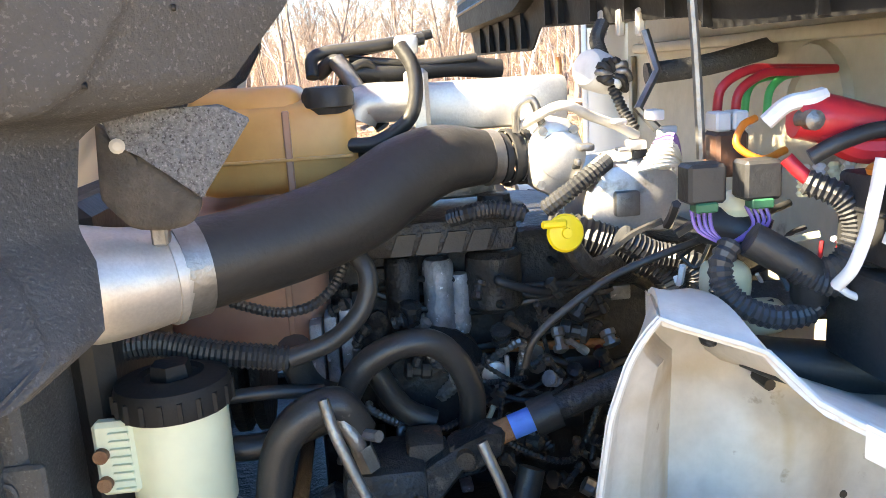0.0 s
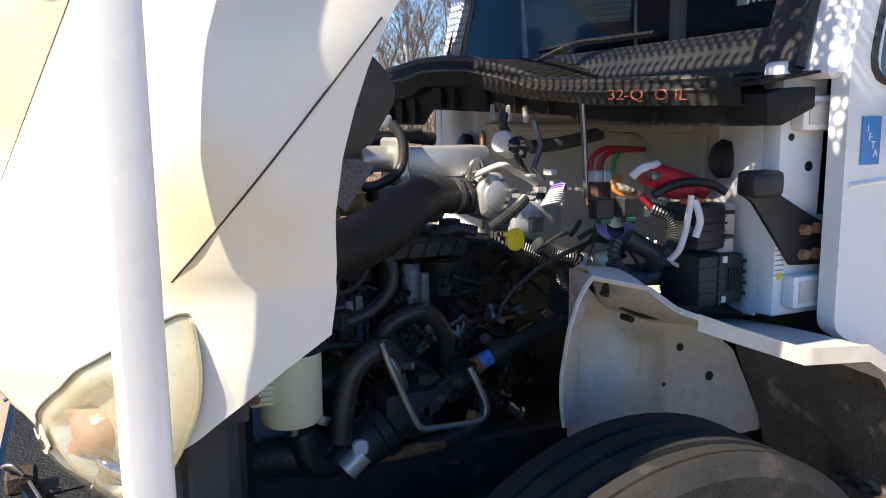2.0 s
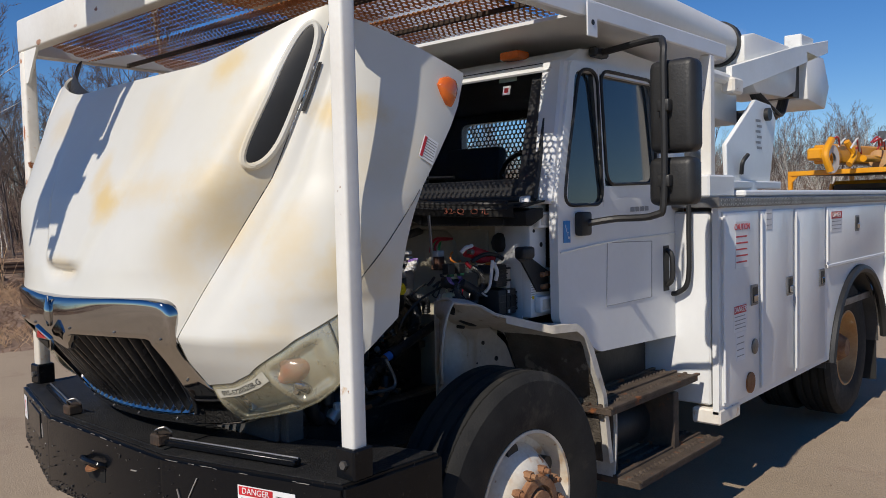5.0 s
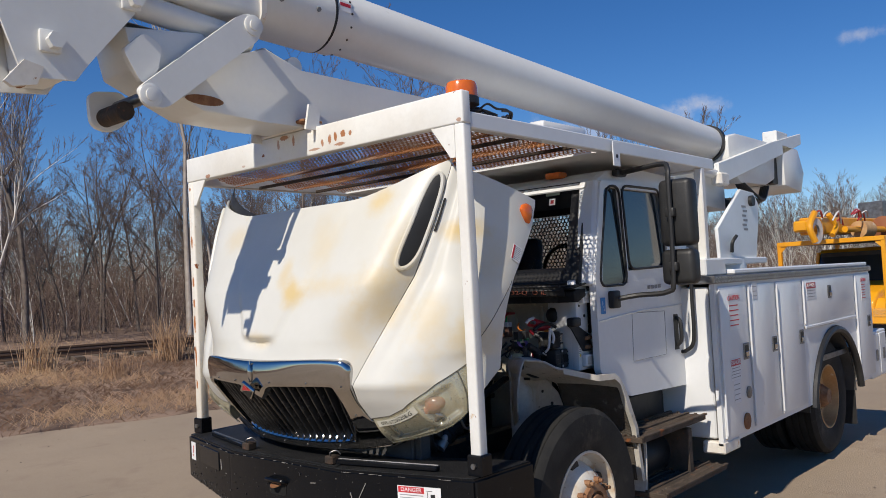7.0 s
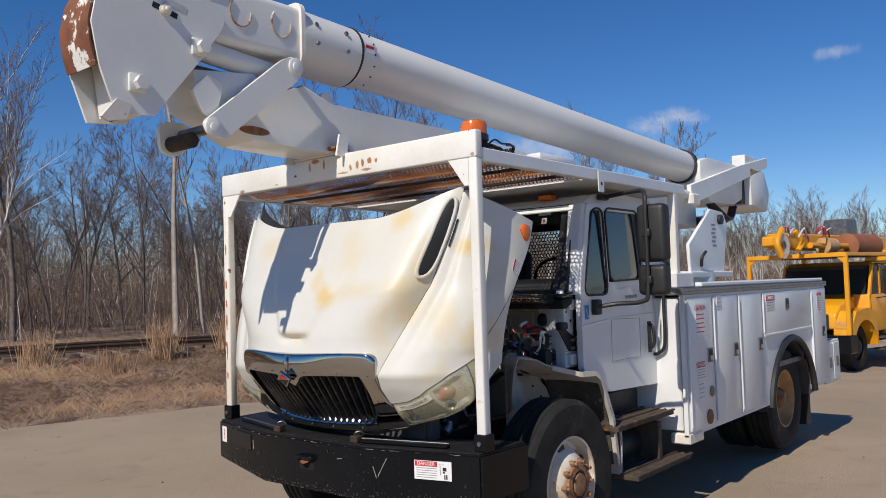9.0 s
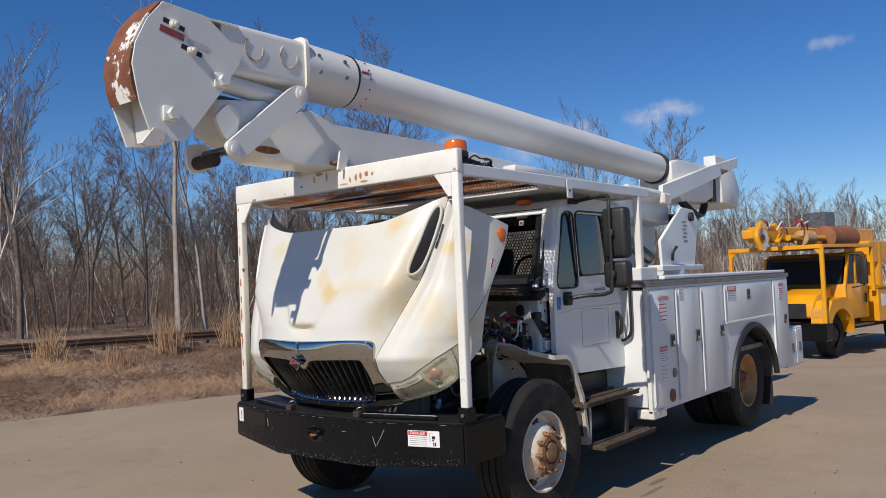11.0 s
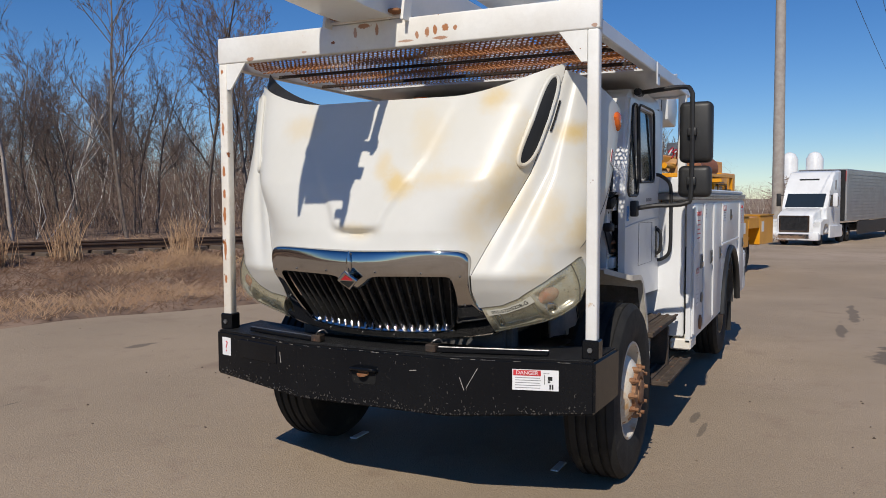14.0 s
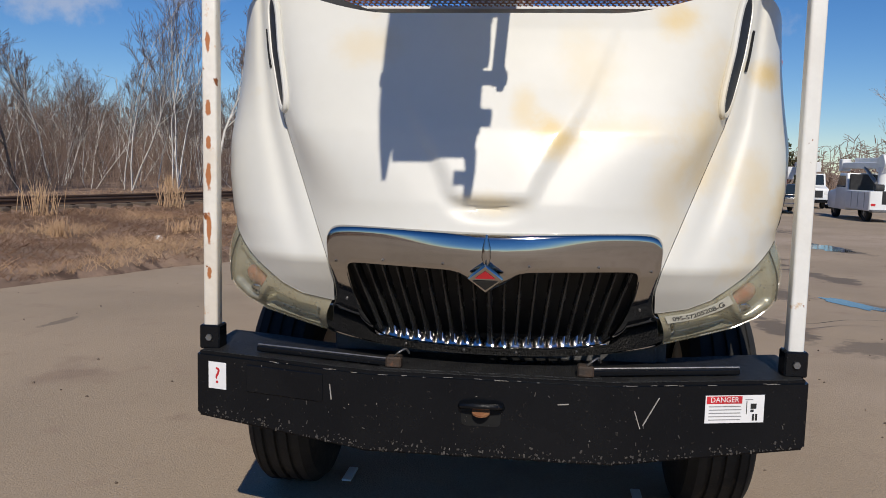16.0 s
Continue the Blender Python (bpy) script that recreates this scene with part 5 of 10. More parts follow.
# ---- cab details ----
def cab_details():
    # black cowl between the cab and the hood: upper panel, set-back skirt and rubber seal
    LIP = ((-0.955, 1.265), (-0.88, 1.238), (-0.75, 1.19), (-0.5, 1.165), (-0.3, 1.16), (0.95, 0.99))
    CROWN = ((-0.955, 1.722), (-0.85, 1.722), (-0.69, 1.722), (-0.49, 1.728), (-0.24, 1.742), (-0.08, 1.79), (0.09, 1.824), (0.25, 1.836), (0.40, 1.835), (0.78, 1.80), (0.95, 1.785))
    STEP = ((-0.885, 1.667), (-0.49, 1.676), (-0.22, 1.698), (-0.04, 1.725), (0.09, 1.748), (0.36, 1.756), (0.45, 1.725), (0.95, 1.705))
    SKIRT = ((-0.9, 1.625), (-0.37, 1.63), (-0.32, 1.652), (0.38, 1.68), (0.44, 1.628), (0.95, 1.632))
    def cowl(s, t):
        y = lerp(0.95, -0.895, s)
        front, crown, step, low = table(LIP, y), table(CROWN, y), table(STEP, y), table(SKIRT, y)
        dx = table(((0, 0.05), (0.2, 0.045), (0.28, 0.040), (0.32, 0.006), (0.5, 0.0), (0.62, 0.004), (0.66, 0.02), (1.0, 1.405 - front)), t)
        z = table(((0, low), (0.28, step - 0.004), (0.32, step), (0.5, lerp(step, crown, 0.6)), (0.62, crown), (0.66, crown + 0.004), (1.0, crown + 0.012)), t)
        return at(front + dx, y, z)
    cw = part("cowl", B(add_sheet, cowl, 90, 50, 0.006), M_COWL, cabin, "black plastic cowl panel with a stepped skirt", 40)
    part("cowl_seal", B(add_tube, [cowl(i / 40 * 0.985, 0.62) + at(0.008, 0, 0.004) for i in range(41)], 0.011, 10, 2), M_BLACK, cw, "black rubber seal along the cowl")
    part("cowl_seal", B(add_tube, [cowl(i / 40 * 0.985, 0.50) + at(0.001, 0, 0.001) for i in range(41)], 0.005, 6, 2), M_BLACK, cw)
    part("cowl_end", B(add_prism, [(1.262, 1.69), (1.30, 1.70), (1.40, 1.705), (1.40, 1.66), (1.31, 1.625), (1.268, 1.628)], "y", -0.80, -0.95, 0.006, 2), M_COWL, cw)
    part("cowl_end", B(add_sheet, lambda s, t: at(lerp(1.24, 1.43, t), lerp(-0.86, -0.955, s), 1.712 + 0.03 * t), 2, 4, 0.006), M_COWL, cw)
    for y in (0.83, 0.74, 0.65, 0.56, 0.47, 0.30, 0.22, 0.05, -0.10, -0.25, -0.38, -0.66, -0.83):
        p = cowl((0.95 - y) / 1.845, 0.02)
        part("cowl_rib", B(add_box, (p.x - 0.016, y - 0.003, p.z), (p.x + 0.002, y + 0.003, table(STEP, y) - 0.002)), M_COWL, cw)
    for y in (0.03, -0.05, -0.13):
        p = cowl((0.95 - y) / 1.845, 0.02)
        part("cowl_clip", B(add_box, (p.x - 0.006, y - 0.010, p.z - 0.03), (p.x + 0.008, y + 0.010, p.z + 0.02), 0.003), M_FENDER, cw)
    lettering("word", "32-Q  O iL", facing((1.1735, -0.683, 1.6945), (0.15, -1, -0.03), (0.03, 0.0, 1)) @ Matrix.Diagonal((1.32, 0.86, 1, 1)) @ Matrix.Shear("XY", 4, (0.1, 0)), 0.040, M_MARKER, cw, "orange handwritten note on the cowl")
    # expanded metal guard before the windshield sides, wipers
    for side in (-1, 1):
        part("windshield_border", B(add_prism, [(1.386, 1.74), (1.391, 1.74), (1.556, 2.37), (1.551, 2.37)], "y", side * 0.805, side * 0.90), M_BLACK, cabin, "black painted glass border")
    part("windshield_border", B(add_prism, [(1.386, 1.74), (1.391, 1.74), (1.417, 1.84), (1.412, 1.84)], "y", -0.803, 0.803), M_BLACK, cabin)
    part("visor", B(add_prism, [(1.50, 2.335), (1.508, 2.325), (1.66, 2.42), (1.65, 2.43)], "y", -0.93, 0.93, 0.002), M_WHITE, cabin, "white visor above the windshield")
    honeycomb("rear_window_mesh", (2.775, -0.66, 1.74), (0, 1, 0), (0, 0, 1), 1.32, 0.58, 0.034, 0.008, cabin, M_BLACK, "black expanded metal over the rear window")
    w = part("wiper", B(add_tube, [(1.30, 0.08, 1.80), (1.36, -0.10, 1.86), (1.40, -0.25, 1.865)], 0.008, 6), M_BLACK, cabin, "black windshield wiper")
    part("wiper_blade", B(add_tube, [(1.405, 0.15, 1.862), (1.402, -0.1, 1.868), (1.405, -0.42, 1.862)], 0.009, 5), M_BLACK, w)
    # windshield rubber
    loop = [(1.385, -0.91, 1.745), (1.555, -0.91, 2.365), (1.555, 0.91, 2.365), (1.385, 0.91, 1.745), (1.385, -0.91, 1.745)]
    part("windshield_seal", B(add_tube, loop, 0.016, 6, 1), M_BLACK, cabin)
    for y, wdt in ((-0.62, 0.06), (0.0, 0.05), (0.62, 0.06)):
        part("roof_marker", B(add_box, (1.60, y - wdt, 2.43), (1.70, y + wdt, 2.475), 0.015, 2), M_AMBER, cabin, "amber roof marker lamp")
    # inside
    part("dashboard", B(add_prism, [(1.45, 1.40), (1.85, 1.38), (1.88, 1.62), (1.80, 1.74), (1.46, 1.76)], "y", -0.9, 0.9, 0.03, 2), M_DARK, cabin)
    st = part("steering_wheel", B(), M_BLACK, cabin, "black steering wheel")
    ring = [Vector((2.0 - 0.07 * math.sin(a), -0.48 + 0.225 * math.cos(a), 1.80 + 0.20 * math.sin(a))) for a in [2 * math.pi * i / 24 for i in range(25)]]
    part("rim", B(add_tube, ring, 0.014, 8, 1), M_BLACK, st)
    part("spokes", B(add_tube, [ring[0], (1.99, -0.48, 1.79), ring[12]], 0.012, 6, 1), M_BLACK, st)
    part("column", B(add_cyl, (1.99, -0.48, 1.79), (1.80, -0.48, 1.66), 0.035), M_BLACK, st)
    for y in (-0.48, 0.45):
        sg = part("seat", B(add_box, (2.10, y - 0.25, 1.30), (2.58, y + 0.25, 1.45), 0.05, 3), M_DARK, cabin, "dark cloth cab seat")
        part("backrest", B(add_prism, [(2.48, 1.42), (2.62, 1.42), (2.70, 2.10), (2.60, 2.12)], "y", y - 0.24, y + 0.24, 0.04, 2), M_DARK, sg)
    st_m = facing((1.525, -0.66, 2.27), (0, -1, 0), (0.25, 0, 1))
    part("inspection_sticker", B(plate, st_m, -0.022, -0.022, 0.022, 0.022, -0.003, -0.001), M_STICKER, cabin, "white and red windshield sticker")
    part("toll_tag", B(plate, facing((1.545, -0.66, 2.335), (0, -1, 0), (0.25, 0, 1)), -0.055, -0.024, 0.05, 0.024, -0.003, -0.001), M_TAG, cabin, "pale green tag behind the windshield")
    part("sticker_ink", B(plate, st_m, -0.012, -0.012, 0.012, 0.012, 0.0, 0.001), M_INK_RED, cabin)
    # door
    d = [o for o in truck.children if o.name.startswith("door")][0]
    part("door_groove", B(add_tube, [(1.45, -1.001, 1.50), (1.9, -1.0015, 1.53), (2.60, -1.001, 1.545)], 0.006, 5), M_WHITE, d)
    pts = [(1.865, -1.001, 1.525), (2.325, -1.001, 1.512), (2.318, -1.001, 1.215), (1.85, -1.001, 1.215), (1.865, -1.001, 1.525)]
    part("decal_outline", B(add_tube, pts, 0.0022, 4, 1), M_INK_GREY, d, "faint dark outline of a removed decal")
    part("handle_pocket", B(add_box, (2.455, -1.003, 1.23), (2.525, -0.99, 1.48), 0.004), M_BLACK, d, "black door handle pocket")
    part("handle", B(add_tube, [(2.49, -1.003, 1.26), (2.49, -1.035, 1.30), (2.49, -1.035, 1.42), (2.49, -1.003, 1.46)], 0.014, 6), M_BLACK, d)
    b = B()
    for k in range(4):
        plate(b, facing((2.20, -1.001, 1.685), (1, 0, 0.02), (0, 0, 1)), -0.10 + 0.05 * k, -0.012, -0.06 + 0.05 * k, 0.012)
    part("door_lettering", b, M_INK_GREY, d)
    bm_ = facing((1.505, -1.002, 1.592), (1, 0, 0), (0, 0, 1))
    bs = part("blue_permit", B(plate, bm_, -0.028, -0.05, 0.028, 0.05), M_INK_BLUE, d, "blue permit sticker with white letters")
    for k, (x, c) in enumerate(((-0.012, "I"), (-0.004, "F"), (0.006, "T"), (0.014, "A"))):
        lettering("word", c, bm_ @ Matrix.Translation((x, 0.024 - 0.017 * k, 0.0022)), 0.022, M_STICKER, bs)
    # grab bar, mirrors
    part("grab_bar", B(add_tube, [(2.56, -0.99, 1.208), (2.565, -1.03, 1.215), (2.56, -1.085, 1.26), (2.56, -1.10, 1.36), (2.56, -1.10, 1.55), (2.56, -1.10, 1.74), (2.54, -1.085, 1.82), (2.50, -1.03, 1.87), (2.48, -0.99, 1.88)], 0.014, 10), M_BLACK, cabin, "black grab bar")
    for side in (-1, 1):
        mr = part("mirror", B(add_tube, [(1.80, side * 1.01, 2.43), (1.78, side * 1.30, 2.45), (1.73, side * 1.37, 2.41), (1.708, side * 1.38, 2.3), (1.705, side * 1.38, 1.75), (1.70, side * 1.34, 1.66), (1.68, side * 1.15, 1.645), (1.62, side * 1.02, 1.625)], 0.016, 8, 5), M_BLACK, truck, "black double door mirror on a tube arm")
        part("arm_bracket", B(add_box, (1.57, side * 1.0, 1.57), (1.66, side * 1.045, 1.68), 0.012, 2), M_BLACK, mr)
        part("upper_bracket", B(add_box, (1.74, side * 0.98, 2.41), (1.86, side * 1.03, 2.455), 0.01), M_BLACK, mr)
        part("mirror_head", B(add_box, (1.735, side * 1.29, 1.935), (1.855, side * 1.505, 2.345), 0.035, 3), M_BLACK, mr, "tall black mirror head")
        part("mirror_head", B(add_box, (1.735, side * 1.285, 1.70), (1.85, side * 1.50, 1.915), 0.035, 3), M_BLACK, mr, "square black mirror head")
        for z in (2.14, 1.81):
            part("clamp", B(add_box, (1.695, side * 1.35, z - 0.028), (1.745, side * 1.41, z + 0.028), 0.01, 2), M_BLACK, mr)
            part("glass", B(add_box, (1.856, side * 1.31, z - (0.17 if z > 2 else 0.08)), (1.858, side * 1.485, z + (0.17 if z > 2 else 0.08))), M_CHROME, mr)
    # steps and tank
    for z, x0, x1, y0, y1 in ((0.79, 1.60, 2.53, -0.90, -1.16), (0.44, 1.70, 2.62, -0.99, -1.25)):
        sp = part("step", B(add_box, (x0, y0, z - 0.045), (x1, y1, z - 0.012), 0.004), M_STEP, truck, "rusty grip-plate cab step")
        for k in range(3):
            part("step_lip", B(add_box, (x0, y0 - (y0 - y1) * k / 2.0 - 0.012, z - 0.012), (x1, y0 - (y0 - y1) * k / 2.0 + 0.012, z), 0.002), M_STEP, sp)
        b = B()
        for i in range(24):
            for j in range(2):
                add_cyl(b, (x0 + 0.02 + i * (x1 - x0 - 0.04) / 23, y0 - (y0 - y1) * (0.25 + 0.5 * j), z - 0.012), (x0 + 0.02 + i * (x1 - x0 - 0.04) / 23, y0 - (y0 - y1) * (0.25 + 0.5 * j), z - 0.002), 0.016, 0.011, 6)
        tagged(part("grip_buttons", b, M_STEP, sp), kind="stuff")
    part("step_bracket", B(add_box, (2.28, -1.14, 0.42), (2.34, -0.9, 0.72), 0.006), M_STEP, truck, "perforated rusty step bracket")
    part("step_bracket", B(add_box, (1.72, -1.10, 0.42), (1.77, -0.9, 0.72), 0.006), M_STEP, truck)
    part("air_tank", B(add_lathe, (1.78, -0.86, 0.55), (1, 0, 0), [(0.02, 0), (0.12, 0.04), (0.145, 0.1), (0.145, 0.62), (0.12, 0.68), (0.02, 0.72)], 24), M_BLACK, truck, "black air tank")
    part("battery_box", B(add_box, (1.78, -0.84, 0.46), (2.56, -0.46, 0.955), 0.015), M_BLACK, truck, "black battery box under the cab")
    # hinge pillar of the cab
    for z in (1.65, 1.265):
        h = part("door_hinge", B(add_box, (1.385, -0.935, z - 0.037), (1.51, -0.90, z + 0.037), 0.008, 2), M_WHITE, cabin, "white door hinge")
        part("hinge_pin", B(add_cyl, (1.515, -0.94, z - 0.045), (1.515, -0.94, z + 0.045), 0.013), M_WHITE, h)
        part("hinge_recess", B(add_box, (1.40, -0.9375, z - 0.024), (1.49, -0.936, z + 0.024), 0.0), M_FENDER, h)
    for x, z, r in ((1.446, 1.536, 0.011), (1.509, 1.447, 0.022), (1.39, 1.60, 0.008)):
        part("pillar_hole", B(add_cyl, (x, -0.90, z), (x, -0.902, z), r, seg=16), M_INK_BLACK, cabin)
    part("pillar_gap", B(add_box, (1.535, -0.955, 1.10), (1.56, -0.905, 1.72)), M_INK_BLACK, cabin)
    part("door_check", B(add_box, (1.50, -0.945, 1.495), (1.55, -0.91, 1.515), 0.003), M_STEEL, cabin)
    br = part("fender_bracket", B(add_prism, [(1.245, 1.53), (1.32, 1.53), (1.335, 1.485), (1.48, 1.415), (1.487, 1.318), (1.393, 1.323), (1.278, 1.468), (1.247, 1.483)], "y", -0.915, -0.905, 0.002), M_BLACK, cabin, "black bolted hood rest bracket")
    part("rubber_rest", B(add_box, (1.235, -0.96, 1.48), (1.32, -0.90, 1.535), 0.014, 3), M_BLACK, br)
    for x, z in ((1.425, 1.40), (1.463, 1.402), (1.425, 1.345), (1.463, 1.345)):
        part("bracket_bolt", B(add_cyl, (x, -0.915, z), (x, -0.93, z), 0.014, 0.012, 6), M_HUB, br)
    sm = facing((1.372, -0.902, 1.34), (1, 0, 0), (0, 0, 1))
    sticker("pillar_label", sm, 0.032, 0.10, cabin, "white instruction label on the pillar", None, 8, 0.1, M_INK_GREY)
    part("label_dot", B(plate, sm, -0.007, -0.048, 0.007, -0.034, 0.0016, 0.003), M_YELLOW, cabin)

    # front wheel arch liner, both sides
    for side in (-1, 1):
        EDGE_LINE = ((0, (0.985, 0.765, 1.308)), (0.1, (1.065, 0.845, 1.293)), (0.17, (1.09, 0.91, 1.257)), (0.24, (1.14, 0.98, 1.236)), (0.36, (1.25, 1.085, 1.196)), (0.50, (1.40, 1.11, 1.19)), (0.55, (1.455, 1.115, 1.155)), (0.64, (1.53, 1.115, 1.057)), (0.80, (1.637, 1.115, 0.833)), (1, (1.696, 1.11, 0.50)))
        def arch_edge(t):
            return at(*(table([(k, p[c]) for k, p in EDGE_LINE], t) for c in range(3)))
        def arch_top(s, t, inset=0.0):
            o = arch_edge(t)
            i = at(max(1.02, o.x + 0.01), 0.625, max(0.5, min(1.30, o.z + 0.012 - 0.055 * ease((t - 0.08) / 0.12) * ease((0.62 - t) / 0.1))))
            p = i.lerp(o, s) + at(0, 0, 0.02 * math.sin(math.pi * s) * (1 - t))
            return at(p.x - inset * ease((t - 0.4) / 0.3), side * p.y, p.z - inset * (1 - ease((t - 0.5) / 0.4)))
        ar = part("wheel_arch", B(add_sheet, arch_top, 14, 40, 0.008), M_FENDER, truck, "white plastic wheel arch liner, stained", 40)
        part("mud_coat", B(add_sheet, lambda s, t: arch_top(0.02 + 0.90 * s, 0.60 + 0.40 * t, 0.004 + 0.012 * ease(t / 0.15)), 12, 24, 0.004), M_MUD, ar, "caked mud inside the arch", 50)
        part("arch_lip", B(add_sheet, lambda s, t: (lambda p: at(p.x - 0.032 * s * ease((t - 0.42) / 0.2), side * (p.y + 0.006), p.z + 0.004 - 0.034 * s * (1 - ease((t - 0.5) / 0.3))))(arch_edge(0.2 + 0.8 * t)), 3, 40, 0.006), M_FENDER, ar, "white turned lip", 40)
        def arch_wall(s, t):
            x = lerp(1.02, 1.66, s)
            top = table(((1.02, 1.30), (1.12, 1.20), (1.2, 1.17), (1.40, 1.14), (1.53, 1.04), (1.66, 0.80)), x)
            return at(x, side * (0.622 + 0.035 * ease((s - 0.1) / 0.12) * ease((0.92 - t) / 0.1) * ease((0.46 - s) / 0.14)), lerp(0.80, top, t))
        part("arch_wall", B(add_sheet, arch_wall, 40, 20, 0.006), M_FENDER, ar, "white moulded inner wall", 50)
        roll = part("foam_roll", B(add_tube, [(1.13, side * 0.67, 1.225), (1.20, side * 0.68, 1.205), (1.32, side * 0.70, 1.190), (1.44, side * 0.72, 1.175)], [0.022, 0.032, 0.034, 0.028], 12), M_BLACK, ar, "dark foam strip beside the firewall")
        def flange(s, t):
            low, top = at(0.928, 0.745, 0.975).lerp(at(1.02, 0.615, 0.90), s), at(0.985, 0.765, 1.310).lerp(at(1.03, 0.615, 1.300), s)
            p = low.lerp(top, t)
            step = ease((s - 0.22) / 0.08) * ease((0.86 - t) / 0.06)
            return at(p.x + 0.03 * step + table(((0, 0), (0.15, -0.018), (0.35, -0.033), (0.65, -0.037), (0.85, -0.027), (0.94, -0.015), (1, 0)), t) * (1 - s), side * p.y, p.z)
        part("front_flange", B(add_sheet, flange, 24, 24, 0.006), M_FENDER, ar, "moulded front flange", 50)
        part("flange_lip", B(add_tube, [flange(0, t / 24) for t in range(25)] + [at(p.x, side * p.y, p.z) for p in (arch_edge(k / 12 * 0.25) for k in range(1, 13))], 0.004, 6, 1), M_FENDER, ar)
        part("rear_flap", B(add_sheet, lambda s, t: at(1.70 + 0.03 * math.sin(2 * t), side * lerp(0.70, 1.115, s), lerp(0.40, 0.75, t)), 6, 8, 0.01), M_FENDER, ar, "muddy lower flap")
        for x, z, r in ((1.17, 1.17, 0.008), (1.25, 1.10, 0.006), (1.35, 1.07, 0.010), (1.45, 0.98, 0.012), (1.30, 0.98, 0.006)):
            part("liner_hole", B(add_cyl, (x, side * 0.60, z), (x, side * (0.66 if x < 1.22 else 0.627), z), r, seg=9), M_INK_BLACK, ar)

cab_details()

# ---- engine bay ----
M_FELT = mat("speckled_grey_felt", (0.10, 0.105, 0.115), (0.20, 0.205, 0.215), 0.9, scale=140, fine=260, bump=0.6, spots=[((0.27, 0.275, 0.285), 420, 0.56, 0.10, 1.0), ((0.05, 0.05, 0.053), 300, 0.56, 0.10, 3.0)])
M_CUP = mat("grimy_dark_felt", (0.055, 0.05, 0.045), (0.09, 0.08, 0.07), 0.9, scale=30, fine=200, bump=0.5, spots=[((0.16, 0.10, 0.05), 14, 0.62, 0.08, 2.0)])
M_LOOM = mat("corrugated_loom", (0.02, 0.021, 0.023), (0.04, 0.041, 0.044), 0.4, scale=8, fine=60, bump=0.05)
M_PURPLE = mat("purple_wire", (0.22, 0.13, 0.42), None, 0.4, scale=8, bump=0.0)
M_OXIDE = mat("oxidised_alloy", (0.17, 0.175, 0.18), (0.36, 0.37, 0.38), 0.55, metal=0.4, scale=26, fine=150, bump=0.3, spots=[((0.62, 0.63, 0.64), 60, 0.62, 0.05, 2.0)])
M_BROWNBLOCK = mat("brown_relay", (0.10, 0.05, 0.035), None, 0.5, scale=8)

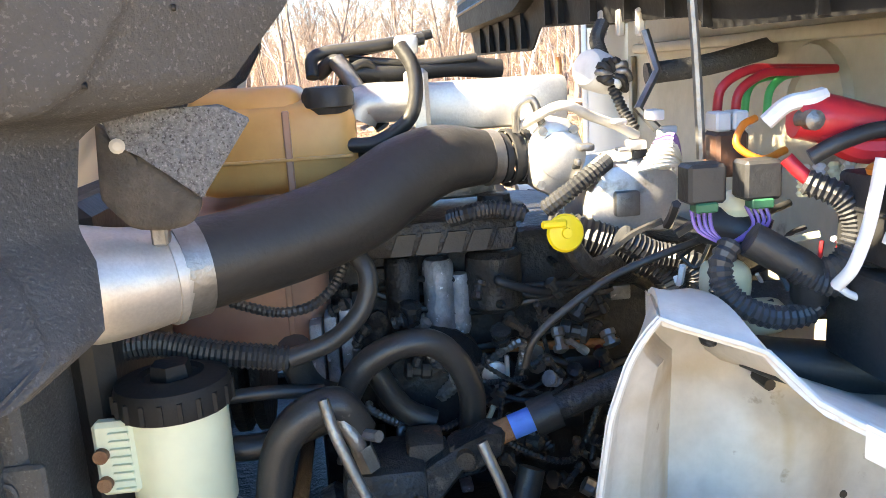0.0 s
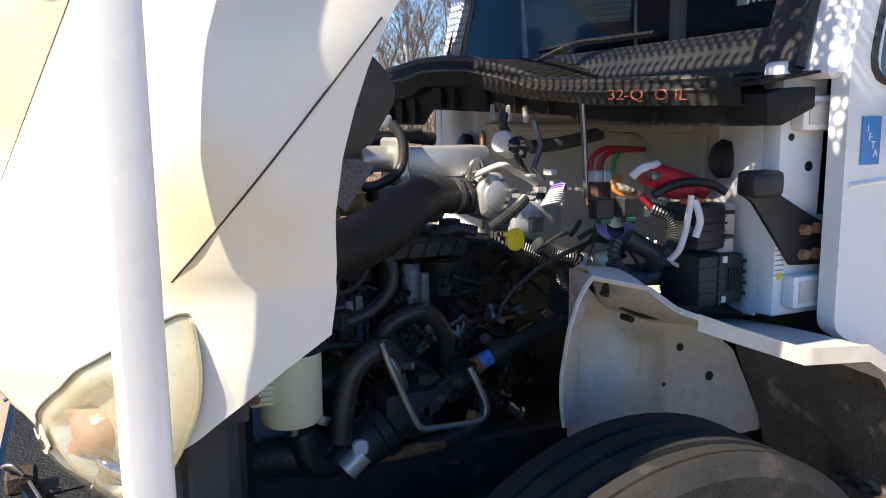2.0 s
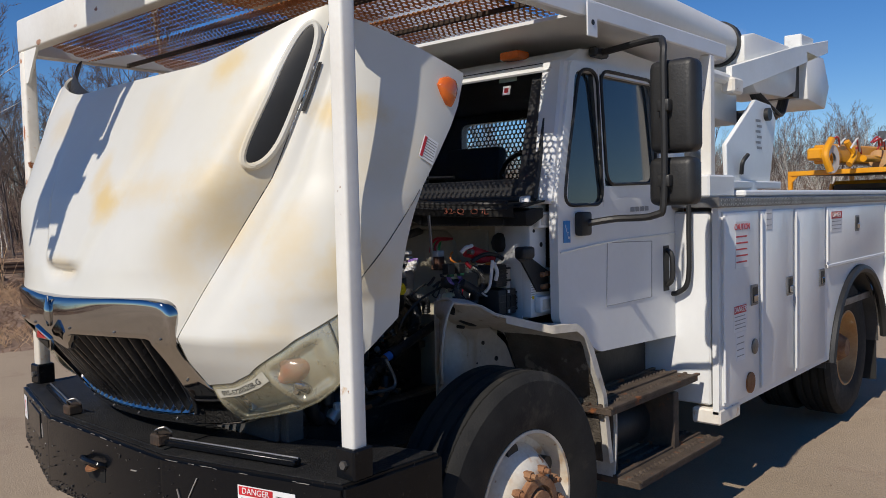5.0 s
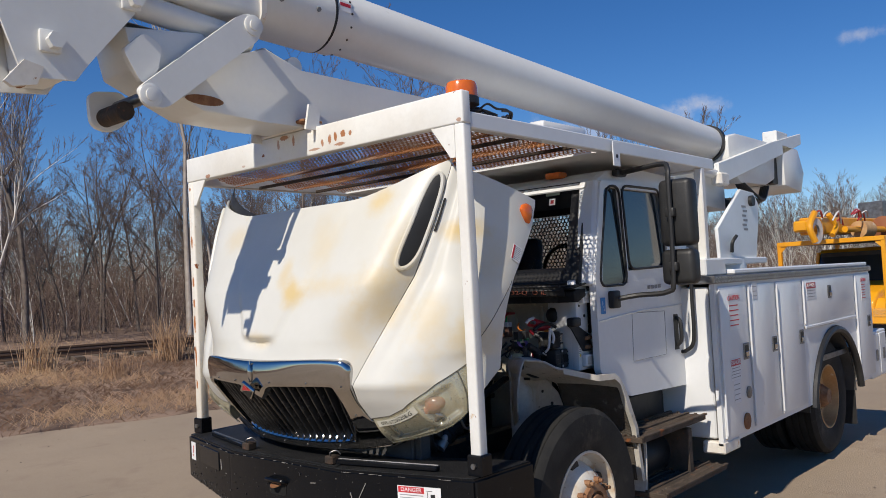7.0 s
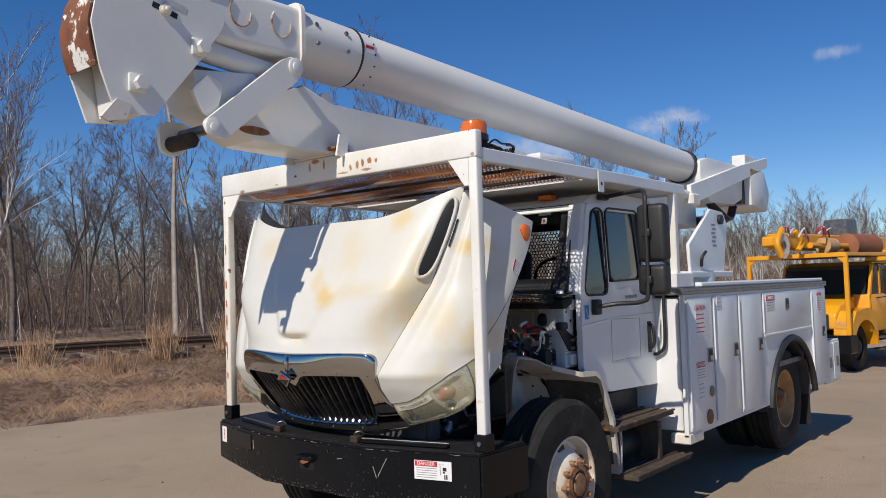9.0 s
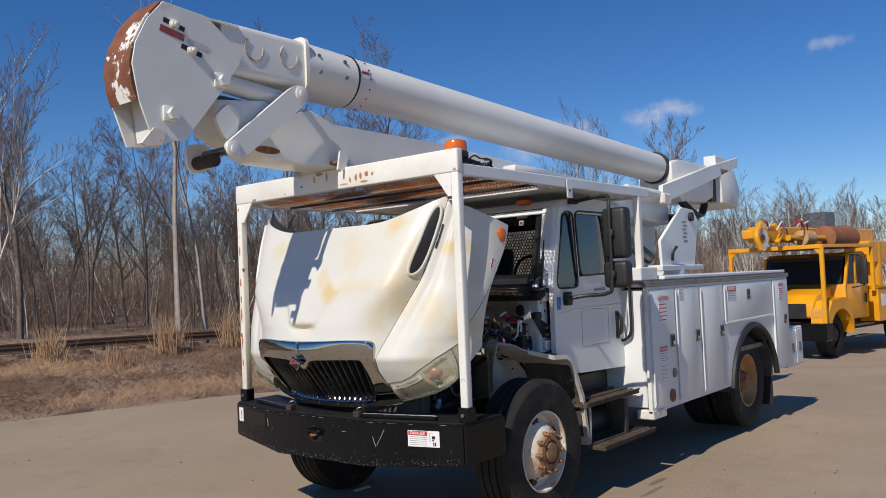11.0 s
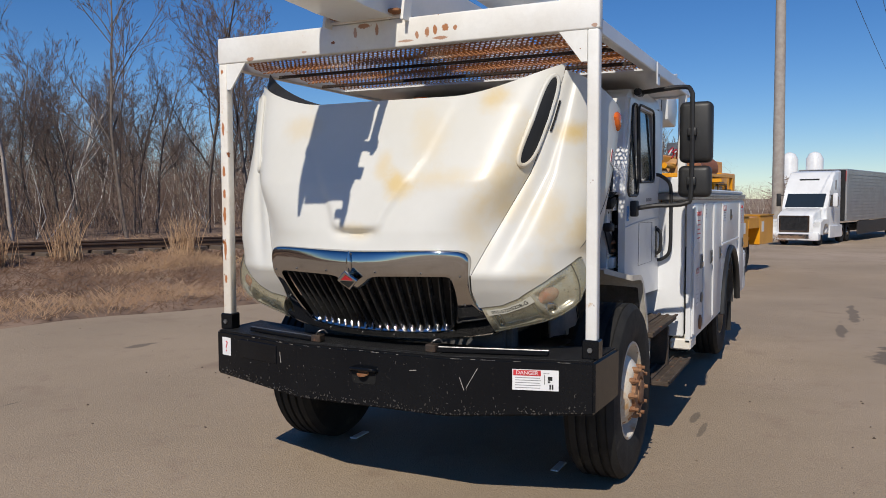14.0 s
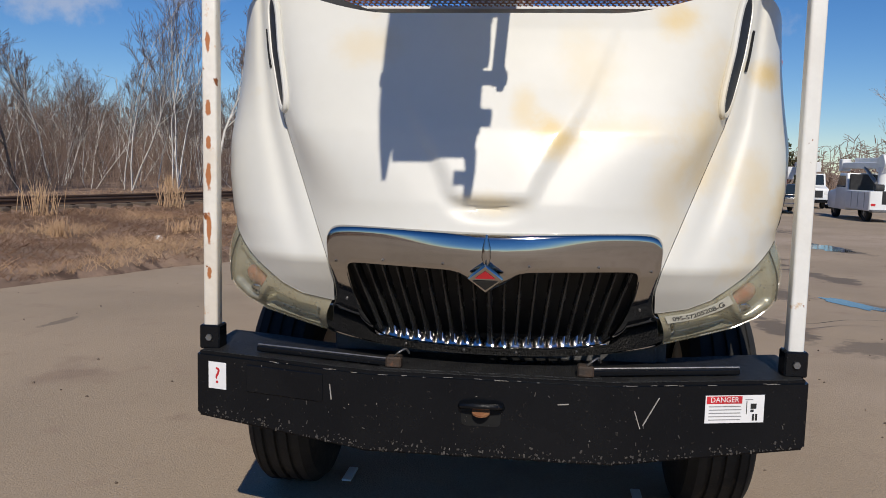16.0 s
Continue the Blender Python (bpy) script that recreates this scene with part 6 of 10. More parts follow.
def engine_bay():
    E = part("engine", B(add_prism, [(0.55, 0.72), (1.42, 0.78), (1.42, 1.22), (1.05, 1.30), (0.60, 1.30), (0.55, 1.15)], "y", -0.16, 0.34, 0.02, 2), M_ENGINE, truck, "grimy black diesel engine")
    rnd = random.Random(11)
    def blk(name, a, b, m=M_ENGINE, bev=0.008, label="", par=None):
        return part(name, B(add_box, a, b, bev, 2), m, par or E, label)
    def hose(name, pts, r, m=M_HOSE, ribs=0.0, label="", par=None, seg=10, sub=6, pitch=0.008):
        return part(name, B(add_tube, pts, r, seg, sub, ribs, pitch), m, par or E, label, 60 if not ribs else 20)
    def band(c, d, r, w, m=M_STEEL, par=None):
        d = Vector(d).normalized()
        return part("hose_clamp", B(add_lathe, Vector(c) - d * w / 2, d, [(r - 0.004, 0), (r, 0.001), (r, w - 0.001), (r - 0.004, w)], 24, False), m, par or E)
    # block furniture, darkly seen
    blk("valve_cover", (0.62, -0.30, 1.295), (0.915, -0.10, 1.355), M_ENGINE, 0.012, "black ribbed valve cover")
    for k in range(5):
        part("cover_tray", B(add_prism, [(0.70 + k * 0.042, 1.30), (0.735 + k * 0.042, 1.30), (0.745 + k * 0.042, 1.335), (0.715 + k * 0.042, 1.335)], "y", -0.305, -0.30), M_BLACK if k < 4 else M_ENGINE, E)
    part("filler_cap", B(add_lathe, (0.885, -0.25, 1.352), (0, 0, 1), [(0.06, 0), (0.05, 0.014), (0.03, 0.018), (0.028, 0.032), (0.02, 0.034)], 20), M_ENGINE, E, "grey oil filler cap")
    for x, r, z0, z1, m in ((0.785, 0.028, 1.115, 1.27, M_OXIDE), (0.822, 0.018, 1.13, 1.24, M_OXIDE), (0.885, 0.05, 1.17, 1.28, M_ENGINE), (0.72, 0.03, 1.10, 1.28, M_ENGINE)):
        part("cooler_tube", B(add_lathe, (x, -0.21, z0), (0, 0, 1), [(r * 0.8, 0), (r, 0.01), (r, z1 - z0 - 0.01), (r * 0.8, z1 - z0)], 18), m, E)
    for k in range(6):
        blk("ribbed_block", (0.70, -0.225, 1.10 + k * 0.028), (0.742, -0.17, 1.12 + k * 0.028), M_ENGINE, 0.004)
    for k in range(3):
        blk("oxidised_bracket", (0.555 + k * 0.026, -0.28, 1.06 - 0.01 * k), (0.577 + k * 0.026, -0.20, 1.19 + 0.01 * k), M_OXIDE, 0.005, "speckled oxidised bracket")
    part("alternator", B(add_lathe, (0.76, -0.24, 1.05), (0, -1, 0), [(0.10, -0.1), (0.105, 0), (0.085, 0.03), (0.03, 0.035)], 24), M_ENGINE, E)
    part("pulley", B(add_lathe, (0.45, -0.05, 1.05), (-1, 0, 0), [(0.13, 0), (0.13, 0.02), (0.11, 0.03), (0.13, 0.04), (0.13, 0.06), (0.04, 0.07)], 28), M_ENGINE, E)
    part("fan_shroud", B(add_box, (0.24, -0.50, 0.70), (0.30, 0.62, 1.45), 0.02), M_BLACK, truck, "black radiator shroud")
    part("radiator_frame", B(add_box, (0.12, -0.66, 0.68), (0.24, 0.66, 1.42), 0.01), M_GREYLINER, truck, "grey radiator frame")
    part("side_plate", B(add_box, (0.14, -0.70, 0.80), (0.215, -0.64, 1.22), 0.006), M_GREYLINER, truck)
    for k in range(60):
        x, z = rnd.uniform(0.60, 1.40), rnd.uniform(0.80, 1.24)
        s = rnd.uniform(0.012, 0.05)
        y = -0.17 - rnd.uniform(0.0, 0.05)
        if rnd.random() < 0.5:
            blk("casting_lug", (x, y, z), (x + s, -0.15, z + s * rnd.uniform(0.5, 1.4)), rnd.choice((M_ENGINE, M_ENGINE, M_OXIDE, M_BLACK)), 0.004)
        else:
            part("bolt_boss", B(add_cyl, (x, y, z), (x, -0.15, z), s * 0.4, seg=8), rnd.choice((M_ENGINE, M_ENGINE, M_STEEL)), E)
    for k in range(9):
        x0, z0 = rnd.uniform(0.62, 1.05), rnd.uniform(0.95, 1.25)
        hose("fuel_line", [(x0, -0.20, z0), (x0 + 0.10, -0.22, z0 + rnd.uniform(-.05, .05)), (x0 + 0.22, -0.21, z0 + rnd.uniform(-.06, .06)), (x0 + 0.36, -0.19, z0 + rnd.uniform(-.05, .05))], 0.006, M_HOSE, seg=6)
    hose("red_rod", [(0.834, -0.20, 1.092), (1.113, -0.20, 1.079)], 0.009, M_RUST, sub=1)
    blk("bellows", (1.00, -0.24, 1.035), (1.07, -0.19, 1.075), M_BLACK, 0.012)
    blk("bellows_clip", (1.068, -0.245, 1.03), (1.082, -0.185, 1.08), M_RED, 0.004)
    # coolant tank
    tk = part("coolant_tank", B(add_box, (0.385, -0.24, 1.405), (0.662, 0.02, 1.560), 0.035, 3), M_COOLANT, truck, "amber coolant tank under the hood")
    part("tank_shoulder", B(add_box, (0.385, -0.225, 1.50), (0.575, 0.02, 1.585), 0.028, 3), M_COOLANT, tk)
    part("lower_tank", B(add_box, (0.315, -0.245, 1.12), (0.590, 0.02, 1.385), 0.04, 3), M_TANKLOW, tk, "pinkish lower part of the tank")
    part("tank_seam", B(add_box, (0.40, -0.249, 1.462), (0.655, -0.238, 1.468), 0.002), M_COOLANT, tk)
    for x, z0, z1 in ((0.549, 1.385, 1.545), (0.525, 1.13, 1.28)):
        part("strap", B(add_box, (x - 0.006, -0.248, z0), (x + 0.006, -0.238, z1), 0.002), M_TANKLOW, tk, "moulded tank strap")
        part("strap_buckle", B(add_box, (x - 0.012, -0.255, z0 - 0.008), (x + 0.012, -0.24, z0 + 0.018), 0.003), M_TANKLOW, tk)
    part("tank_cap", B(add_lathe, (0.619, -0.205, 1.545), (0, 0, 1), [(0.036, -0.01), (0.040, 0.0), (0.044, 0.002), (0.044, 0.022), (0.038, 0.034), (0.02, 0.036)], 24), M_BLACK, tk, "black tank cap")
    # intake hose and elbow
    ih = hose("intake_hose", [(0.425, -0.53, 1.36), (0.50, -0.485, 1.366), (0.586, -0.435, 1.379), (0.664, -0.39, 1.403), (0.729, -0.35, 1.437), (0.79, -0.32, 1.456), (0.865, -0.29, 1.452)], [0.062, 0.063, 0.064, 0.064, 0.062, 0.056, 0.044], M_BLACK, label="large black rubber intake hose", par=truck, seg=28, sub=8)
    band((0.875, -0.287, 1.45), (1, 0.35, 0), 0.046, 0.02, par=ih)
    band((0.425, -0.53, 1.36), (0.86, 0.5, 0.05), 0.067, 0.035, par=ih)
    part("clamp_screw", B(add_box, (0.405, -0.60, 1.405), (0.425, -0.575, 1.43), 0.003), M_STEEL, ih)
    for k in range(5):
        band((0.895 + k * 0.012, -0.28 + k * 0.004, 1.447), (1, 0.3, 0), 0.048 if k % 2 else 0.042, 0.012, M_BLACK, ih)
    el = part("intake_elbow", B(add_tube, [(0.26, -0.60, 1.375), (0.33, -0.585, 1.36), (0.40, -0.55, 1.358), (0.43, -0.528, 1.36)], [0.075, 0.074, 0.064, 0.06], 24, 6), M_ALU, ih, "cast aluminium intake elbow")
    band((0.405, -0.545, 1.358), (0.86, 0.5, 0.05), 0.068, 0.012, M_ALU, ih)
    # throttle body, bright castings
    tb = part("throttle_body", B(add_prism, [(0.935, 1.40), (0.985, 1.375), (1.01, 1.40), (1.025, 1.47), (1.0, 1.51), (0.96, 1.505), (0.935, 1.47)], "y", -0.33, -0.20, 0.012, 2), M_ALU, E, "bright cast throttle body")
    for x, z in ((0.955, 1.49), (1.005, 1.49), (1.0, 1.40), (0.95, 1.405)):
        part("casting_bolt", B(add_cyl, (x, -0.33, z), (x, -0.338, z), 0.008, seg=6), M_STEEL, tb)
    part("boss", B(add_lathe, (0.985, -0.33, 1.45), (0, -1, 0), [(0.04, -0.02), (0.038, 0.01), (0.02, 0.014)], 20), M_ALU, tb)
    eg = part("egr_valve", B(add_prism, [(1.02, 1.325), (1.165, 1.315), (1.172, 1.41), (1.13, 1.44), (1.05, 1.43), (1.02, 1.39)], "y", -0.36, -0.18, 0.015, 2), M_ALU, E, "grey cast egr housing")
    blk("egr_plate", (1.06, -0.375, 1.35), (1.10, -0.355, 1.39), M_STEEL, 0.004, par=eg)
    for k in range(16):
        x, z = rnd.uniform(0.99, 1.16), rnd.uniform(1.40, 1.50)
        blk("wire_connector", (x, rnd.uniform(-0.375, -0.345), z), (x + rnd.uniform(0.008, 0.028), -0.335, z + rnd.uniform(0.006, 0.02)), rnd.choice((M_ALU, M_FENDER, M_WIRE, M_BLACK, M_STEEL)), 0.003, par=eg)
    for k in range(9):
        z = 1.43 + 0.006 * k
        hose("harness_wire", [(1.10 + 0.004 * k, -0.36, z - 0.01), (1.14, -0.385 - 0.003 * k, z), (1.165, -0.37, z - 0.01 - 0.003 * k), (1.18, -0.32, z - 0.03)], 0.0035, rnd.choice((M_WIRE, M_FENDER, M_PURPLE, M_WIRE)), seg=5, sub=4, par=eg)
    hose("harness", [(0.93, -0.30, 1.50), (0.98, -0.36, 1.53), (1.03, -0.34, 1.51), (1.08, -0.32, 1.49), (1.12, -0.30, 1.47)], 0.008, M_FENDER, par=eg)
    hose("harness", [(0.92, -0.30, 1.49), (0.92, -0.31, 1.53), (0.945, -0.31, 1.54), (0.96, -0.31, 1.50)], 0.007, M_STEEL, par=eg)
    # charge pipe and hoses behind
    cp = part("charge_pipe", B(add_box, (0.76, -0.20, 1.49), (1.035, -0.09, 1.575), 0.014, 2), M_ALU, E, "silver aluminium charge air pipe")
    part("pipe_flange", B(add_box, (0.755, -0.215, 1.475), (0.79, -0.08, 1.60), 0.008), M_ALU, cp)
    part("pipe_end", B(add_tube, [(0.665, -0.15, 1.52), (0.68, -0.15, 1.543), (0.72, -0.15, 1.545), (0.77, -0.15, 1.543)], 0.035, 16), M_ALU, cp)
    part("stud", B(add_cyl, (1.025, -0.17, 1.575), (1.025, -0.17, 1.605), 0.005), M_RUST, cp)
    blk("head_casting", (0.70, -0.20, 1.37), (0.90, -0.06, 1.475), M_OXIDE, 0.02)
    for pts, r, m in (([(0.640, -0.22, 1.481), (0.694, -0.225, 1.482), (0.746, -0.23, 1.512), (0.764, -0.23, 1.548), (0.765, -0.22, 1.60), (0.746, -0.20, 1.639)], 0.013, M_HOSE),
                      ([(0.60, -0.06, 1.60), (0.64, -0.08, 1.62), (0.68, -0.1, 1.55), (0.71, -0.12, 1.50)], 0.014, M_HOSE),
                      ([(0.635, -0.09, 1.625), (0.67, -0.11, 1.57), (0.70, -0.12, 1.51)], 0.016, M_STEEL),
                      ([(0.59, -0.08, 1.595), (0.60, -0.06, 1.635), (0.70, -0.05, 1.645), (0.80, -0.02, 1.655)], 0.012, M_HOSE),
                      ([(0.63, -0.15, 1.45), (0.66, -0.16, 1.455), (0.69, -0.16, 1.47), (0.70, -0.14, 1.44)], 0.012, M_HOSE),
                      ([(0.66, -0.05, 1.60), (0.75, -0.04, 1.595), (0.85, -0.02, 1.60), (0.95, 0.0, 1.59)], 0.02, M_BLACK),
                      ([(0.64, 0.0, 1.635), (0.72, 0.0, 1.645), (0.82, 0.02, 1.665)], 0.010, M_BLACK), ([(0.635, -0.05, 1.56), (0.655, -0.07, 1.60), (0.69, -0.06, 1.615), (0.715, -0.05, 1.58), (0.72, -0.06, 1.52)], 0.009, M_HOSE), ([(0.66, -0.04, 1.625), (0.73, -0.05, 1.615), (0.80, -0.04, 1.61), (0.90, -0.03, 1.615)], 0.008, M_HOSE)):
        hose("coolant_hose", pts, r, m)
    blk("bleed_valve", (0.742, -0.11, 1.625), (0.785, -0.07, 1.66), M_ALU, 0.008)
    # fuel/air sensor cluster by the cowl
    sn = part("air_valve", B(add_lathe, (1.075, -0.20, 1.58), (-0.7, -0.5, 0.25), [(0.015, -0.05), (0.034, -0.045), (0.036, 0.0), (0.03, 0.015), (0.02, 0.02)], 20), M_WIRE, E, "white round air valve")
    for k in range(10):
        a = k * 0.63
        hose("valve_wire", [(1.08, -0.21, 1.57), (1.10 + 0.02 * math.cos(a), -0.24, 1.575 + 0.02 * math.sin(a)), (1.125 + 0.012 * math.cos(a * 2), -0.22, 1.56 + 0.02 * math.sin(a * 2))], 0.006, rnd.choice((M_WIRE, M_STEEL, M_BLACK)), seg=6, sub=4, par=sn)
    hose("valve_loom", [(1.105, -0.22, 1.55), (1.12, -0.23, 1.51), (1.135, -0.25, 1.475)], 0.009, M_LOOM, 0.14, par=sn)
    hose("valve_loom", [(1.10, -0.18, 1.60), (1.10, -0.15, 1.63), (1.12, -0.12, 1.66)], 0.012, M_LOOM, 0.14, par=sn)
    part("valve_bracket", B(add_tube, [(1.17, -0.2, 1.64), (1.185, -0.22, 1.57), (1.14, -0.25, 1.51), (1.17, -0.26, 1.475)], 0.008, 6, 1), M_STEEL, sn)
    hose("wiper_linkage", [(1.19, -0.15, 1.565), (1.30, -0.16, 1.575), (1.42, -0.17, 1.60)], 0.02, M_GREYLINER)
    # firewall harness
    fw = cabin
    part("hood_prop", B(add_tube, [(1.128, -0.50, 1.68), (1.137, -0.50, 1.57), (1.144, -0.50, 1.45)], 0.007, 8), M_STEEL, truck, "thin steel rod")
    part("relay_block", B(add_box, (1.154, -0.53, 1.425), (1.20, -0.48, 1.488), 0.005), M_BROWNBLOCK, fw, "brown relay block")
    for x in (1.155, 1.18):
        part("relay_plug", B(add_box, (x, -0.525, 1.488), (x + 0.022, -0.485, 1.515), 0.003), M_WIRE, fw)
    for z0, dx in ((0.0, 0.0), (-0.006, 0.028)):
        hose("red_battery_cable", [(1.188 + dx, -0.45, 1.505), (1.196 + dx, -0.45, 1.545 + z0), (1.24 + dx, -0.44, 1.567 + z0), (1.30 + dx, -0.42, 1.566 + z0), (1.40, -0.40, 1.56)], 0.007, M_RED, par=fw, label="red battery cable")
    for dx in (0.0, 0.035):
        hose("green_cable", [(1.245 + dx, -0.42, 1.50), (1.25 + dx, -0.42, 1.535), (1.28 + dx, -0.40, 1.552), (1.36, -0.36, 1.555)], 0.006, M_GREEN, par=fw)
    hose("orange_cable", [(1.203, -0.62, 1.469), (1.166, -0.63, 1.461), (1.139, -0.62, 1.479), (1.150, -0.61, 1.502), (1.172, -0.60, 1.51)], 0.005, M_ORANGE, par=fw)
    for x, y in ((1.052, -0.66), (1.122, -0.66)):
        c = part("harness_connector", B(add_box, (x, y - 0.02, 1.418), (x + 0.047, y + 0.02, 1.466), 0.004), M_BLACK, fw, "black harness connector")
        part("connector_lock", B(add_box, (x + 0.008, y - 0.022, 1.408), (x + 0.036, y, 1.42), 0.002), mat("dull_green_lock", (0.02, 0.12, 0.06), None, 0.5, scale=20, bump=0.05), c)
        for k in range(4):
            hose("purple_wire", [(x + 0.01 + 0.008 * k, y, 1.41), (x + 0.015 + 0.006 * k, y - 0.01, 1.385), (1.10, y - 0.02, 1.365)], 0.0025, M_PURPLE, seg=5, sub=4, par=c)
    rc = part("red_boot", B(add_tube, [(1.185, -0.67, 1.515), (1.22, -0.675, 1.51), (1.265, -0.68, 1.50), (1.31, -0.69, 1.487), (1.345, -0.70, 1.47)], [0.026, 0.03, 0.026, 0.024, 0.02], 12, 6), M_RED, fw, "red rubber terminal boots")
    part("red_boot_tail", B(add_tube, [(1.215, -0.68, 1.50), (1.25, -0.69, 1.475), (1.30, -0.70, 1.472)], 0.018, 10), M_RED, rc)
    part("terminal_wrap", B(add_tube, [(1.15, -0.67, 1.51), (1.17, -0.68, 1.53), (1.195, -0.685, 1.535), (1.215, -0.68, 1.538)], 0.010, 8), M_WIRE, rc)
    part("terminal_stud", B(add_lathe, (1.19, -0.70, 1.512), (0, -1, 0), [(0.012, -0.02), (0.012, 0.008), (0.008, 0.01), (0.004, 0.012)], 12), M_STEEL, rc)
    hose("black_cable", [(1.19, -0.70, 1.468), (1.22, -0.71, 1.485), (1.27, -0.715, 1.497), (1.34, -0.72, 1.49), (1.37, -0.74, 1.47)], 0.01, M_HOSE, par=fw)
    hose("red_cable", [(1.171, -0.68, 1.467), (1.19, -0.69, 1.445), (1.208, -0.70, 1.433)], 0.009, M_RED, par=fw)
    hose("loom", [(1.185, -0.70, 1.441), (1.22, -0.72, 1.421), (1.232, -0.73, 1.386), (1.216, -0.73, 1.347), (1.185, -0.72, 1.333)], 0.015, M_LOOM, 0.10, par=fw, label="black corrugated wiring loom")
    hose("loom", [(1.10, -0.69, 1.372), (1.082, -0.70, 1.345), (1.09, -0.71, 1.312), (1.13, -0.72, 1.286), (1.18, -0.72, 1.284), (1.201, -0.71, 1.307), (1.20, -0.70, 1.33)], 0.014, M_LOOM, 0.10, par=fw, label="black corrugated wiring loom")
    hose("loom", [(1.16, -0.72, 1.345), (1.19, -0.73, 1.325), (1.231, -0.735, 1.324), (1.258, -0.735, 1.349), (1.275, -0.73, 1.385)], 0.015, M_LOOM, 0.10, par=fw)
    hose("loom", [(1.118, -0.70, 1.377), (1.153, -0.71, 1.355), (1.18, -0.72, 1.335), (1.19, -0.71, 1.30)], 0.022, M_BLACK, par=fw)
    hose("loom", [(1.09, -0.68, 1.32), (1.088, -0.68, 1.28), (1.08, -0.67, 1.24)], 0.011, M_LOOM, 0.10, par=fw)
    hose("loom", [(1.10, -0.60, 1.38), (1.14, -0.62, 1.372), (1.17, -0.64, 1.36)], 0.026, M_BLACK, par=fw)
    hose("white_wire", [(1.212, -0.80, 1.476), (1.207, -0.80, 1.441), (1.199, -0.80, 1.399), (1.185, -0.80, 1.36), (1.18, -0.78, 1.335)], 0.0075, M_WIRE, par=fw, label="white wrapped cable")
    hose("white_wire", [(1.222, -0.80, 1.464), (1.2255, -0.815, 1.423), (1.219, -0.81, 1.385)], 0.0085, M_WIRE, par=fw)
    hose("white_wire", [(1.195, -0.75, 1.33), (1.21, -0.76, 1.316), (1.24, -0.765, 1.308), (1.262, -0.76, 1.318)], 0.0045, M_WIRE, par=fw)
    hose("throttle_cable", [(1.25, -0.55, 1.387), (1.137, -0.56, 1.353), (1.007, -0.55, 1.308), (0.925, -0.55, 1.259), (0.884, -0.55, 1.222), (0.872, -0.54, 1.18)], 0.0055, M_HOSE, par=fw)
    for k in range(4):
        hose("spring_terminal", [(1.205 + 0.02 * k, -0.66, 1.415), (1.205 + 0.02 * k, -0.66, 1.455)], 0.007, M_WIRE if k % 2 else M_IVORY, 0.18, par=fw)
    for x0, x1, z0, z1, m in ((1.10, 1.16, 1.27, 1.33, M_IVORY), (1.15, 1.21, 1.225, 1.275, M_IVORY), (1.12, 1.17, 1.38, 1.42, M_IVORY)):
        part("washer_neck", B(add_box, (x0, -0.64, z0), (x1, -0.58, z1), 0.02, 3), m, fw)
    for k in range(26):
        x, z = rnd.uniform(1.06, 1.34), rnd.uniform(1.22, 1.42)
        p = at(x, rnd.uniform(-0.62, -0.5), z)
        q = p + at(rnd.uniform(-0.1, 0.12), rnd.uniform(-0.05, 0.05), rnd.uniform(-0.06, 0.03))
        hose("stray_wire", [p, p.lerp(q, 0.5) + at(0, 0, rnd.uniform(-0.03, 0.02)), q], rnd.uniform(0.002, 0.007), rnd.choice((M_HOSE, M_HOSE, M_HOSE, M_WIRE, M_RED, M_LOOM, M_IVORY)), seg=5, sub=4, par=fw)
    fb = part("fuse_box", B(add_box, (1.225, -0.81, 1.352), (1.305, -0.70, 1.452), 0.006, 2), M_BLACK, truck, "black fuse box by the firewall")
    part("orange_grommet", B(add_lathe, (1.25, -0.76, 1.452), (0, 0, 1), [(0.024, 0), (0.026, 0.006), (0.02, 0.012)], 18), M_ORANGE, fb)
    for z in (1.368, 1.392, 1.424, 1.436):
        part("box_ridge", B(add_box, (1.226, -0.8125, z), (1.303, -0.8085, z + 0.003)), M_BLACK, fb)
    part("box_seam", B(add_box, (1.222, -0.8135, 1.408), (1.309, -0.70, 1.413), 0.002), M_BLACK, fb)
    for z in (1.375, 1.43):
        part("box_clip", B(add_box, (1.30, -0.815, z), (1.325, -0.80, z + 0.008)), M_BLACK, fb)
    part("mount_panel", B(add_box, (1.30, -0.80, 1.24), (1.345, -0.72, 1.45), 0.006), M_FENDER, truck, "white ribbed mounting panel")
    bx = part("battery_module", B(add_box, (1.215, -0.83, 1.228), (1.345, -0.70, 1.342), 0.008, 2), M_BLACK, truck, "black ribbed control module")
    for k in range(4):
        part("module_rib", B(add_box, (1.345, -0.83, 1.245 + k * 0.025), (1.352, -0.72, 1.252 + k * 0.025)), M_BLACK, bx)
    for k in range(6):
        part("module_fin", B(add_box, (1.298 + k * 0.007, -0.836, 1.262), (1.301 + k * 0.007, -0.829, 1.312)), M_BLACK, bx)
    for z in (1.256, 1.284, 1.314):
        part("module_ridge", B(add_box, (1.216, -0.8335, z), (1.343, -0.829, z + 0.0035)), M_BLACK, bx)
    part("module_flange", B(add_box, (1.268, -0.834, 1.230), (1.273, -0.829, 1.340)), M_BLACK, bx)
    for z in (1.235, 1.325):
        part("module_tag", B(add_box, (1.28, -0.833, z), (1.292, -0.829, z + 0.014)), M_WIRE, bx)
    hose("steering_hose", [(1.10, -0.58, 1.265), (1.25, -0.60, 1.262), (1.40, -0.62, 1.26)], 0.028, M_GREYLINER)
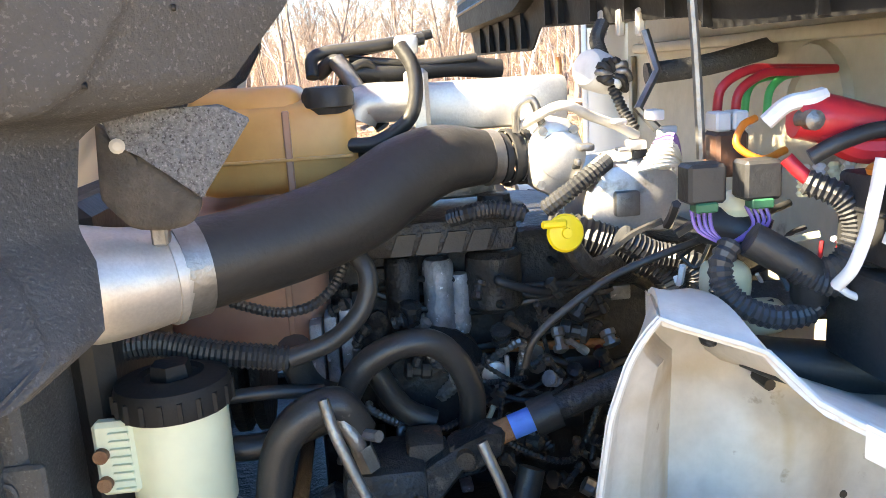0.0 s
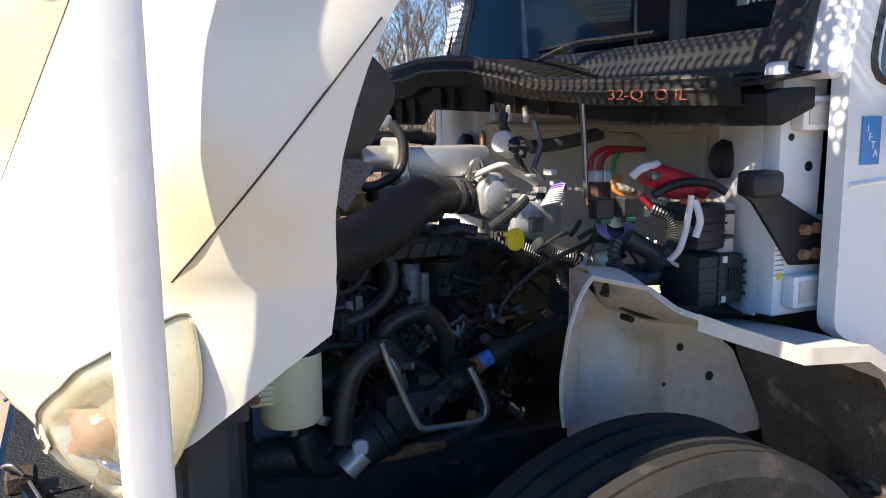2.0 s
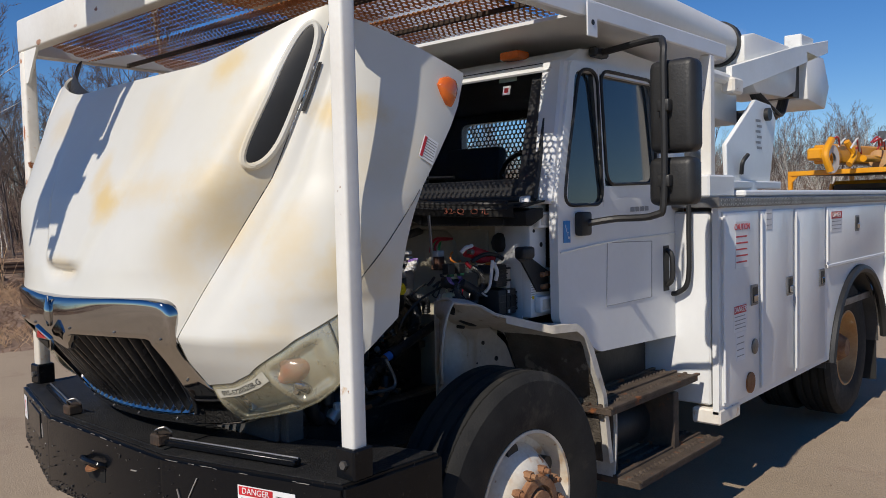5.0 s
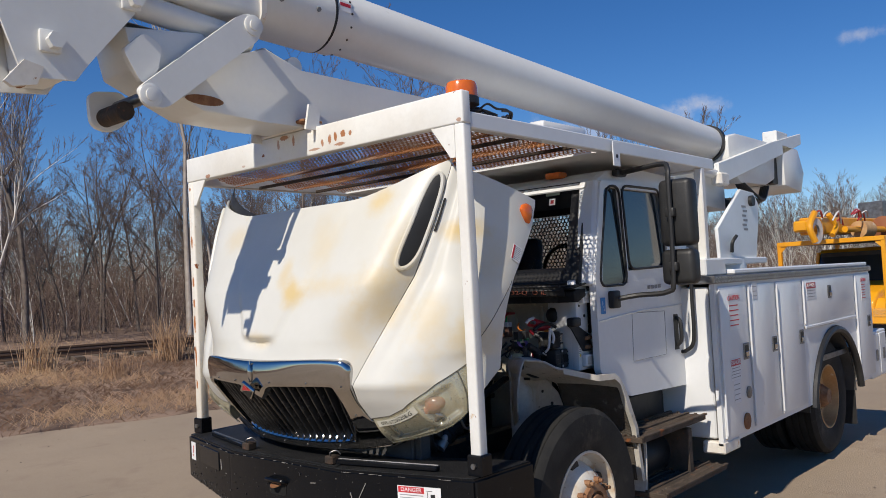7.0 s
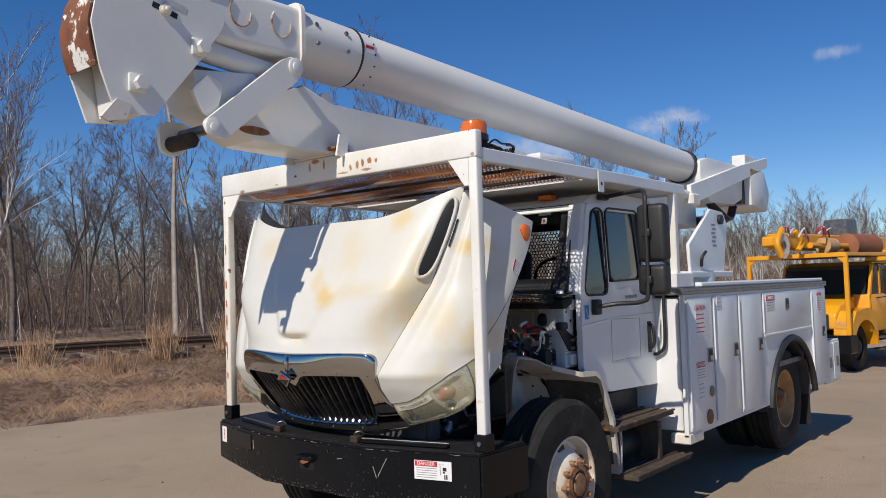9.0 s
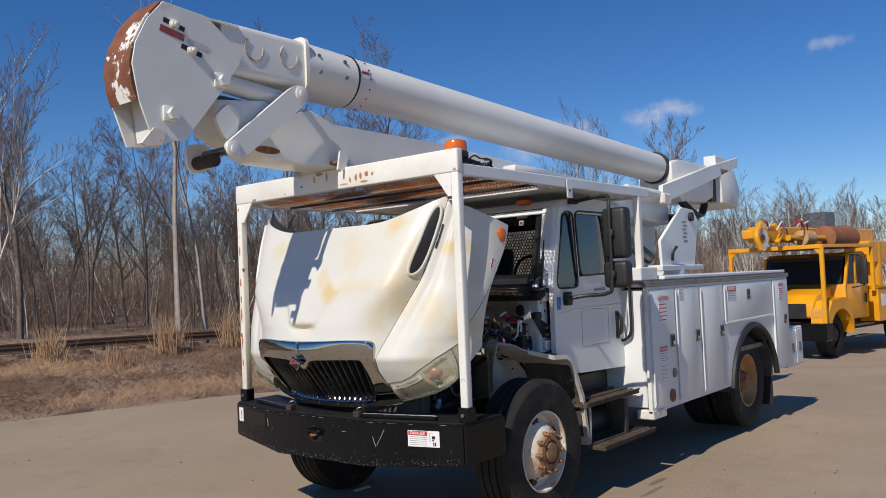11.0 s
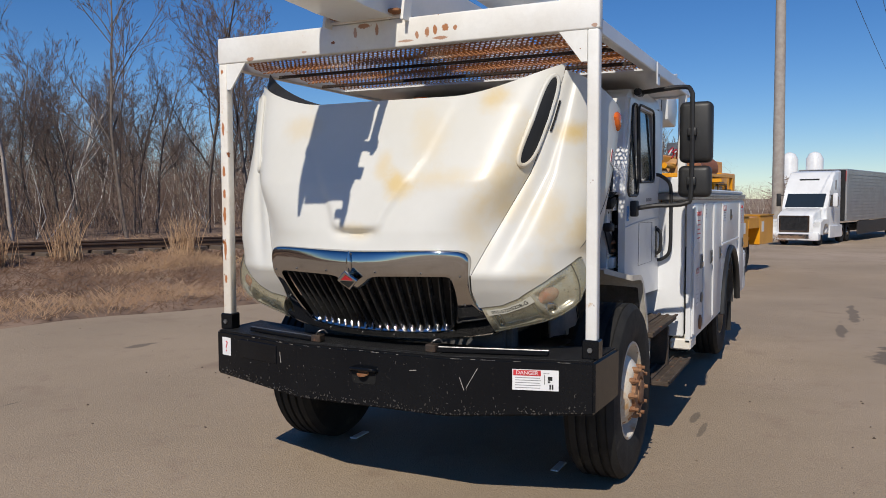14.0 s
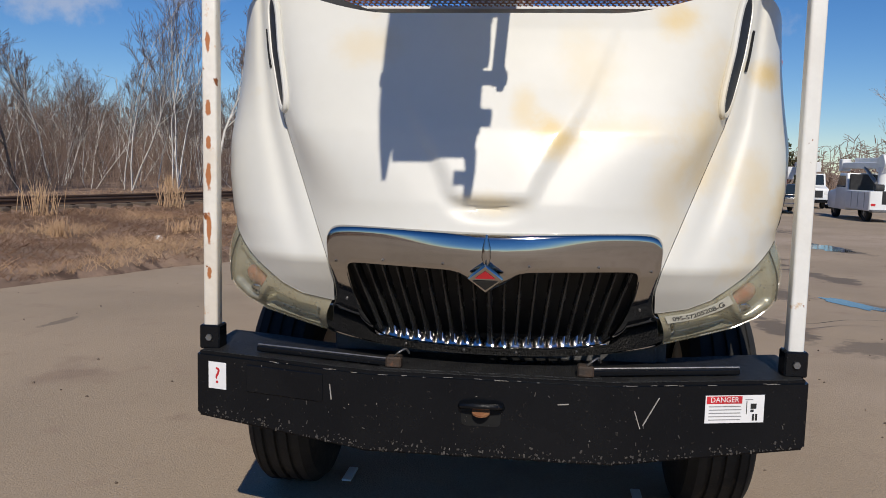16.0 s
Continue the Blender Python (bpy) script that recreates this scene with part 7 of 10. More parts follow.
    # dipstick, heater hoses
    ds = part("dipstick", B(add_lathe, (0.948, -0.49, 1.357), (0.1, -1, 0.15), [(0.006, -0.01), (0.026, -0.006), (0.028, 0.0), (0.025, 0.004), (0.008, 0.006), (0.007, 0.01)], 24), M_YELLOW, truck, "yellow dipstick handle")
    part("dipstick_tab", B(add_box, (0.912, -0.498, 1.366), (0.95, -0.492, 1.378), 0.003), M_YELLOW, ds)
    part("dipstick_tube", B(add_tube, [(0.952, -0.47, 1.35), (0.975, -0.46, 1.31), (1.0, -0.44, 1.288), (1.04, -0.40, 1.283), (1.10, -0.32, 1.24)], 0.016, 10), M_ENGINE, ds)
    hose("heater_hose", [(0.96, -0.33, 1.33), (1.014, -0.35, 1.322), (1.07, -0.36, 1.298), (1.137, -0.37, 1.263), (1.165, -0.36, 1.21), (1.17, -0.34, 1.13)], 0.03, M_LOOM, 0.06)
    hose("heater_hose", [(1.05, -0.42, 1.33), (1.10, -0.42, 1.30), (1.16, -0.43, 1.28), (1.18, -0.42, 1.22)], 0.02, M_LOOM, 0.08)
    hose("engine_loom", [(0.95, -0.36, 1.37), (0.985, -0.38, 1.40), (1.02, -0.38, 1.425), (1.05, -0.36, 1.44)], 0.014, M_LOOM, 0.1)
    hose("engine_loom", [(0.80, -0.32, 1.36), (0.83, -0.34, 1.37), (0.87, -0.33, 1.372), (0.92, -0.33, 1.36)], 0.014, M_LOOM, 0.1)
    # lower hoses
    hose("radiator_loom", [(0.248, -0.42, 1.217), (0.341, -0.42, 1.225), (0.430, -0.43, 1.206), (0.535, -0.43, 1.186)], 0.019, M_LOOM, 0.08, "black corrugated loom across the bay")
    hose("radiator_loom", [(0.535, -0.43, 1.186), (0.602, -0.42, 1.206), (0.649, -0.41, 1.247), (0.662, -0.40, 1.299), (0.640, -0.38, 1.337)], 0.015)
    hose("thin_loom", [(0.446, -0.36, 1.263), (0.514, -0.36, 1.240), (0.568, -0.36, 1.245), (0.606, -0.35, 1.270), (0.628, -0.33, 1.305)], 0.008, M_LOOM, 0.12)
    hose("pump_hose", [(0.49, -0.50, 0.93), (0.50, -0.50, 1.003), (0.517, -0.50, 1.076), (0.555, -0.50, 1.122), (0.605, -0.49, 1.13), (0.632, -0.48, 1.08)], 0.027)
    hose("pump_hose", [(0.605, -0.40, 1.09), (0.649, -0.40, 1.156), (0.723, -0.40, 1.184), (0.776, -0.39, 1.161), (0.812, -0.38, 1.090), (0.813, -0.36, 1.00)], 0.022)
    hose("pump_hose", [(0.66, -0.36, 1.13), (0.70, -0.36, 1.06), (0.75, -0.36, 1.03)], 0.02)
    hose("return_hose", [(0.40, -0.44, 1.06), (0.48, -0.44, 1.055), (0.56, -0.43, 1.075), (0.62, -0.42, 1.09)], 0.02)
    hose("return_hose", [(0.42, -0.42, 1.13), (0.50, -0.41, 1.128), (0.58, -0.40, 1.118)], 0.011)
    hose("lower_hose", [(0.54, -0.40, 1.20), (0.545, -0.38, 1.14), (0.57, -0.36, 1.10), (0.61, -0.36, 1.085)], 0.024)
    hose("lower_pipe", [(0.30, -0.44, 0.90), (0.37, -0.45, 0.90), (0.44, -0.46, 0.90)], 0.045, M_ENGINE)
    hose("lower_pipe", [(0.40, -0.50, 0.97), (0.42, -0.50, 0.90), (0.47, -0.48, 0.87), (0.52, -0.46, 0.90)], 0.03)
    hose("lower_pipe", [(0.56, -0.46, 0.86), (0.70, -0.46, 0.86), (0.82, -0.45, 0.87), (0.86, -0.44, 0.92)], 0.017, M_RUST)
    hose("lower_pipe", [(0.70, -0.45, 0.862), (0.80, -0.45, 0.865), (0.87, -0.44, 0.89), (0.90, -0.42, 0.96)], 0.022)
    ac = hose("steel_line", [(0.586, -0.52, 1.153), (0.604, -0.535, 1.09), (0.652, -0.55, 0.972), (0.672, -0.552, 0.948), (0.70, -0.552, 0.944), (0.805, -0.55, 0.940), (0.835, -0.545, 0.952), (0.836, -0.54, 0.985), (0.807, -0.52, 1.064)], 0.0085, M_STEEL, label="bare steel hydraulic line", par=truck, seg=8)
    hose("steel_line", [(0.60, -0.50, 1.125), (0.625, -0.505, 1.08), (0.634, -0.50, 1.05)], 0.012, M_STEEL, par=ac)
    part("line_nut", B(add_cyl, (0.632, -0.50, 1.068), (0.644, -0.498, 1.03), 0.017, seg=6), M_STEEL, ac)
    part("line_fitting", B(add_cyl, (0.64, -0.50, 1.085), (0.66, -0.525, 1.091), 0.009, seg=8), M_STEEL, ac)
    pump = part("steering_pump", B(add_lathe, (0.56, -0.46, 0.90), (0.85, 0.05, 0.42), [(0.03, -0.05), (0.055, -0.04), (0.058, 0.03), (0.066, 0.035), (0.066, 0.06), (0.05, 0.07), (0.05, 0.14), (0.03, 0.15)], 20), M_ENGINE, E, "black steering gear housing")
    part("pump_tape", B(add_box, (0.515, -0.525, 0.895), (0.55, -0.50, 0.93), 0.006), M_WIRE, pump)
    part("pump_cap", B(add_cyl, (0.50, -0.50, 0.86), (0.54, -0.50, 0.895), 0.03), M_ALU, pump)
    blk("gear_box", (0.60, -0.50, 0.90), (0.73, -0.36, 1.02), M_ENGINE, 0.02)
    blk("gear_box", (0.70, -0.46, 0.97), (0.76, -0.38, 1.04), M_DARKRUST, 0.012)
    # small fittings low in the bay
    for k in range(70):
        x, z = rnd.uniform(0.56, 1.12), rnd.uniform(0.86, 1.24)
        y = -0.24 - rnd.uniform(0.0, 0.10) * (1.2 - (z - 0.86))
        r0, l = rnd.uniform(0.006, 0.017), rnd.uniform(0.02, 0.06)
        d = Vector((rnd.uniform(-1, 1), rnd.uniform(-0.6, 0.2), rnd.uniform(-1, 1))).normalized()
        b = B(add_lathe, (x, y, z), d, [(r0 * 0.6, 0), (r0, 0.002), (r0, l * 0.35), (r0 * 0.7, l * 0.4), (r0 * 0.7, l * 0.7), (r0 * 1.15, l * 0.72), (r0 * 1.15, l * 0.9), (r0 * 0.5, l)], 9)
        part("pipe_fitting", b, rnd.choice((M_ENGINE, M_ENGINE, M_OXIDE, M_STEEL, M_BLACK, M_DARKRUST)), E)
    for k in range(16):
        x0, z0 = rnd.uniform(0.60, 1.0), rnd.uniform(0.90, 1.24)
        y0 = -0.25 - rnd.uniform(0, 0.08)
        hose("small_loom", [(x0, y0, z0), (x0 + rnd.uniform(-.05, .08), y0 - 0.02, z0 - rnd.uniform(0.0, .07)), (x0 + rnd.uniform(0.0, .14), y0, z0 - rnd.uniform(-0.03, .1)), (x0 + rnd.uniform(0.05, .2), y0 + 0.05, z0 + rnd.uniform(-.08, .06))], rnd.uniform(0.004, 0.009), rnd.choice((M_LOOM, M_HOSE, M_LOOM, M_STEEL)), rnd.choice((0.0, 0.14)), seg=7, sub=5, pitch=0.008)
    part("green_plug", B(add_lathe, (0.885, -0.255, 1.19), (0.2, -1, 0.1), [(0.007, 0), (0.008, 0.006), (0.006, 0.02), (0.003, 0.024)], 12), M_ENGINE, E)
    # steering shaft
    sh = part("steering_shaft", B(add_cyl, (0.90, -0.46, 1.066), (1.20, -0.46, 1.165), 0.021), M_ENGINE, truck, "black steering shaft with universal joint")
    part("shaft_sleeve", B(add_cyl, (0.895, -0.46, 1.063), (0.935, -0.46, 1.077), 0.03), M_BLACK, sh)
    part("blue_mark", B(add_cyl, (0.862, -0.46, 1.053), (0.897, -0.46, 1.065), 0.020), M_BLUE, sh, "blue paint mark")
    part("spline", B(add_cyl, (0.84, -0.46, 1.045), (0.864, -0.46, 1.054), 0.019), M_RUST, sh)
    part("yoke", B(add_prism, [(0.76, 1.0), (0.80, 0.995), (0.845, 1.02), (0.85, 1.06), (0.82, 1.065), (0.79, 1.04), (0.765, 1.045)], "y", -0.485, -0.435, 0.006), M_ENGINE, sh)
    part("yoke", B(add_prism, [(0.70, 0.955), (0.74, 0.95), (0.79, 1.01), (0.78, 1.04), (0.74, 1.02), (0.70, 0.99)], "y", -0.49, -0.43, 0.006), M_ENGINE, sh)
    part("cross", B(add_cyl, (0.785, -0.50, 1.025), (0.785, -0.42, 1.025), 0.014), M_DARKRUST, sh)
    part("clamp_bolt", B(add_cyl, (0.71, -0.50, 0.965), (0.71, -0.42, 0.965), 0.014, seg=6), M_DARKRUST, sh)
    cv = part("control_valve", B(add_box, (0.853, -0.27, 1.00), (0.885, -0.23, 1.09), 0.006), M_STEEL, E, "grey control valve with lever")
    part("valve_body", B(add_lathe, (0.868, -0.27, 1.07), (0, -1, 0), [(0.022, -0.02), (0.024, 0.015), (0.012, 0.02)], 16), M_ALU, cv)
    part("lever", B(add_box, (0.885, -0.29, 1.05), (0.893, -0.28, 1.105), 0.002), M_ALU, cv)
    hose("zip_tie", [(0.835, -0.30, 0.985), (0.85, -0.30, 1.00), (0.86, -0.30, 1.02)], 0.005, M_IVORY)
    # power steering reservoir
    rs = part("fluid_reservoir", B(add_lathe, (0.38, -0.50, 1.0), (0, 0, 1), [(0.03, -0.008), (0.062, 0.0), (0.07, 0.012), (0.071, 0.15), (0.071, 0.165)], 36), M_IVORY, truck, "ivory fluid reservoir with black screw cap")
    cp2 = part("reservoir_cap", B(add_lathe, (0.38, -0.50, 1.16), (0, 0, 1), [(0.078, 0), (0.080, 0.004), (0.080, 0.03), (0.076, 0.04), (0.045, 0.048), (0.04, 0.042), (0.02, 0.042)], 40), M_COWL, rs, "black screw cap", 30)
    part("cap_hex", B(add_cyl, (0.38, -0.50, 1.20), (0.38, -0.50, 1.222), 0.03, 0.027, 6), M_COWL, cp2)
    b = B()
    for k in range(20):
        a = 2 * math.pi * k / 20
        add_box(b, (0.38 + 0.080 * math.cos(a) - 0.003, -0.50 + 0.080 * math.sin(a) - 0.003, 1.163), (0.38 + 0.080 * math.cos(a) + 0.003, -0.50 + 0.080 * math.sin(a) + 0.003, 1.19))
    tagged(part("cap_knurling", b, M_COWL, cp2), kind="stuff")
    tab = part("mount_tab", B(add_box, (0.281, -0.560, 1.060), (0.335, -0.535, 1.165), 0.006), M_IVORY, rs, "ivory ribbed mounting tab")
    for k in range(8):
        part("tab_rib", B(add_box, (0.304, -0.566, 1.068 + k * 0.0115), (0.330, -0.558, 1.072 + k * 0.0115)), M_IVORY, tab)
    for z in (1.081, 1.122):
        part("tab_bolt", B(add_cyl, (0.292, -0.559, z), (0.292, -0.570, z), 0.010, seg=14), M_HUB, tab)
    pl = part("mount_plate", B(add_box, (0.165, -0.668, 1.075), (0.262, -0.656, 1.165), 0.004), M_GREYLINER, truck, "dirty grey bracket plate with a pressed slot")
    part("pressed_slot", B(add_tube, [(0.20, -0.669, 1.10), (0.222, -0.669, 1.10), (0.226, -0.669, 1.12), (0.222, -0.669, 1.142), (0.20, -0.669, 1.142), (0.197, -0.669, 1.12), (0.20, -0.669, 1.10)], 0.004, 6, 3), M_GREYLINER, pl)
    part("outlet", B(add_cyl, (0.385, -0.50, 0.955), (0.385, -0.50, 1.0), 0.013), M_STEEL, rs)
    part("outlet_clamp", B(add_lathe, (0.44, -0.51, 0.985), (0.5, 0, 0.8), [(0.016, 0), (0.019, 0.003), (0.019, 0.02), (0.016, 0.023)], 14), M_STEEL, rs)
    # hood liner seen from behind
    for side in (-1, 1):
        def liner(s, t):
            z = lerp(1.33, 2.15, t)
            xo = table(FENDER_REAR, z) - 0.02
            yo = table(FENDER_OUT, z) - 0.025
            xi = table(((1.30, 0.31), (1.36, 0.395), (1.42, 0.378), (1.45, 0.356), (1.545, 0.358), (1.562, 0.38), (1.576, 0.48), (1.60, 0.525), (1.68, 0.583), (1.71, 0.587), (1.74, 0.57), (1.82, 0.50), (2.0, 0.42), (2.15, 0.40)), z) - (0.16 if side > 0 else 0.0)
            yi = table(((1.30, 0.97), (1.36, 0.80), (1.45, 0.70), (1.56, 0.66), (1.69, 0.60), (1.82, 0.60), (2.15, 0.60)), z)
            bow = 0.10 * math.sin(math.pi * s) * ease((z - 1.33) / 0.2)
            wave = 0.014 * noise.noise(Vector((s * 4.5, z * 6.0, side))) - 0.024 * math.exp(-((s - 0.64) / 0.04) ** 2) + 0.010 * math.exp(-((s - 0.73) / 0.018) ** 2) - 0.012 * math.exp(-((s - 0.30) / 0.04) ** 2) - 0.010 * ease((0.55 - s) / 0.1) * (math.exp(-((z - 1.565) / 0.010) ** 2) + math.exp(-((z - 1.70) / 0.010) ** 2))
            return at(lerp(xo, xi, s) - bow + 0.012 * math.sin(9 * s) + wave, side * lerp(yo, yi, s), z)
        ln = part("hood_liner", B(add_sheet, liner, 70, 100, 0.006, (-1, 0, 0)), M_GREYLINER, hood, "grey plastic inner hood liner", 60)
        felt = [(0.372, 1.571), (0.481, 1.571), (0.51, 1.572), (0.543, 1.553), (0.477, 1.463), (0.415, 1.521), (0.386, 1.530)]
        cup = [(0.364, 1.564), (0.385, 1.529), (0.414, 1.520), (0.476, 1.462), (0.461, 1.432), (0.428, 1.426), (0.389, 1.431), (0.357, 1.469)]
        part("duct_cup", B(add_prism, cup, "y", side * 0.622, side * 0.590, 0.010, 2), M_CUP, ln, "dark folded end of the felt duct cover", 60)
        part("felt_pad", B(add_prism, felt, "y", side * 0.629, side * 0.618, 0.003), M_FELT, ln, "speckled grey felt pad")
        part("liner_pin", B(add_lathe, (0.390, side * 0.629, 1.532), (0.3, side, 0), [(0.009, -0.004), (0.009, 0.003), (0.005, 0.006)], 12), M_FENDER, ln)
        for s, t in ((0.55, 0.28), (0.75, 0.33), (0.5, 0.45), (0.82, 0.42), (0.3, 0.6)):
            p = liner(s, t)
            part("liner_clip", B(add_cyl, p, p + at(0.004, 0, 0), 0.0035, seg=12), M_BLACK, ln)
engine_bay()

# ---- utility body details ----
def body_details():
    Y = -1.255
    def panel(x0, x1, z0, z1, name="compartment_door"):
        d = part(name, B(add_box, (x0, Y - 0.014, z0), (x1, Y + 0.002, z1), 0.006, 2), M_WHITE, body, "white compartment door")
        part("edge_strip", B(add_box, (x0 - 0.012, Y - 0.024, z0 + 0.02), (x0 + 0.006, Y - 0.012, z1 - 0.02), 0.004), M_WHITE, d)
        return d
    def latch(x, z, par):
        l = part("latch", B(add_box, (x - 0.05, Y - 0.022, z - 0.06), (x + 0.05, Y - 0.013, z + 0.06), 0.004), M_STEEL, par, "steel paddle latch")
        part("latch_pocket", B(add_box, (x - 0.035, Y - 0.0235, z - 0.045), (x + 0.035, Y - 0.0215, z + 0.045)), M_INK_BLACK, l)
        part("paddle", B(add_box, (x - 0.025, Y - 0.03, z - 0.04), (x + 0.03, Y - 0.023, z + 0.0), 0.003), M_CHROME, l)
    for x0, x1 in ((2.62, 3.125), (3.165, 3.72), (3.765, 4.37)):
        d = panel(x0, x1, 0.60, 1.655)
        latch(x1 - 0.08, 1.17, d)
    d = panel(4.415, 5.98, 1.245, 1.655)
    latch(5.15, 1.52, d)
    part("lower_strip", B(add_box, (4.41, Y - 0.022, 1.225), (5.98, Y - 0.012, 1.25), 0.004), M_WHITE, body)
    d = panel(6.03, 6.60, 0.60, 1.655)
    latch(6.45, 1.16, d)
    for k in range(2):
        part("tail_door", B(add_box, (6.66 + 0.29 * k, -1.242, 0.55), (6.92 + 0.29 * k, -1.228, 0.99), 0.005), M_WHITE, body)
        part("tail_latch", B(add_box, (6.76 + 0.29 * k, -1.25, 0.70), (6.84 + 0.29 * k, -1.24, 0.82), 0.004), M_STEEL, body)
    # arch flare
    pts = [(5.28 + 0.76 * math.cos(a), -1.262, 0.40 + 0.76 * math.sin(a)) for a in [math.radians(170 - 160 * i / 16) for i in range(17)]]
    part("arch_flare", B(add_tube, pts, 0.035, 8, 2), M_BLACK, body, "black rubber arch flare")
    part("arch_inner", B(add_sheet, lambda s, t: at(5.28 + 0.74 * math.cos(radians(175 - 170 * s)), lerp(-1.22, -0.65, t), 0.42 + 0.74 * math.sin(radians(175 - 170 * s))), 20, 3, 0.006), M_GREYLINER, body)
    part("mud_flap", B(add_box, (6.02, -1.2, 0.14), (6.04, -0.7, 0.62), 0.004), M_BLACK, body, "black rubber mud flap")
    part("mud_flap", B(add_box, (6.02, 0.7, 0.14), (6.04, 1.2, 0.62), 0.004), M_BLACK, body, "black rubber mud flap")
    part("fuel_cap", B(add_lathe, (2.98, Y - 0.012, 0.67), (0, -1, 0), [(0.06, 0), (0.06, 0.012), (0.045, 0.016)], 20), M_RUST, body, "dark round fuel filler")
    part("corner_plate", B(add_box, (2.58, -1.262, 0.50), (2.86, -1.10, 0.585), 0.01), M_CAGE_RUST, body, "rusty lower corner plate")
    side = lambda x, z: facing((x, Y - 0.0145, z), (1, 0, 0), (0, 0, 1))
    sticker("caution_sticker", side(2.87, 1.47), 0.19, 0.26, body, "white caution sticker with red print", None, 5, 0.2, M_INK_RED, "CAUTION")
    sticker("danger_sticker", side(2.84, 1.06), 0.18, 0.15, body, "white danger sticker with red print", M_INK_RED, 4, 0.3, None, "DANGER")
    sticker("warning_sticker", side(2.84, 0.90), 0.12, 0.16, body, "small white warning sticker", None, 4, 0.2, M_INK_GREY)
    sticker("danger_sticker", side(4.63, 1.55), 0.26, 0.15, body, "white danger sticker with red print", M_INK_RED, 3, 0.35, None, "DANGER")
    sticker("danger_sticker", side(6.32, 1.50), 0.16, 0.24, body, "white caution sticker with red print", None, 6, 0.2, M_INK_RED, "CAUTION")
    sticker("plate_sticker", side(3.29, 1.60), 0.10, 0.12, body, "grey data plate", None, 3, 0.2, M_INK_GREY)
    part("side_reflector", B(add_lathe, (3.05, Y - 0.014, 0.87), (0, -1, 0), [(0.045, 0), (0.045, 0.008), (0.03, 0.012)], 18), M_STEEL, body)
    part("top_box", B(add_box, (2.60, -1.2, 1.737), (2.95, -0.95, 1.86), 0.01), M_WHITE, body, "white box on the utility body")
    part("lid", B(add_box, (2.98, -1.25, 1.737), (6.6, -0.74, 1.775), 0.01), M_WHITE, body, "long white compartment lid")
    b = B()
    for i in range(160):
        x = 2.58 + i * 0.0255
        for j in range(2):
            m = facing((x, -1.276, 1.695 + 0.025 * j), (1, 0, 0.8 if (i + j) % 2 else -0.8), (0, 0, 1))
            plate(b, m, -0.009, -0.0025, 0.009, 0.0025, 0.0, 0.002)
    tagged(part("tread_pattern", b, M_ALU, body), kind="stuff")
    part("hand_rail", B(add_tube, [(6.70, -1.15, 1.0), (6.70, -1.15, 1.45), (6.68, -1.15, 1.68), (6.60, -1.15, 1.72)], 0.016, 8), M_WHITE, body)
    # hoses on the front of the body
    part("amber_reflector", B(add_box, (2.735, -0.996, 1.66), (2.75, -0.99, 1.72)), M_AMBER, body)
    # turret
    tu = part("turret", B(add_cyl, (5.75, 0.1, 0.93), (5.75, 0.1, 1.90), 0.42, 0.36, 28), M_WHITE, truck, "white boom turret with side plates")
    for y in (-0.20, 0.40):
        part("turret_plate", B(add_prism, [(5.25, 1.88), (5.22, 2.20), (5.90, 2.64), (6.28, 2.62), (6.42, 2.48), (6.25, 1.88)], "y", y - 0.02, y + 0.02, 0.006), M_WHITE, tu)
        part("plate_foot", B(add_box, (5.15, y - 0.06, 1.82), (6.45, y + 0.06, 1.89), 0.01), M_WHITE, tu)
    part("turret_pin", B(add_cyl, (6.15, -0.26, 2.52), (6.15, 0.46, 2.52), 0.06, seg=18), M_BLACK, tu)
    part("lift_cylinder", B(add_cyl, (5.55, 0.1, 2.0), (4.2, 0.1, 2.48), 0.08), M_STEEL, tu)
    b = B()
    for k in range(6):
        plate(b, facing((5.95 + 0.03 * (k % 2), -0.2215, 2.45 - 0.05 * k), (1, 0, 0), (0, 0, 1)), -0.06, -0.012, 0.06, 0.012)
    part("plate_print", b, M_INK_GREY, tu)
    part("control_handle", B(add_tube, [(5.5, -0.24, 1.95), (5.48, -0.26, 2.05), (5.55, -0.28, 2.12)], 0.02, 6), M_BLACK, tu)
    for k in range(5):
        y = 0.02 * k
        part("elbow_hose", B(add_tube, [(6.3, -0.1 + y, 2.75), (6.6, -0.15 + y, 2.60 - 0.03 * k), (6.9, -0.12 + y, 2.58), (7.1, -0.1 + y, 2.75)], 0.016, 6, 5), M_HOSE, truck, "looped black hydraulic hose")
body_details()

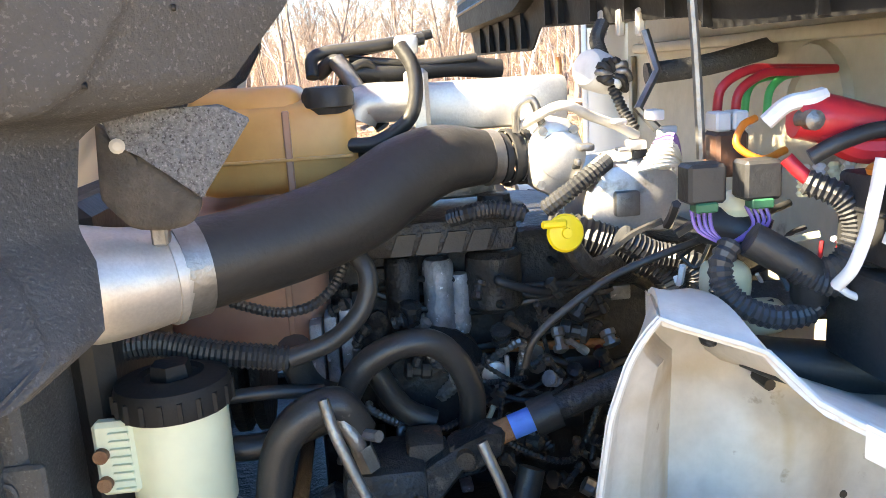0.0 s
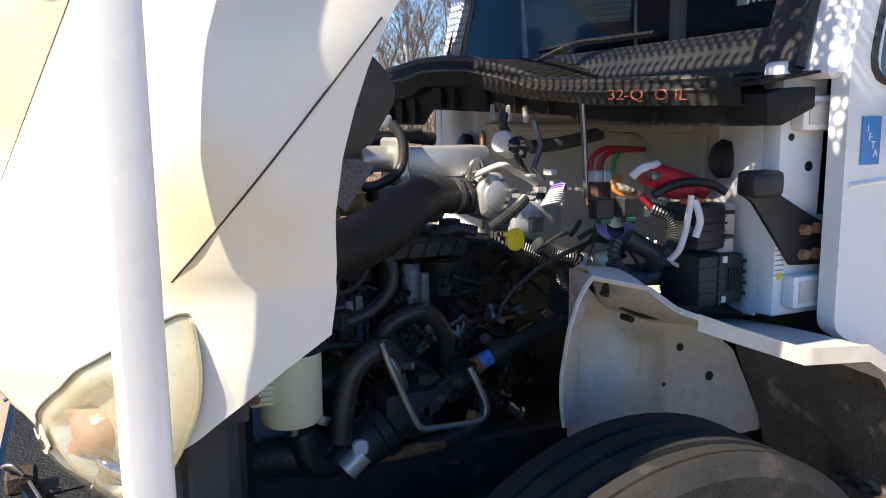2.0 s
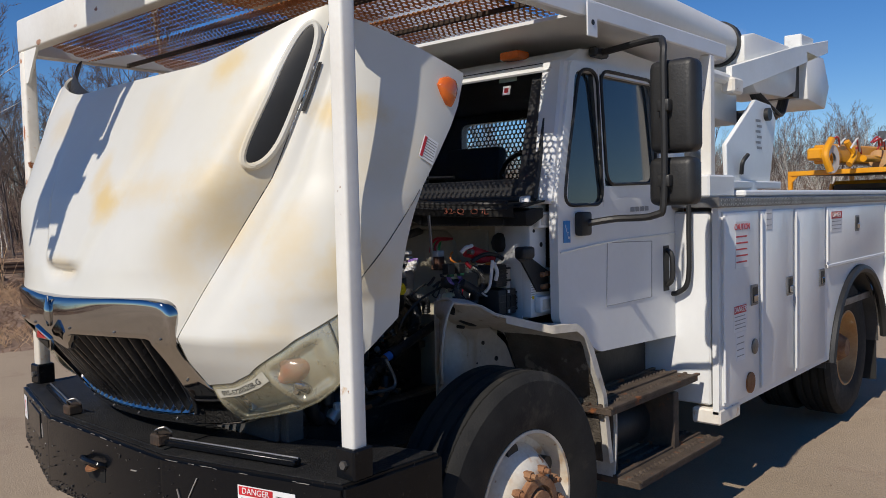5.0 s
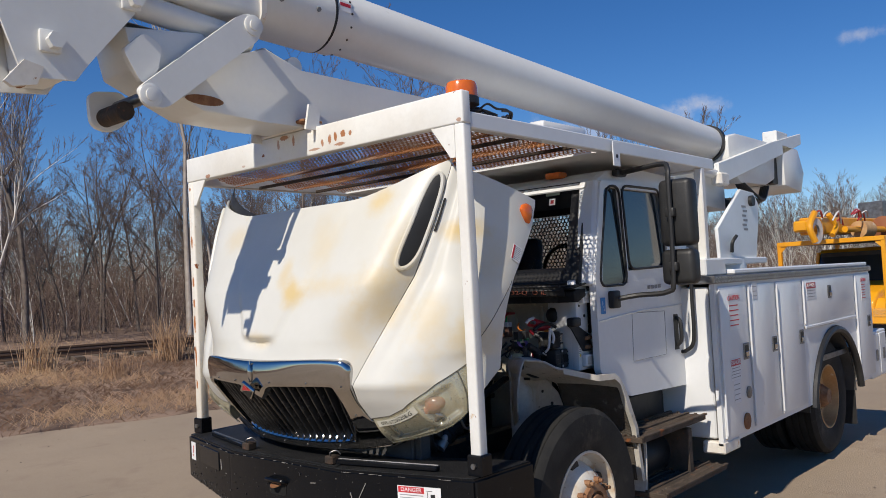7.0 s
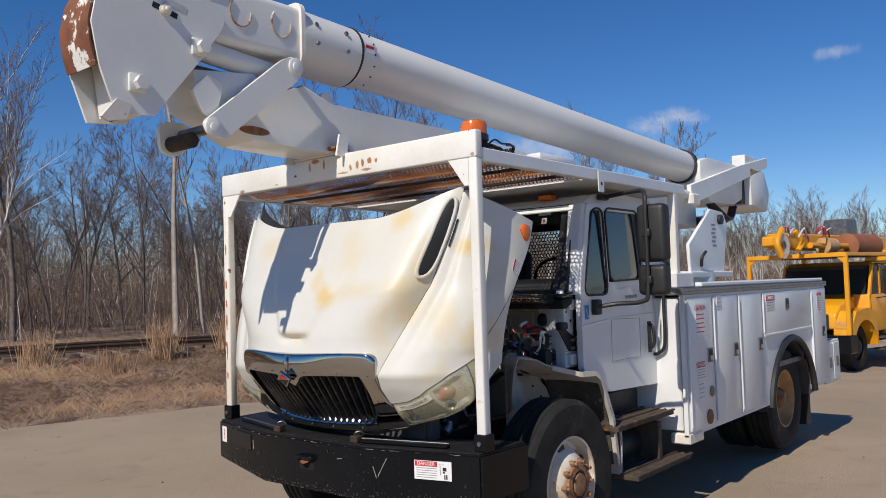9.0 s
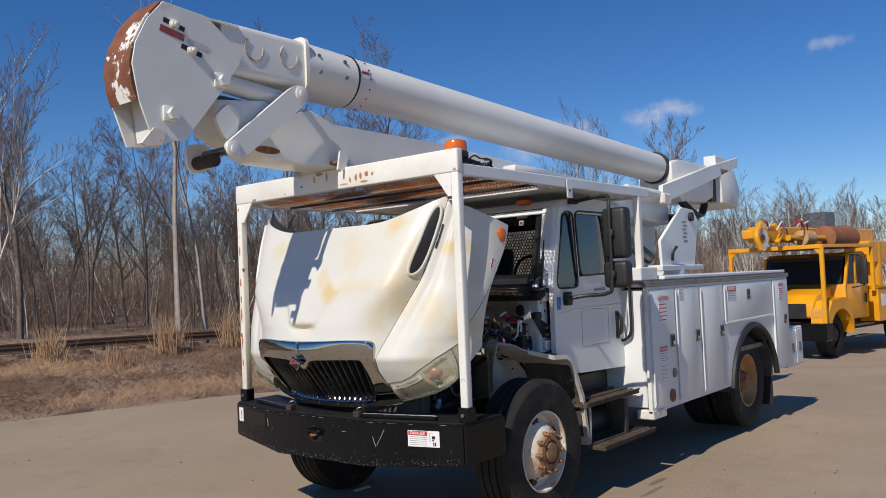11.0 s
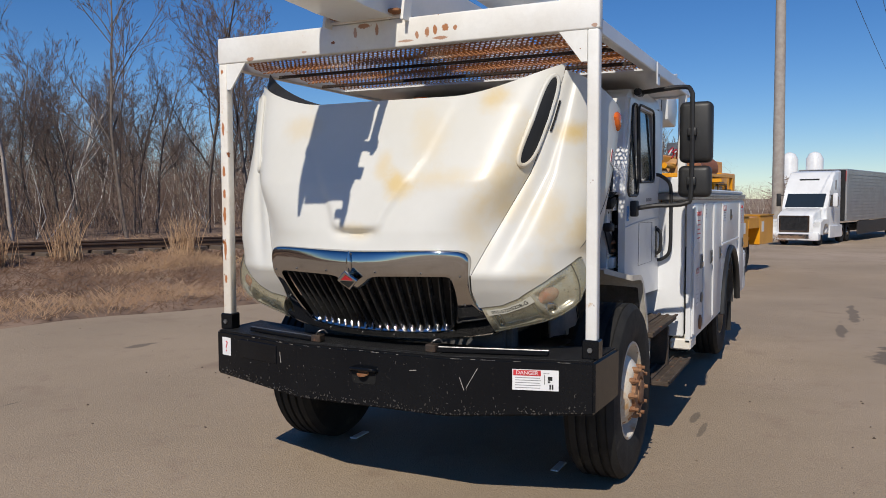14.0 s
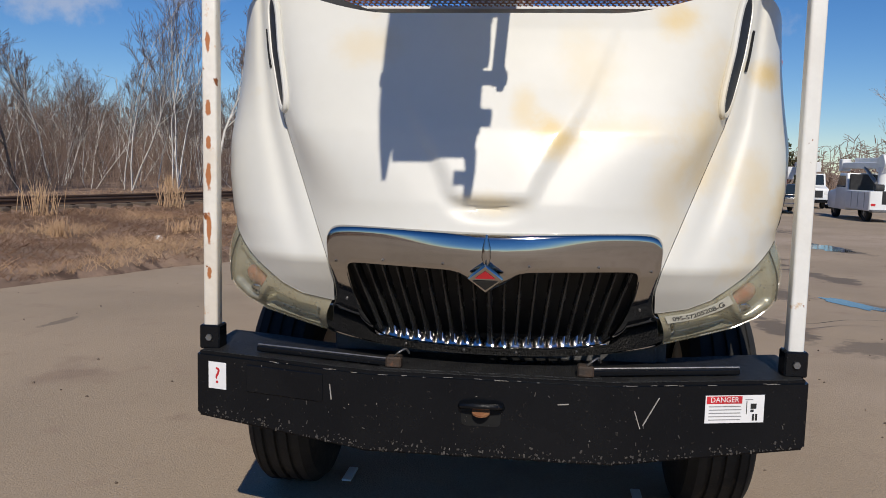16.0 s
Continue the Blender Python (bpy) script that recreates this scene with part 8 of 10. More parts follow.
# ---- booms ----
def booms():
    up = part("upper_boom", B(add_lathe, (0.27, BY, 3.418), (1, 0, -0.041), [(0.186, 0.0), (0.19, 0.05), (0.19, 5.72)], 48), M_BOOM, truck, "white fibreglass upper boom", 40)
    part("boom_sleeve", B(add_lathe, (-0.25, BY, 3.425), (1, 0, -0.041), [(0.19, 0.0), (0.206, 0.002), (0.206, 0.50), (0.19, 0.502)], 48), M_BOOM, up, "grey-white boom sleeve")
    part("sleeve_band", B(add_lathe, (0.252, BY, 3.41), (1, 0, -0.041), [(0.19, 0), (0.2085, 0.001), (0.2085, 0.016), (0.19, 0.017)], 48), M_INK_BLACK, up)
    part("boom_collar", B(add_lathe, (0.272, BY, 3.41), (1, 0, -0.041), [(0.19, 0), (0.198, 0.001), (0.198, 0.115), (0.19, 0.118)], 48), M_BOOM, up)
    for k in range(16):
        a = k * 2 * math.pi / 16
        p = at(0.382, BY + 0.197 * math.cos(a), 3.407 + 0.197 * math.sin(a))
        part("collar_rivet", B(add_cyl, p, p + at(0, 0.006 * math.cos(a), 0.006 * math.sin(a)), 0.007, seg=6), M_INK_BLACK, up)
    for x in (-0.14, 0.12):
        for a in (-2.75, -3.35):
            p = at(x, BY + 0.204 * math.cos(a), 3.42 + 0.204 * math.sin(a) * -1)
            n = at(0, math.cos(a), -math.sin(a))
            part("sleeve_bolt", B(add_cyl, p - n * 0.004, p + n * 0.012, 0.017, 0.014, 8), M_STEEL, up)
    sm = facing((0.33, BY - 0.2, 3.44), (1, 0, -0.03), (0, 0, 1))
    part("boom_label", B(plate, sm, -0.045, -0.03, 0.045, 0.03, -0.006, 0.0), M_STICKER, up)
    part("label_ink", B(plate, sm, -0.04, 0.0, 0.04, 0.02, 0.0, 0.001), M_INK_RED, up)
    # steel root of the upper boom
    st = part("boom_root", B(add_prism, rounded([(BY - 0.185, 3.24), (BY + 0.185, 3.24), (BY + 0.185, 3.585), (BY - 0.185, 3.585)], 0.05, 4), "x", -0.98, -0.26), M_BOOM, truck, "white steel root of the upper boom")
    part("root_collar", B(add_prism, rounded([(BY - 0.205, 3.215), (BY + 0.205, 3.215), (BY + 0.205, 3.62), (BY - 0.205, 3.62)], 0.08, 5), "x", -0.275, -0.243), M_CAGE_RUST, st)
    for x in (-0.72, -0.42):
        arc = [at(x + 0.075 * math.cos(a), BY - 0.187, 3.44 + 0.085 * math.sin(a)) for a in [math.pi * (0.75 + 1.3 * i / 14) for i in range(15)]]
        part("weld_ring", B(add_tube, arc, 0.006, 6, 1), M_WELD, st, "rusty weld ring")
    # knuckle
    near, far = BY - 0.20, BY + 0.10
    outline = [(-1.41, 3.59), (-1.10, 3.565), (-0.836, 3.37), (-0.86, 3.30), (-1.00, 3.10), (-1.22, 2.83), (-1.28, 2.745), (-1.50, 2.724), (-1.585, 2.96), (-1.625, 3.17), (-1.60, 3.30), (-1.52, 3.46)]
    kn = part("boom_knuckle", B(add_prism, outline, "y", near - 0.008, near + 0.008, 0.002), M_BOOM, truck, "grey-white knuckle plate with rusty edge")
    part("far_plate", B(add_prism, outline, "y", far - 0.008, far + 0.008), M_BOOM, kn)
    rim = [(-1.585, 2.96), (-1.615, 3.06), (-1.625, 3.17), (-1.60, 3.30), (-1.52, 3.46), (-1.41, 3.59)]
    def cover(s, t):
        k = t * (len(rim) - 1)
        i = min(int(k), len(rim) - 2)
        x, z = (lerp(rim[i][c], rim[i + 1][c], k - i) for c in (0, 1))
        return at(x - 0.004, lerp(near, far, s), z)
    part("knuckle_cover", B(add_sheet, cover, 8, 24, 0.01), M_RUSTWHITE, kn, "curved cover, white paint flaking to rust", 60)
    part("top_cover", B(add_prism, [(-1.41, 3.59), (-1.10, 3.565), (-0.85, 3.56), (-0.85, 3.545), (-1.10, 3.55), (-1.41, 3.575)], "y", near, far), M_BOOM, kn)
    # block added between the plates to make the boom's shadow on the hood solid
    part("inner_web", B(add_prism, [(-1.44, 2.75), (-1.30, 2.76), (-1.02, 3.12), (-1.05, 3.42), (-1.45, 3.45), (-1.52, 3.2), (-1.47, 2.98)], "y", near + 0.02, far - 0.02), M_BOOM, kn)
    for x, z in ((-1.34, 3.46), (-1.22, 3.32)):
        sl = part("slot", B(add_box, (x - 0.075, near - 0.0095, z - 0.016), (x + 0.075, near - 0.0085, z + 0.016)), M_INK_BLACK, kn)
        sl.matrix_basis = Matrix.Translation((x, 0, z)) @ Matrix.Rotation(radians(14), 4, "Y") @ Matrix.Translation((-x, 0, -z))
        part("slot_bolt", B(add_lathe, (x, near - 0.008, z), (0, -1, 0), [(0.034, 0), (0.034, 0.008), (0.026, 0.010), (0.026, 0.026), (0.014, 0.028), (0.014, 0.045), (0.008, 0.047)], 14), M_CAGE_RUST, sl)
    m = facing((-1.33, near - 0.009, 3.40), (1, 0, -0.22), (0.22, 0, 1))
    part("red_mark", B(plate, m, -0.11, -0.022, 0.06, 0.022, 0.0, 0.001), mat("faded_red_decal", (0.26, 0.045, 0.05), (0.36, 0.10, 0.10), 0.5, scale=16, spots=[((0.6, 0.6, 0.6), 30, 0.66, 0.06, 1.0)]), kn, "faded red decal")
    part("grey_mark", B(plate, m, 0.09, -0.018, 0.24, 0.018, 0.0, 0.001), mat("faded_grey_decal", (0.50, 0.51, 0.52), (0.60, 0.61, 0.62), 0.5, scale=18), kn)
    for x, z in ((-1.39, 2.895), (-1.02, 3.16)):
        w = part("square_boss", B(add_box, (x - 0.05, near - 0.03, z - 0.05), (x + 0.045, near - 0.006, z + 0.05), 0.012, 2), M_BOOM, kn)
        part("hex_bolt", B(add_cyl, (x + 0.01, near - 0.03, z), (x + 0.01, near - 0.065, z), 0.038, seg=6), M_BOOM, w)
    part("lower_pin", B(add_cyl, (-1.50, near - 0.01, 2.715), (-1.50, near + 0.05, 2.715), 0.025), M_RUST, kn)
    part("pin_lug", B(add_prism, [(-1.58, 2.70), (-1.55, 2.68), (-1.45, 2.70), (-1.42, 2.78), (-1.50, 2.80)], "y", near - 0.02, near + 0.006), M_CAGE_RUST, kn)
    part("inner_rod", B(add_cyl, (-0.95, BY - 0.1, 3.19), (-0.30, BY - 0.1, 3.13), 0.065, seg=20), M_BOOM, kn, "hydraulic cylinder")
    part("inner_rod", B(add_cyl, (-1.15, BY, 3.10), (-0.25, BY, 3.06), 0.04, seg=16), M_STEEL, kn)
    # lower boom
    lb = part("lower_boom", B(add_prism, [(-1.03, 3.05), (-0.98, 2.86), (-0.62, 2.70), (-0.26, 2.69), (1.2, 2.70), (5.9, 2.42), (5.9, 2.75), (1.2, 3.0), (0.0, 3.0), (-0.24, 3.10), (-0.40, 3.02), (-0.62, 3.10)], "y", BY - 0.165, BY + 0.165, 0.012, 2), M_BOOM, truck, "white steel lower boom")
    part("boom_opening", B(add_prism, [(-0.62 + 0.11 * math.cos(a), 2.758 + 0.026 * math.sin(a)) for a in [math.pi * i / 10 for i in range(20)]], "y", BY - 0.1675, BY - 0.166), M_RUST, lb)
    part("side_ear", B(add_prism, rounded([(-1.06, 2.93), (-0.97, 2.78), (-0.90, 2.80), (-0.86, 2.98), (-0.95, 3.03)], 0.03, 3), "y", BY - 0.20, BY - 0.165), M_BOOM, lb)
    link = part("link_arm", B(add_prism, rounded([(-1.03, 2.735), (-0.93, 2.66), (-0.86, 2.68), (-0.32, 3.11), (-0.31, 3.20), (-0.39, 3.235), (-0.46, 3.20)], 0.05, 4), "y", BY - 0.245, BY - 0.215, 0.004), M_BOOM, truck, "white link arm with pins")
    for x, z in ((-0.955, 2.72), (-0.365, 3.17)):
        part("pin_boss", B(add_lathe, (x, BY - 0.245, z), (0, -1, 0), [(0.055, -0.01), (0.055, 0.008), (0.045, 0.012), (0.03, 0.012), (0.03, 0.02), (0.02, 0.022)], 22), M_BOOM, link)
        part("pin", B(add_cyl, (x, BY - 0.24, z), (x, BY + 0.2, z), 0.03), M_STEEL, link)
    part("drum", B(add_cyl, (-1.02, BY - 0.13, 2.66), (-1.02, BY + 0.13, 2.66), 0.045, seg=18), M_DARKRUST, lb, "rusty cross tube")
    part("drum_plate", B(add_prism, rounded([(-1.10, 2.78), (-1.09, 2.61), (-0.98, 2.59), (-0.88, 2.68), (-0.92, 2.80)], 0.05, 4), "y", BY + 0.07, BY + 0.10), M_BOOM, lb)
    part("guide_wheel", B(add_cyl, (-0.02, BY - 0.14, 3.04), (-0.02, BY - 0.05, 3.04), 0.05, seg=20), M_BOOM, lb)
    # elbow at the rear
    el = part("boom_elbow", B(add_prism, [(5.90, 3.24), (6.15, 3.30), (7.1, 3.30), (7.35, 3.18), (7.3, 2.85), (7.0, 2.76), (6.2, 2.74), (5.90, 2.95)], "y", BY - 0.24, BY + 0.24, 0.02, 2), M_BOOM, truck, "white boxy boom elbow")
    part("elbow_clamp", B(add_lathe, (5.85, BY, 3.19), (1, 0, -0.041), [(0.19, 0), (0.21, 0.002), (0.21, 0.08), (0.19, 0.082)], 36), M_INK_BLACK, el)
    part("elbow_arm", B(add_prism, [(5.45, 2.74), (5.60, 2.70), (7.2, 3.10), (8.2, 3.36), (8.2, 3.50), (7.1, 3.28), (5.45, 2.90)], "y", BY - 0.30, BY - 0.245, 0.006), M_BOOM, el)
    part("arm_hook", B(add_box, (5.40, BY - 0.34, 2.66), (5.62, BY - 0.22, 2.80), 0.02), M_CAGE_RUST, el)
    part("end_cover", B(add_prism, [(7.45, 3.30), (8.05, 3.28), (8.25, 2.98), (8.10, 2.72), (7.50, 2.78)], "y", BY - 0.30, BY + 0.24, 0.02, 2), M_BOOM, el)
    part("end_bracket", B(add_box, (7.35, BY - 0.28, 3.28), (7.75, BY - 0.1, 3.46), 0.01), M_BOOM, el)
    part("end_gap", B(add_box, (7.28, BY - 0.22, 2.80), (7.46, BY + 0.2, 3.25)), M_INK_BLACK, el)
    part("cylinder_line", B(add_tube, [(4.6, BY - 0.22, 2.82), (5.2, BY - 0.24, 2.80), (5.7, BY - 0.25, 2.78)], 0.05, 10), M_BOOM, el)
M_BOOM = mat("boom_paint", (0.79, 0.79, 0.76), (0.72, 0.72, 0.69), 0.38, scale=1.2, fine=25, bump=0.02, coat=0.2, detail=0.06, spots=[((0.52, 0.50, 0.46), 4, 0.68, 0.15, 1.0)])
M_RUSTWHITE = mat("flaking_white_over_rust", (0.17, 0.06, 0.03), (0.24, 0.09, 0.04), 0.7, scale=9, fine=70, bump=0.3, spots=[((0.76, 0.75, 0.70), 4.2, 0.50, 0.03, 3.0)])
BY = 0.12
M_WELD = mat("rusty_weld", (0.66, 0.64, 0.58), (0.30, 0.15, 0.06), 0.7, scale=9, fine=60, bump=0.3, spots=[((0.16, 0.07, 0.03), 14, 0.55, 0.06, 1.0)])
booms()

# ---- railway, grass and wood ----
def spot(s, d, lift=0.0):
    p = CORNER + EDGE * s + OUT * d
    return at(p.x, p.y, 0.006 + bank(s, d) + 0.35 * ground_fall(p.x) + lift)

def railway():
    tr = thing("railway_track", spot(8, 7.2), "rusty railway track on old sleepers", "railway track")
    for d in (6.5, 7.93):
        rail = B()
        prof = [(-0.065, 0), (0.065, 0), (0.065, 0.015), (0.012, 0.03), (0.012, 0.10), (0.036, 0.115), (0.036, 0.15), (-0.036, 0.15), (-0.036, 0.115), (-0.012, 0.10), (-0.012, 0.03), (-0.065, 0.015)]
        rows = []
        for s in (-40, 4, 16, 42, 120):
            rows.append([rail.verts.new(CORNER + EDGE * s + OUT * (d + a) + at(0, 0, 0.62 + h + 0.35 * ground_fall(s))) for a, h in prof])
        for ra, rb in zip(rows, rows[1:]):
            for i in range(len(prof)):
                rail.faces.new((ra[i], ra[(i + 1) % len(prof)], rb[(i + 1) % len(prof)], rb[i]))
        part("rail", rail, M_RAILSTEEL, tr)
    m0 = mesh_of("sleeper", B(add_box, (-0.11, -1.25, -0.09), (0.11, 1.25, 0.06), 0.012), M_SLEEPER)
    for i in range(90):
        ob = new("sleeper", m0)
        ob.parent = tr
        ob.matrix_parent_inverse = Matrix.Translation(-BASE[tr.name])
        ob.matrix_basis = Matrix.Translation(CORNER + EDGE * (-14 + 0.62 * i) + OUT * 7.2 + at(0, 0, 0.56 + 0.35 * ground_fall(-14 + 0.62 * i))) @ Matrix.Rotation(math.atan2(EDGE.y, EDGE.x) + 0.02 * math.sin(i * 3.1), 4, "Z")

railway()

def strip_mesh(name, rows, material):
    """Many thin tapered strips: rows of (points, half-widths)."""
    verts, faces = [], []
    for pts, ws in rows:
        n = len(pts)
        b = len(verts)
        for i, (p, w) in enumerate(zip(pts, ws)):
            d = (pts[min(i + 1, n - 1)] - pts[max(i - 1, 0)])
            u = d.cross(Vector((0.3, 0.2, 1))) if abs(d.z) < 0.9 * d.length else d.cross(Vector((1, 0.4, 0)))
            u = u.normalized() * w if u.length > 1e-9 else Vector((w, 0, 0))
            v = d.cross(u).normalized() * w if d.length > 1e-9 else Vector((0, w, 0))
            verts += [tuple(p + u), tuple(p - u * 0.5 + v * 0.87), tuple(p - u * 0.5 - v * 0.87)]
        for i in range(n - 1):
            a = b + 3 * i
            for k in range(3):
                faces.append((a + k, a + (k + 1) % 3, a + 3 + (k + 1) % 3, a + 3 + k))
    me = bpy.data.meshes.new(name)
    me.from_pydata(verts, [], faces)
    me.materials.append(material)
    me.shade_smooth()
    return me

def bare_tree(seed, height, lean=0.06, girth=0.13, spread=0.55, levels=4, stems=1, first=0.3):
    """Limbs and twigs of a leafless tree standing at the origin."""
    r = random.Random(seed)
    limbs, twigs = [], []
    def grow(p, d, length, w, level):
        n = 5 if level < 2 else 3
        pts, ws = [p], [w]
        for i in range(n):
            d = (d + Vector((r.gauss(0, 0.10), r.gauss(0, 0.10), r.gauss(0.03, 0.05))) * (1 + 0.35 * level)).normalized()
            p = p + d * length / n
            pts.append(p)
            ws.append(max(0.0048, w * (1 - 0.78 * (i + 1) / n)))
        (limbs if level < 2 else twigs).append((pts, ws))
        if level >= levels:
            return
        kids = (13, 8, 6, 4)[min(level, 3)]
        for k in range(kids):
            t = lerp(first if level == 0 else 0.25, 0.98, (k + r.random()) / kids)
            i = min(n - 1, int(t * n))
            q = pts[i].lerp(pts[i + 1], t * n - i)
            dd = (pts[i + 1] - pts[i]).normalized()
            a = r.uniform(0, 2 * math.pi)
            u = dd.orthogonal().normalized()
            v = dd.cross(u)
            out = (u * math.cos(a) + v * math.sin(a))
            nd = (dd * (1 - spread * 0.6) + out * spread * r.uniform(0.7, 1.2) + Vector((0, 0, 0.22))).normalized()
            grow(q, nd, length * r.uniform(0.30, 0.50) * (1.1 - 0.45 * t), max(0.006, ws[i] * 0.5), level + 1)
    for s in range(stems):
        d0 = Vector((r.gauss(0, lean), r.gauss(0, lean), 1)).normalized()
        grow(Vector((r.uniform(-.25, .25) * (stems > 1), r.uniform(-.25, .25) * (stems > 1), -0.15)), d0, height * r.uniform(0.85, 1), girth * (1 if stems == 1 else 0.7), 0)
    return limbs, twigs

def wood():
    r = random.Random(21)
    protos = []
    for k in range(6):
        limbs, twigs = bare_tree(100 + k, 9.5, 0.05, 0.085 + 0.02 * (k % 3), 0.55 + 0.1 * (k % 2), 4, 1, 0.25 + 0.06 * (k % 3))
        protos.append((strip_mesh("trunk", limbs, M_BARK), strip_mesh("crown", twigs, M_TWIG), "leafless grey-brown tree at the wood's edge"))
    for k in range(4):
        limbs, twigs = bare_tree(200 + k, 8.0, 0.24, 0.085, 0.42, 4 if k % 3 == 0 else 3, 1 + k % 3, 0.4)
        protos.append((strip_mesh("trunk", limbs, M_BIRCH), strip_mesh("crown", twigs, M_TWIG), "leaning white birch at the wood's edge"))
    for k in range(2):
        limbs, twigs = bare_tree(300 + k, 11.0, 0.02, 0.14, 0.35, 2, 1, 0.62)
        protos.append((strip_mesh("trunk", limbs, M_SNAG), strip_mesh("crown", twigs, M_TWIG), "tall dead trunk with few branches"))
    first = {}
    def plant(k, s, d, scale, turn):
        m = Matrix.Translation(spot(s, d, -0.05)) @ Matrix.Rotation(turn, 4, "Z") @ Matrix.Diagonal((scale, scale, scale * r.uniform(0.9, 1.1), 1))
        a, b, lab = protos[k]
        e = new("tree")
        e.matrix_basis = m
        tagged(e, lab, "tree", "trees of the wood")
        for nm, me in (("trunk", a), ("crown", b)):
            o = new(nm, me)
            o.parent = e
    for i in range(280):
        s = r.uniform(-14, 66)
        d = 15.5 + 24 * r.random() ** 1.3
        k = r.choice((0, 1, 2, 3, 4, 5, 0, 1, 2, 3, 4, 7, 5, 9)) if s < 22 else r.choice((6, 7, 8, 9, 6, 7, 8, 9, 4))
        plant(k, s, d, r.uniform(0.4, 0.66) if i % 3 == 0 else r.uniform(0.55, 0.84) if s < 22 else r.uniform(0.5, 0.76), r.uniform(0, 6.28))
    for s, d, k, sc in ((8.2, 14.5, 10, 1.0), (9.3, 15.0, 11, 0.72), (13.2, 15.2, 0, 1.02), (17.0, 16.0, 3, 1.1), (18.5, 15.5, 1, 1.08), (20.0, 16.5, 4, 1.05), (2.0, 15.0, 7, 1.0), (3.5, 16.0, 2, 1.05), (28, 14.6, 8, 1.0), (31, 15.0, 9, 1.05), (35, 14.6, 6, 1.0), (26, 15, 7, 0.9)):
        plant(k, s, d, sc, r.uniform(0, 6.28))
    # brush and far stems
    rows, birch = [], []
    for i in range(15000):
        s, d = r.uniform(-30, 85), 15 + 45 * r.random() ** 1.2
        p = spot(s, d, -0.1)
        h = r.uniform(0.5, 3.2) if d < 22 else r.uniform(2.0, 6.0)
        t = p + at(r.gauss(0, 0.26) * h, r.gauss(0, 0.26) * h, h)
        bow = at(r.gauss(0, 0.08) * h, r.gauss(0, 0.08) * h, 0)
        pts = [p, p.lerp(t, 0.35) + bow, p.lerp(t, 0.7) + bow * 0.8 + at(r.gauss(0, 0.03) * h, 0, 0), t]
        w = r.uniform(0.006, 0.014) * (1 if d < 24 else 1.7)
        pale = r.random() < (0.06 if s > 18 else 0.035) and h > 1.6
        g = 2.1 if pale else 1.0
        (birch if pale else rows).append((pts, [w * g, w * 0.85 * g, w * 0.6 * g, w * 0.3 * g]))
        for k in range(4 if h > 1.5 else 2):
            u = r.uniform(0.25, 0.95)
            q = pts[1].lerp(pts[2], (u - 0.35) / 0.35) if 0.35 < u < 0.7 else pts[2].lerp(t, (u - 0.7) / 0.3) if u >= 0.7 else p.lerp(pts[1], u / 0.35)
            e = q + at(r.gauss(0, 0.45), r.gauss(0, 0.45), r.uniform(0.0, 0.5)) * min(h * 0.4, 1.6)
            f = q.lerp(e, 0.5) + at(r.gauss(0, 0.05), r.gauss(0, 0.05), 0.06) * min(h, 3)
            rows.append(([q, f, e], [w * 0.6, w * 0.5, w * 0.3]))
    ob = new("underbrush", strip_mesh("underbrush", rows, M_BRUSH))
    tagged(ob, "dense leafless brown underbrush of the wood", "underbrush", kind="stuff")
    ob = new("birch_saplings", strip_mesh("birch_saplings", birch, M_BIRCH))
    tagged(ob, "thin pale birch saplings in the wood", "saplings", kind="stuff")
M_SNAG = mat("pale_dead_wood", (0.42, 0.37, 0.33), (0.30, 0.26, 0.23), 0.9, scale=4, fine=30, bump=0.3)
wood()

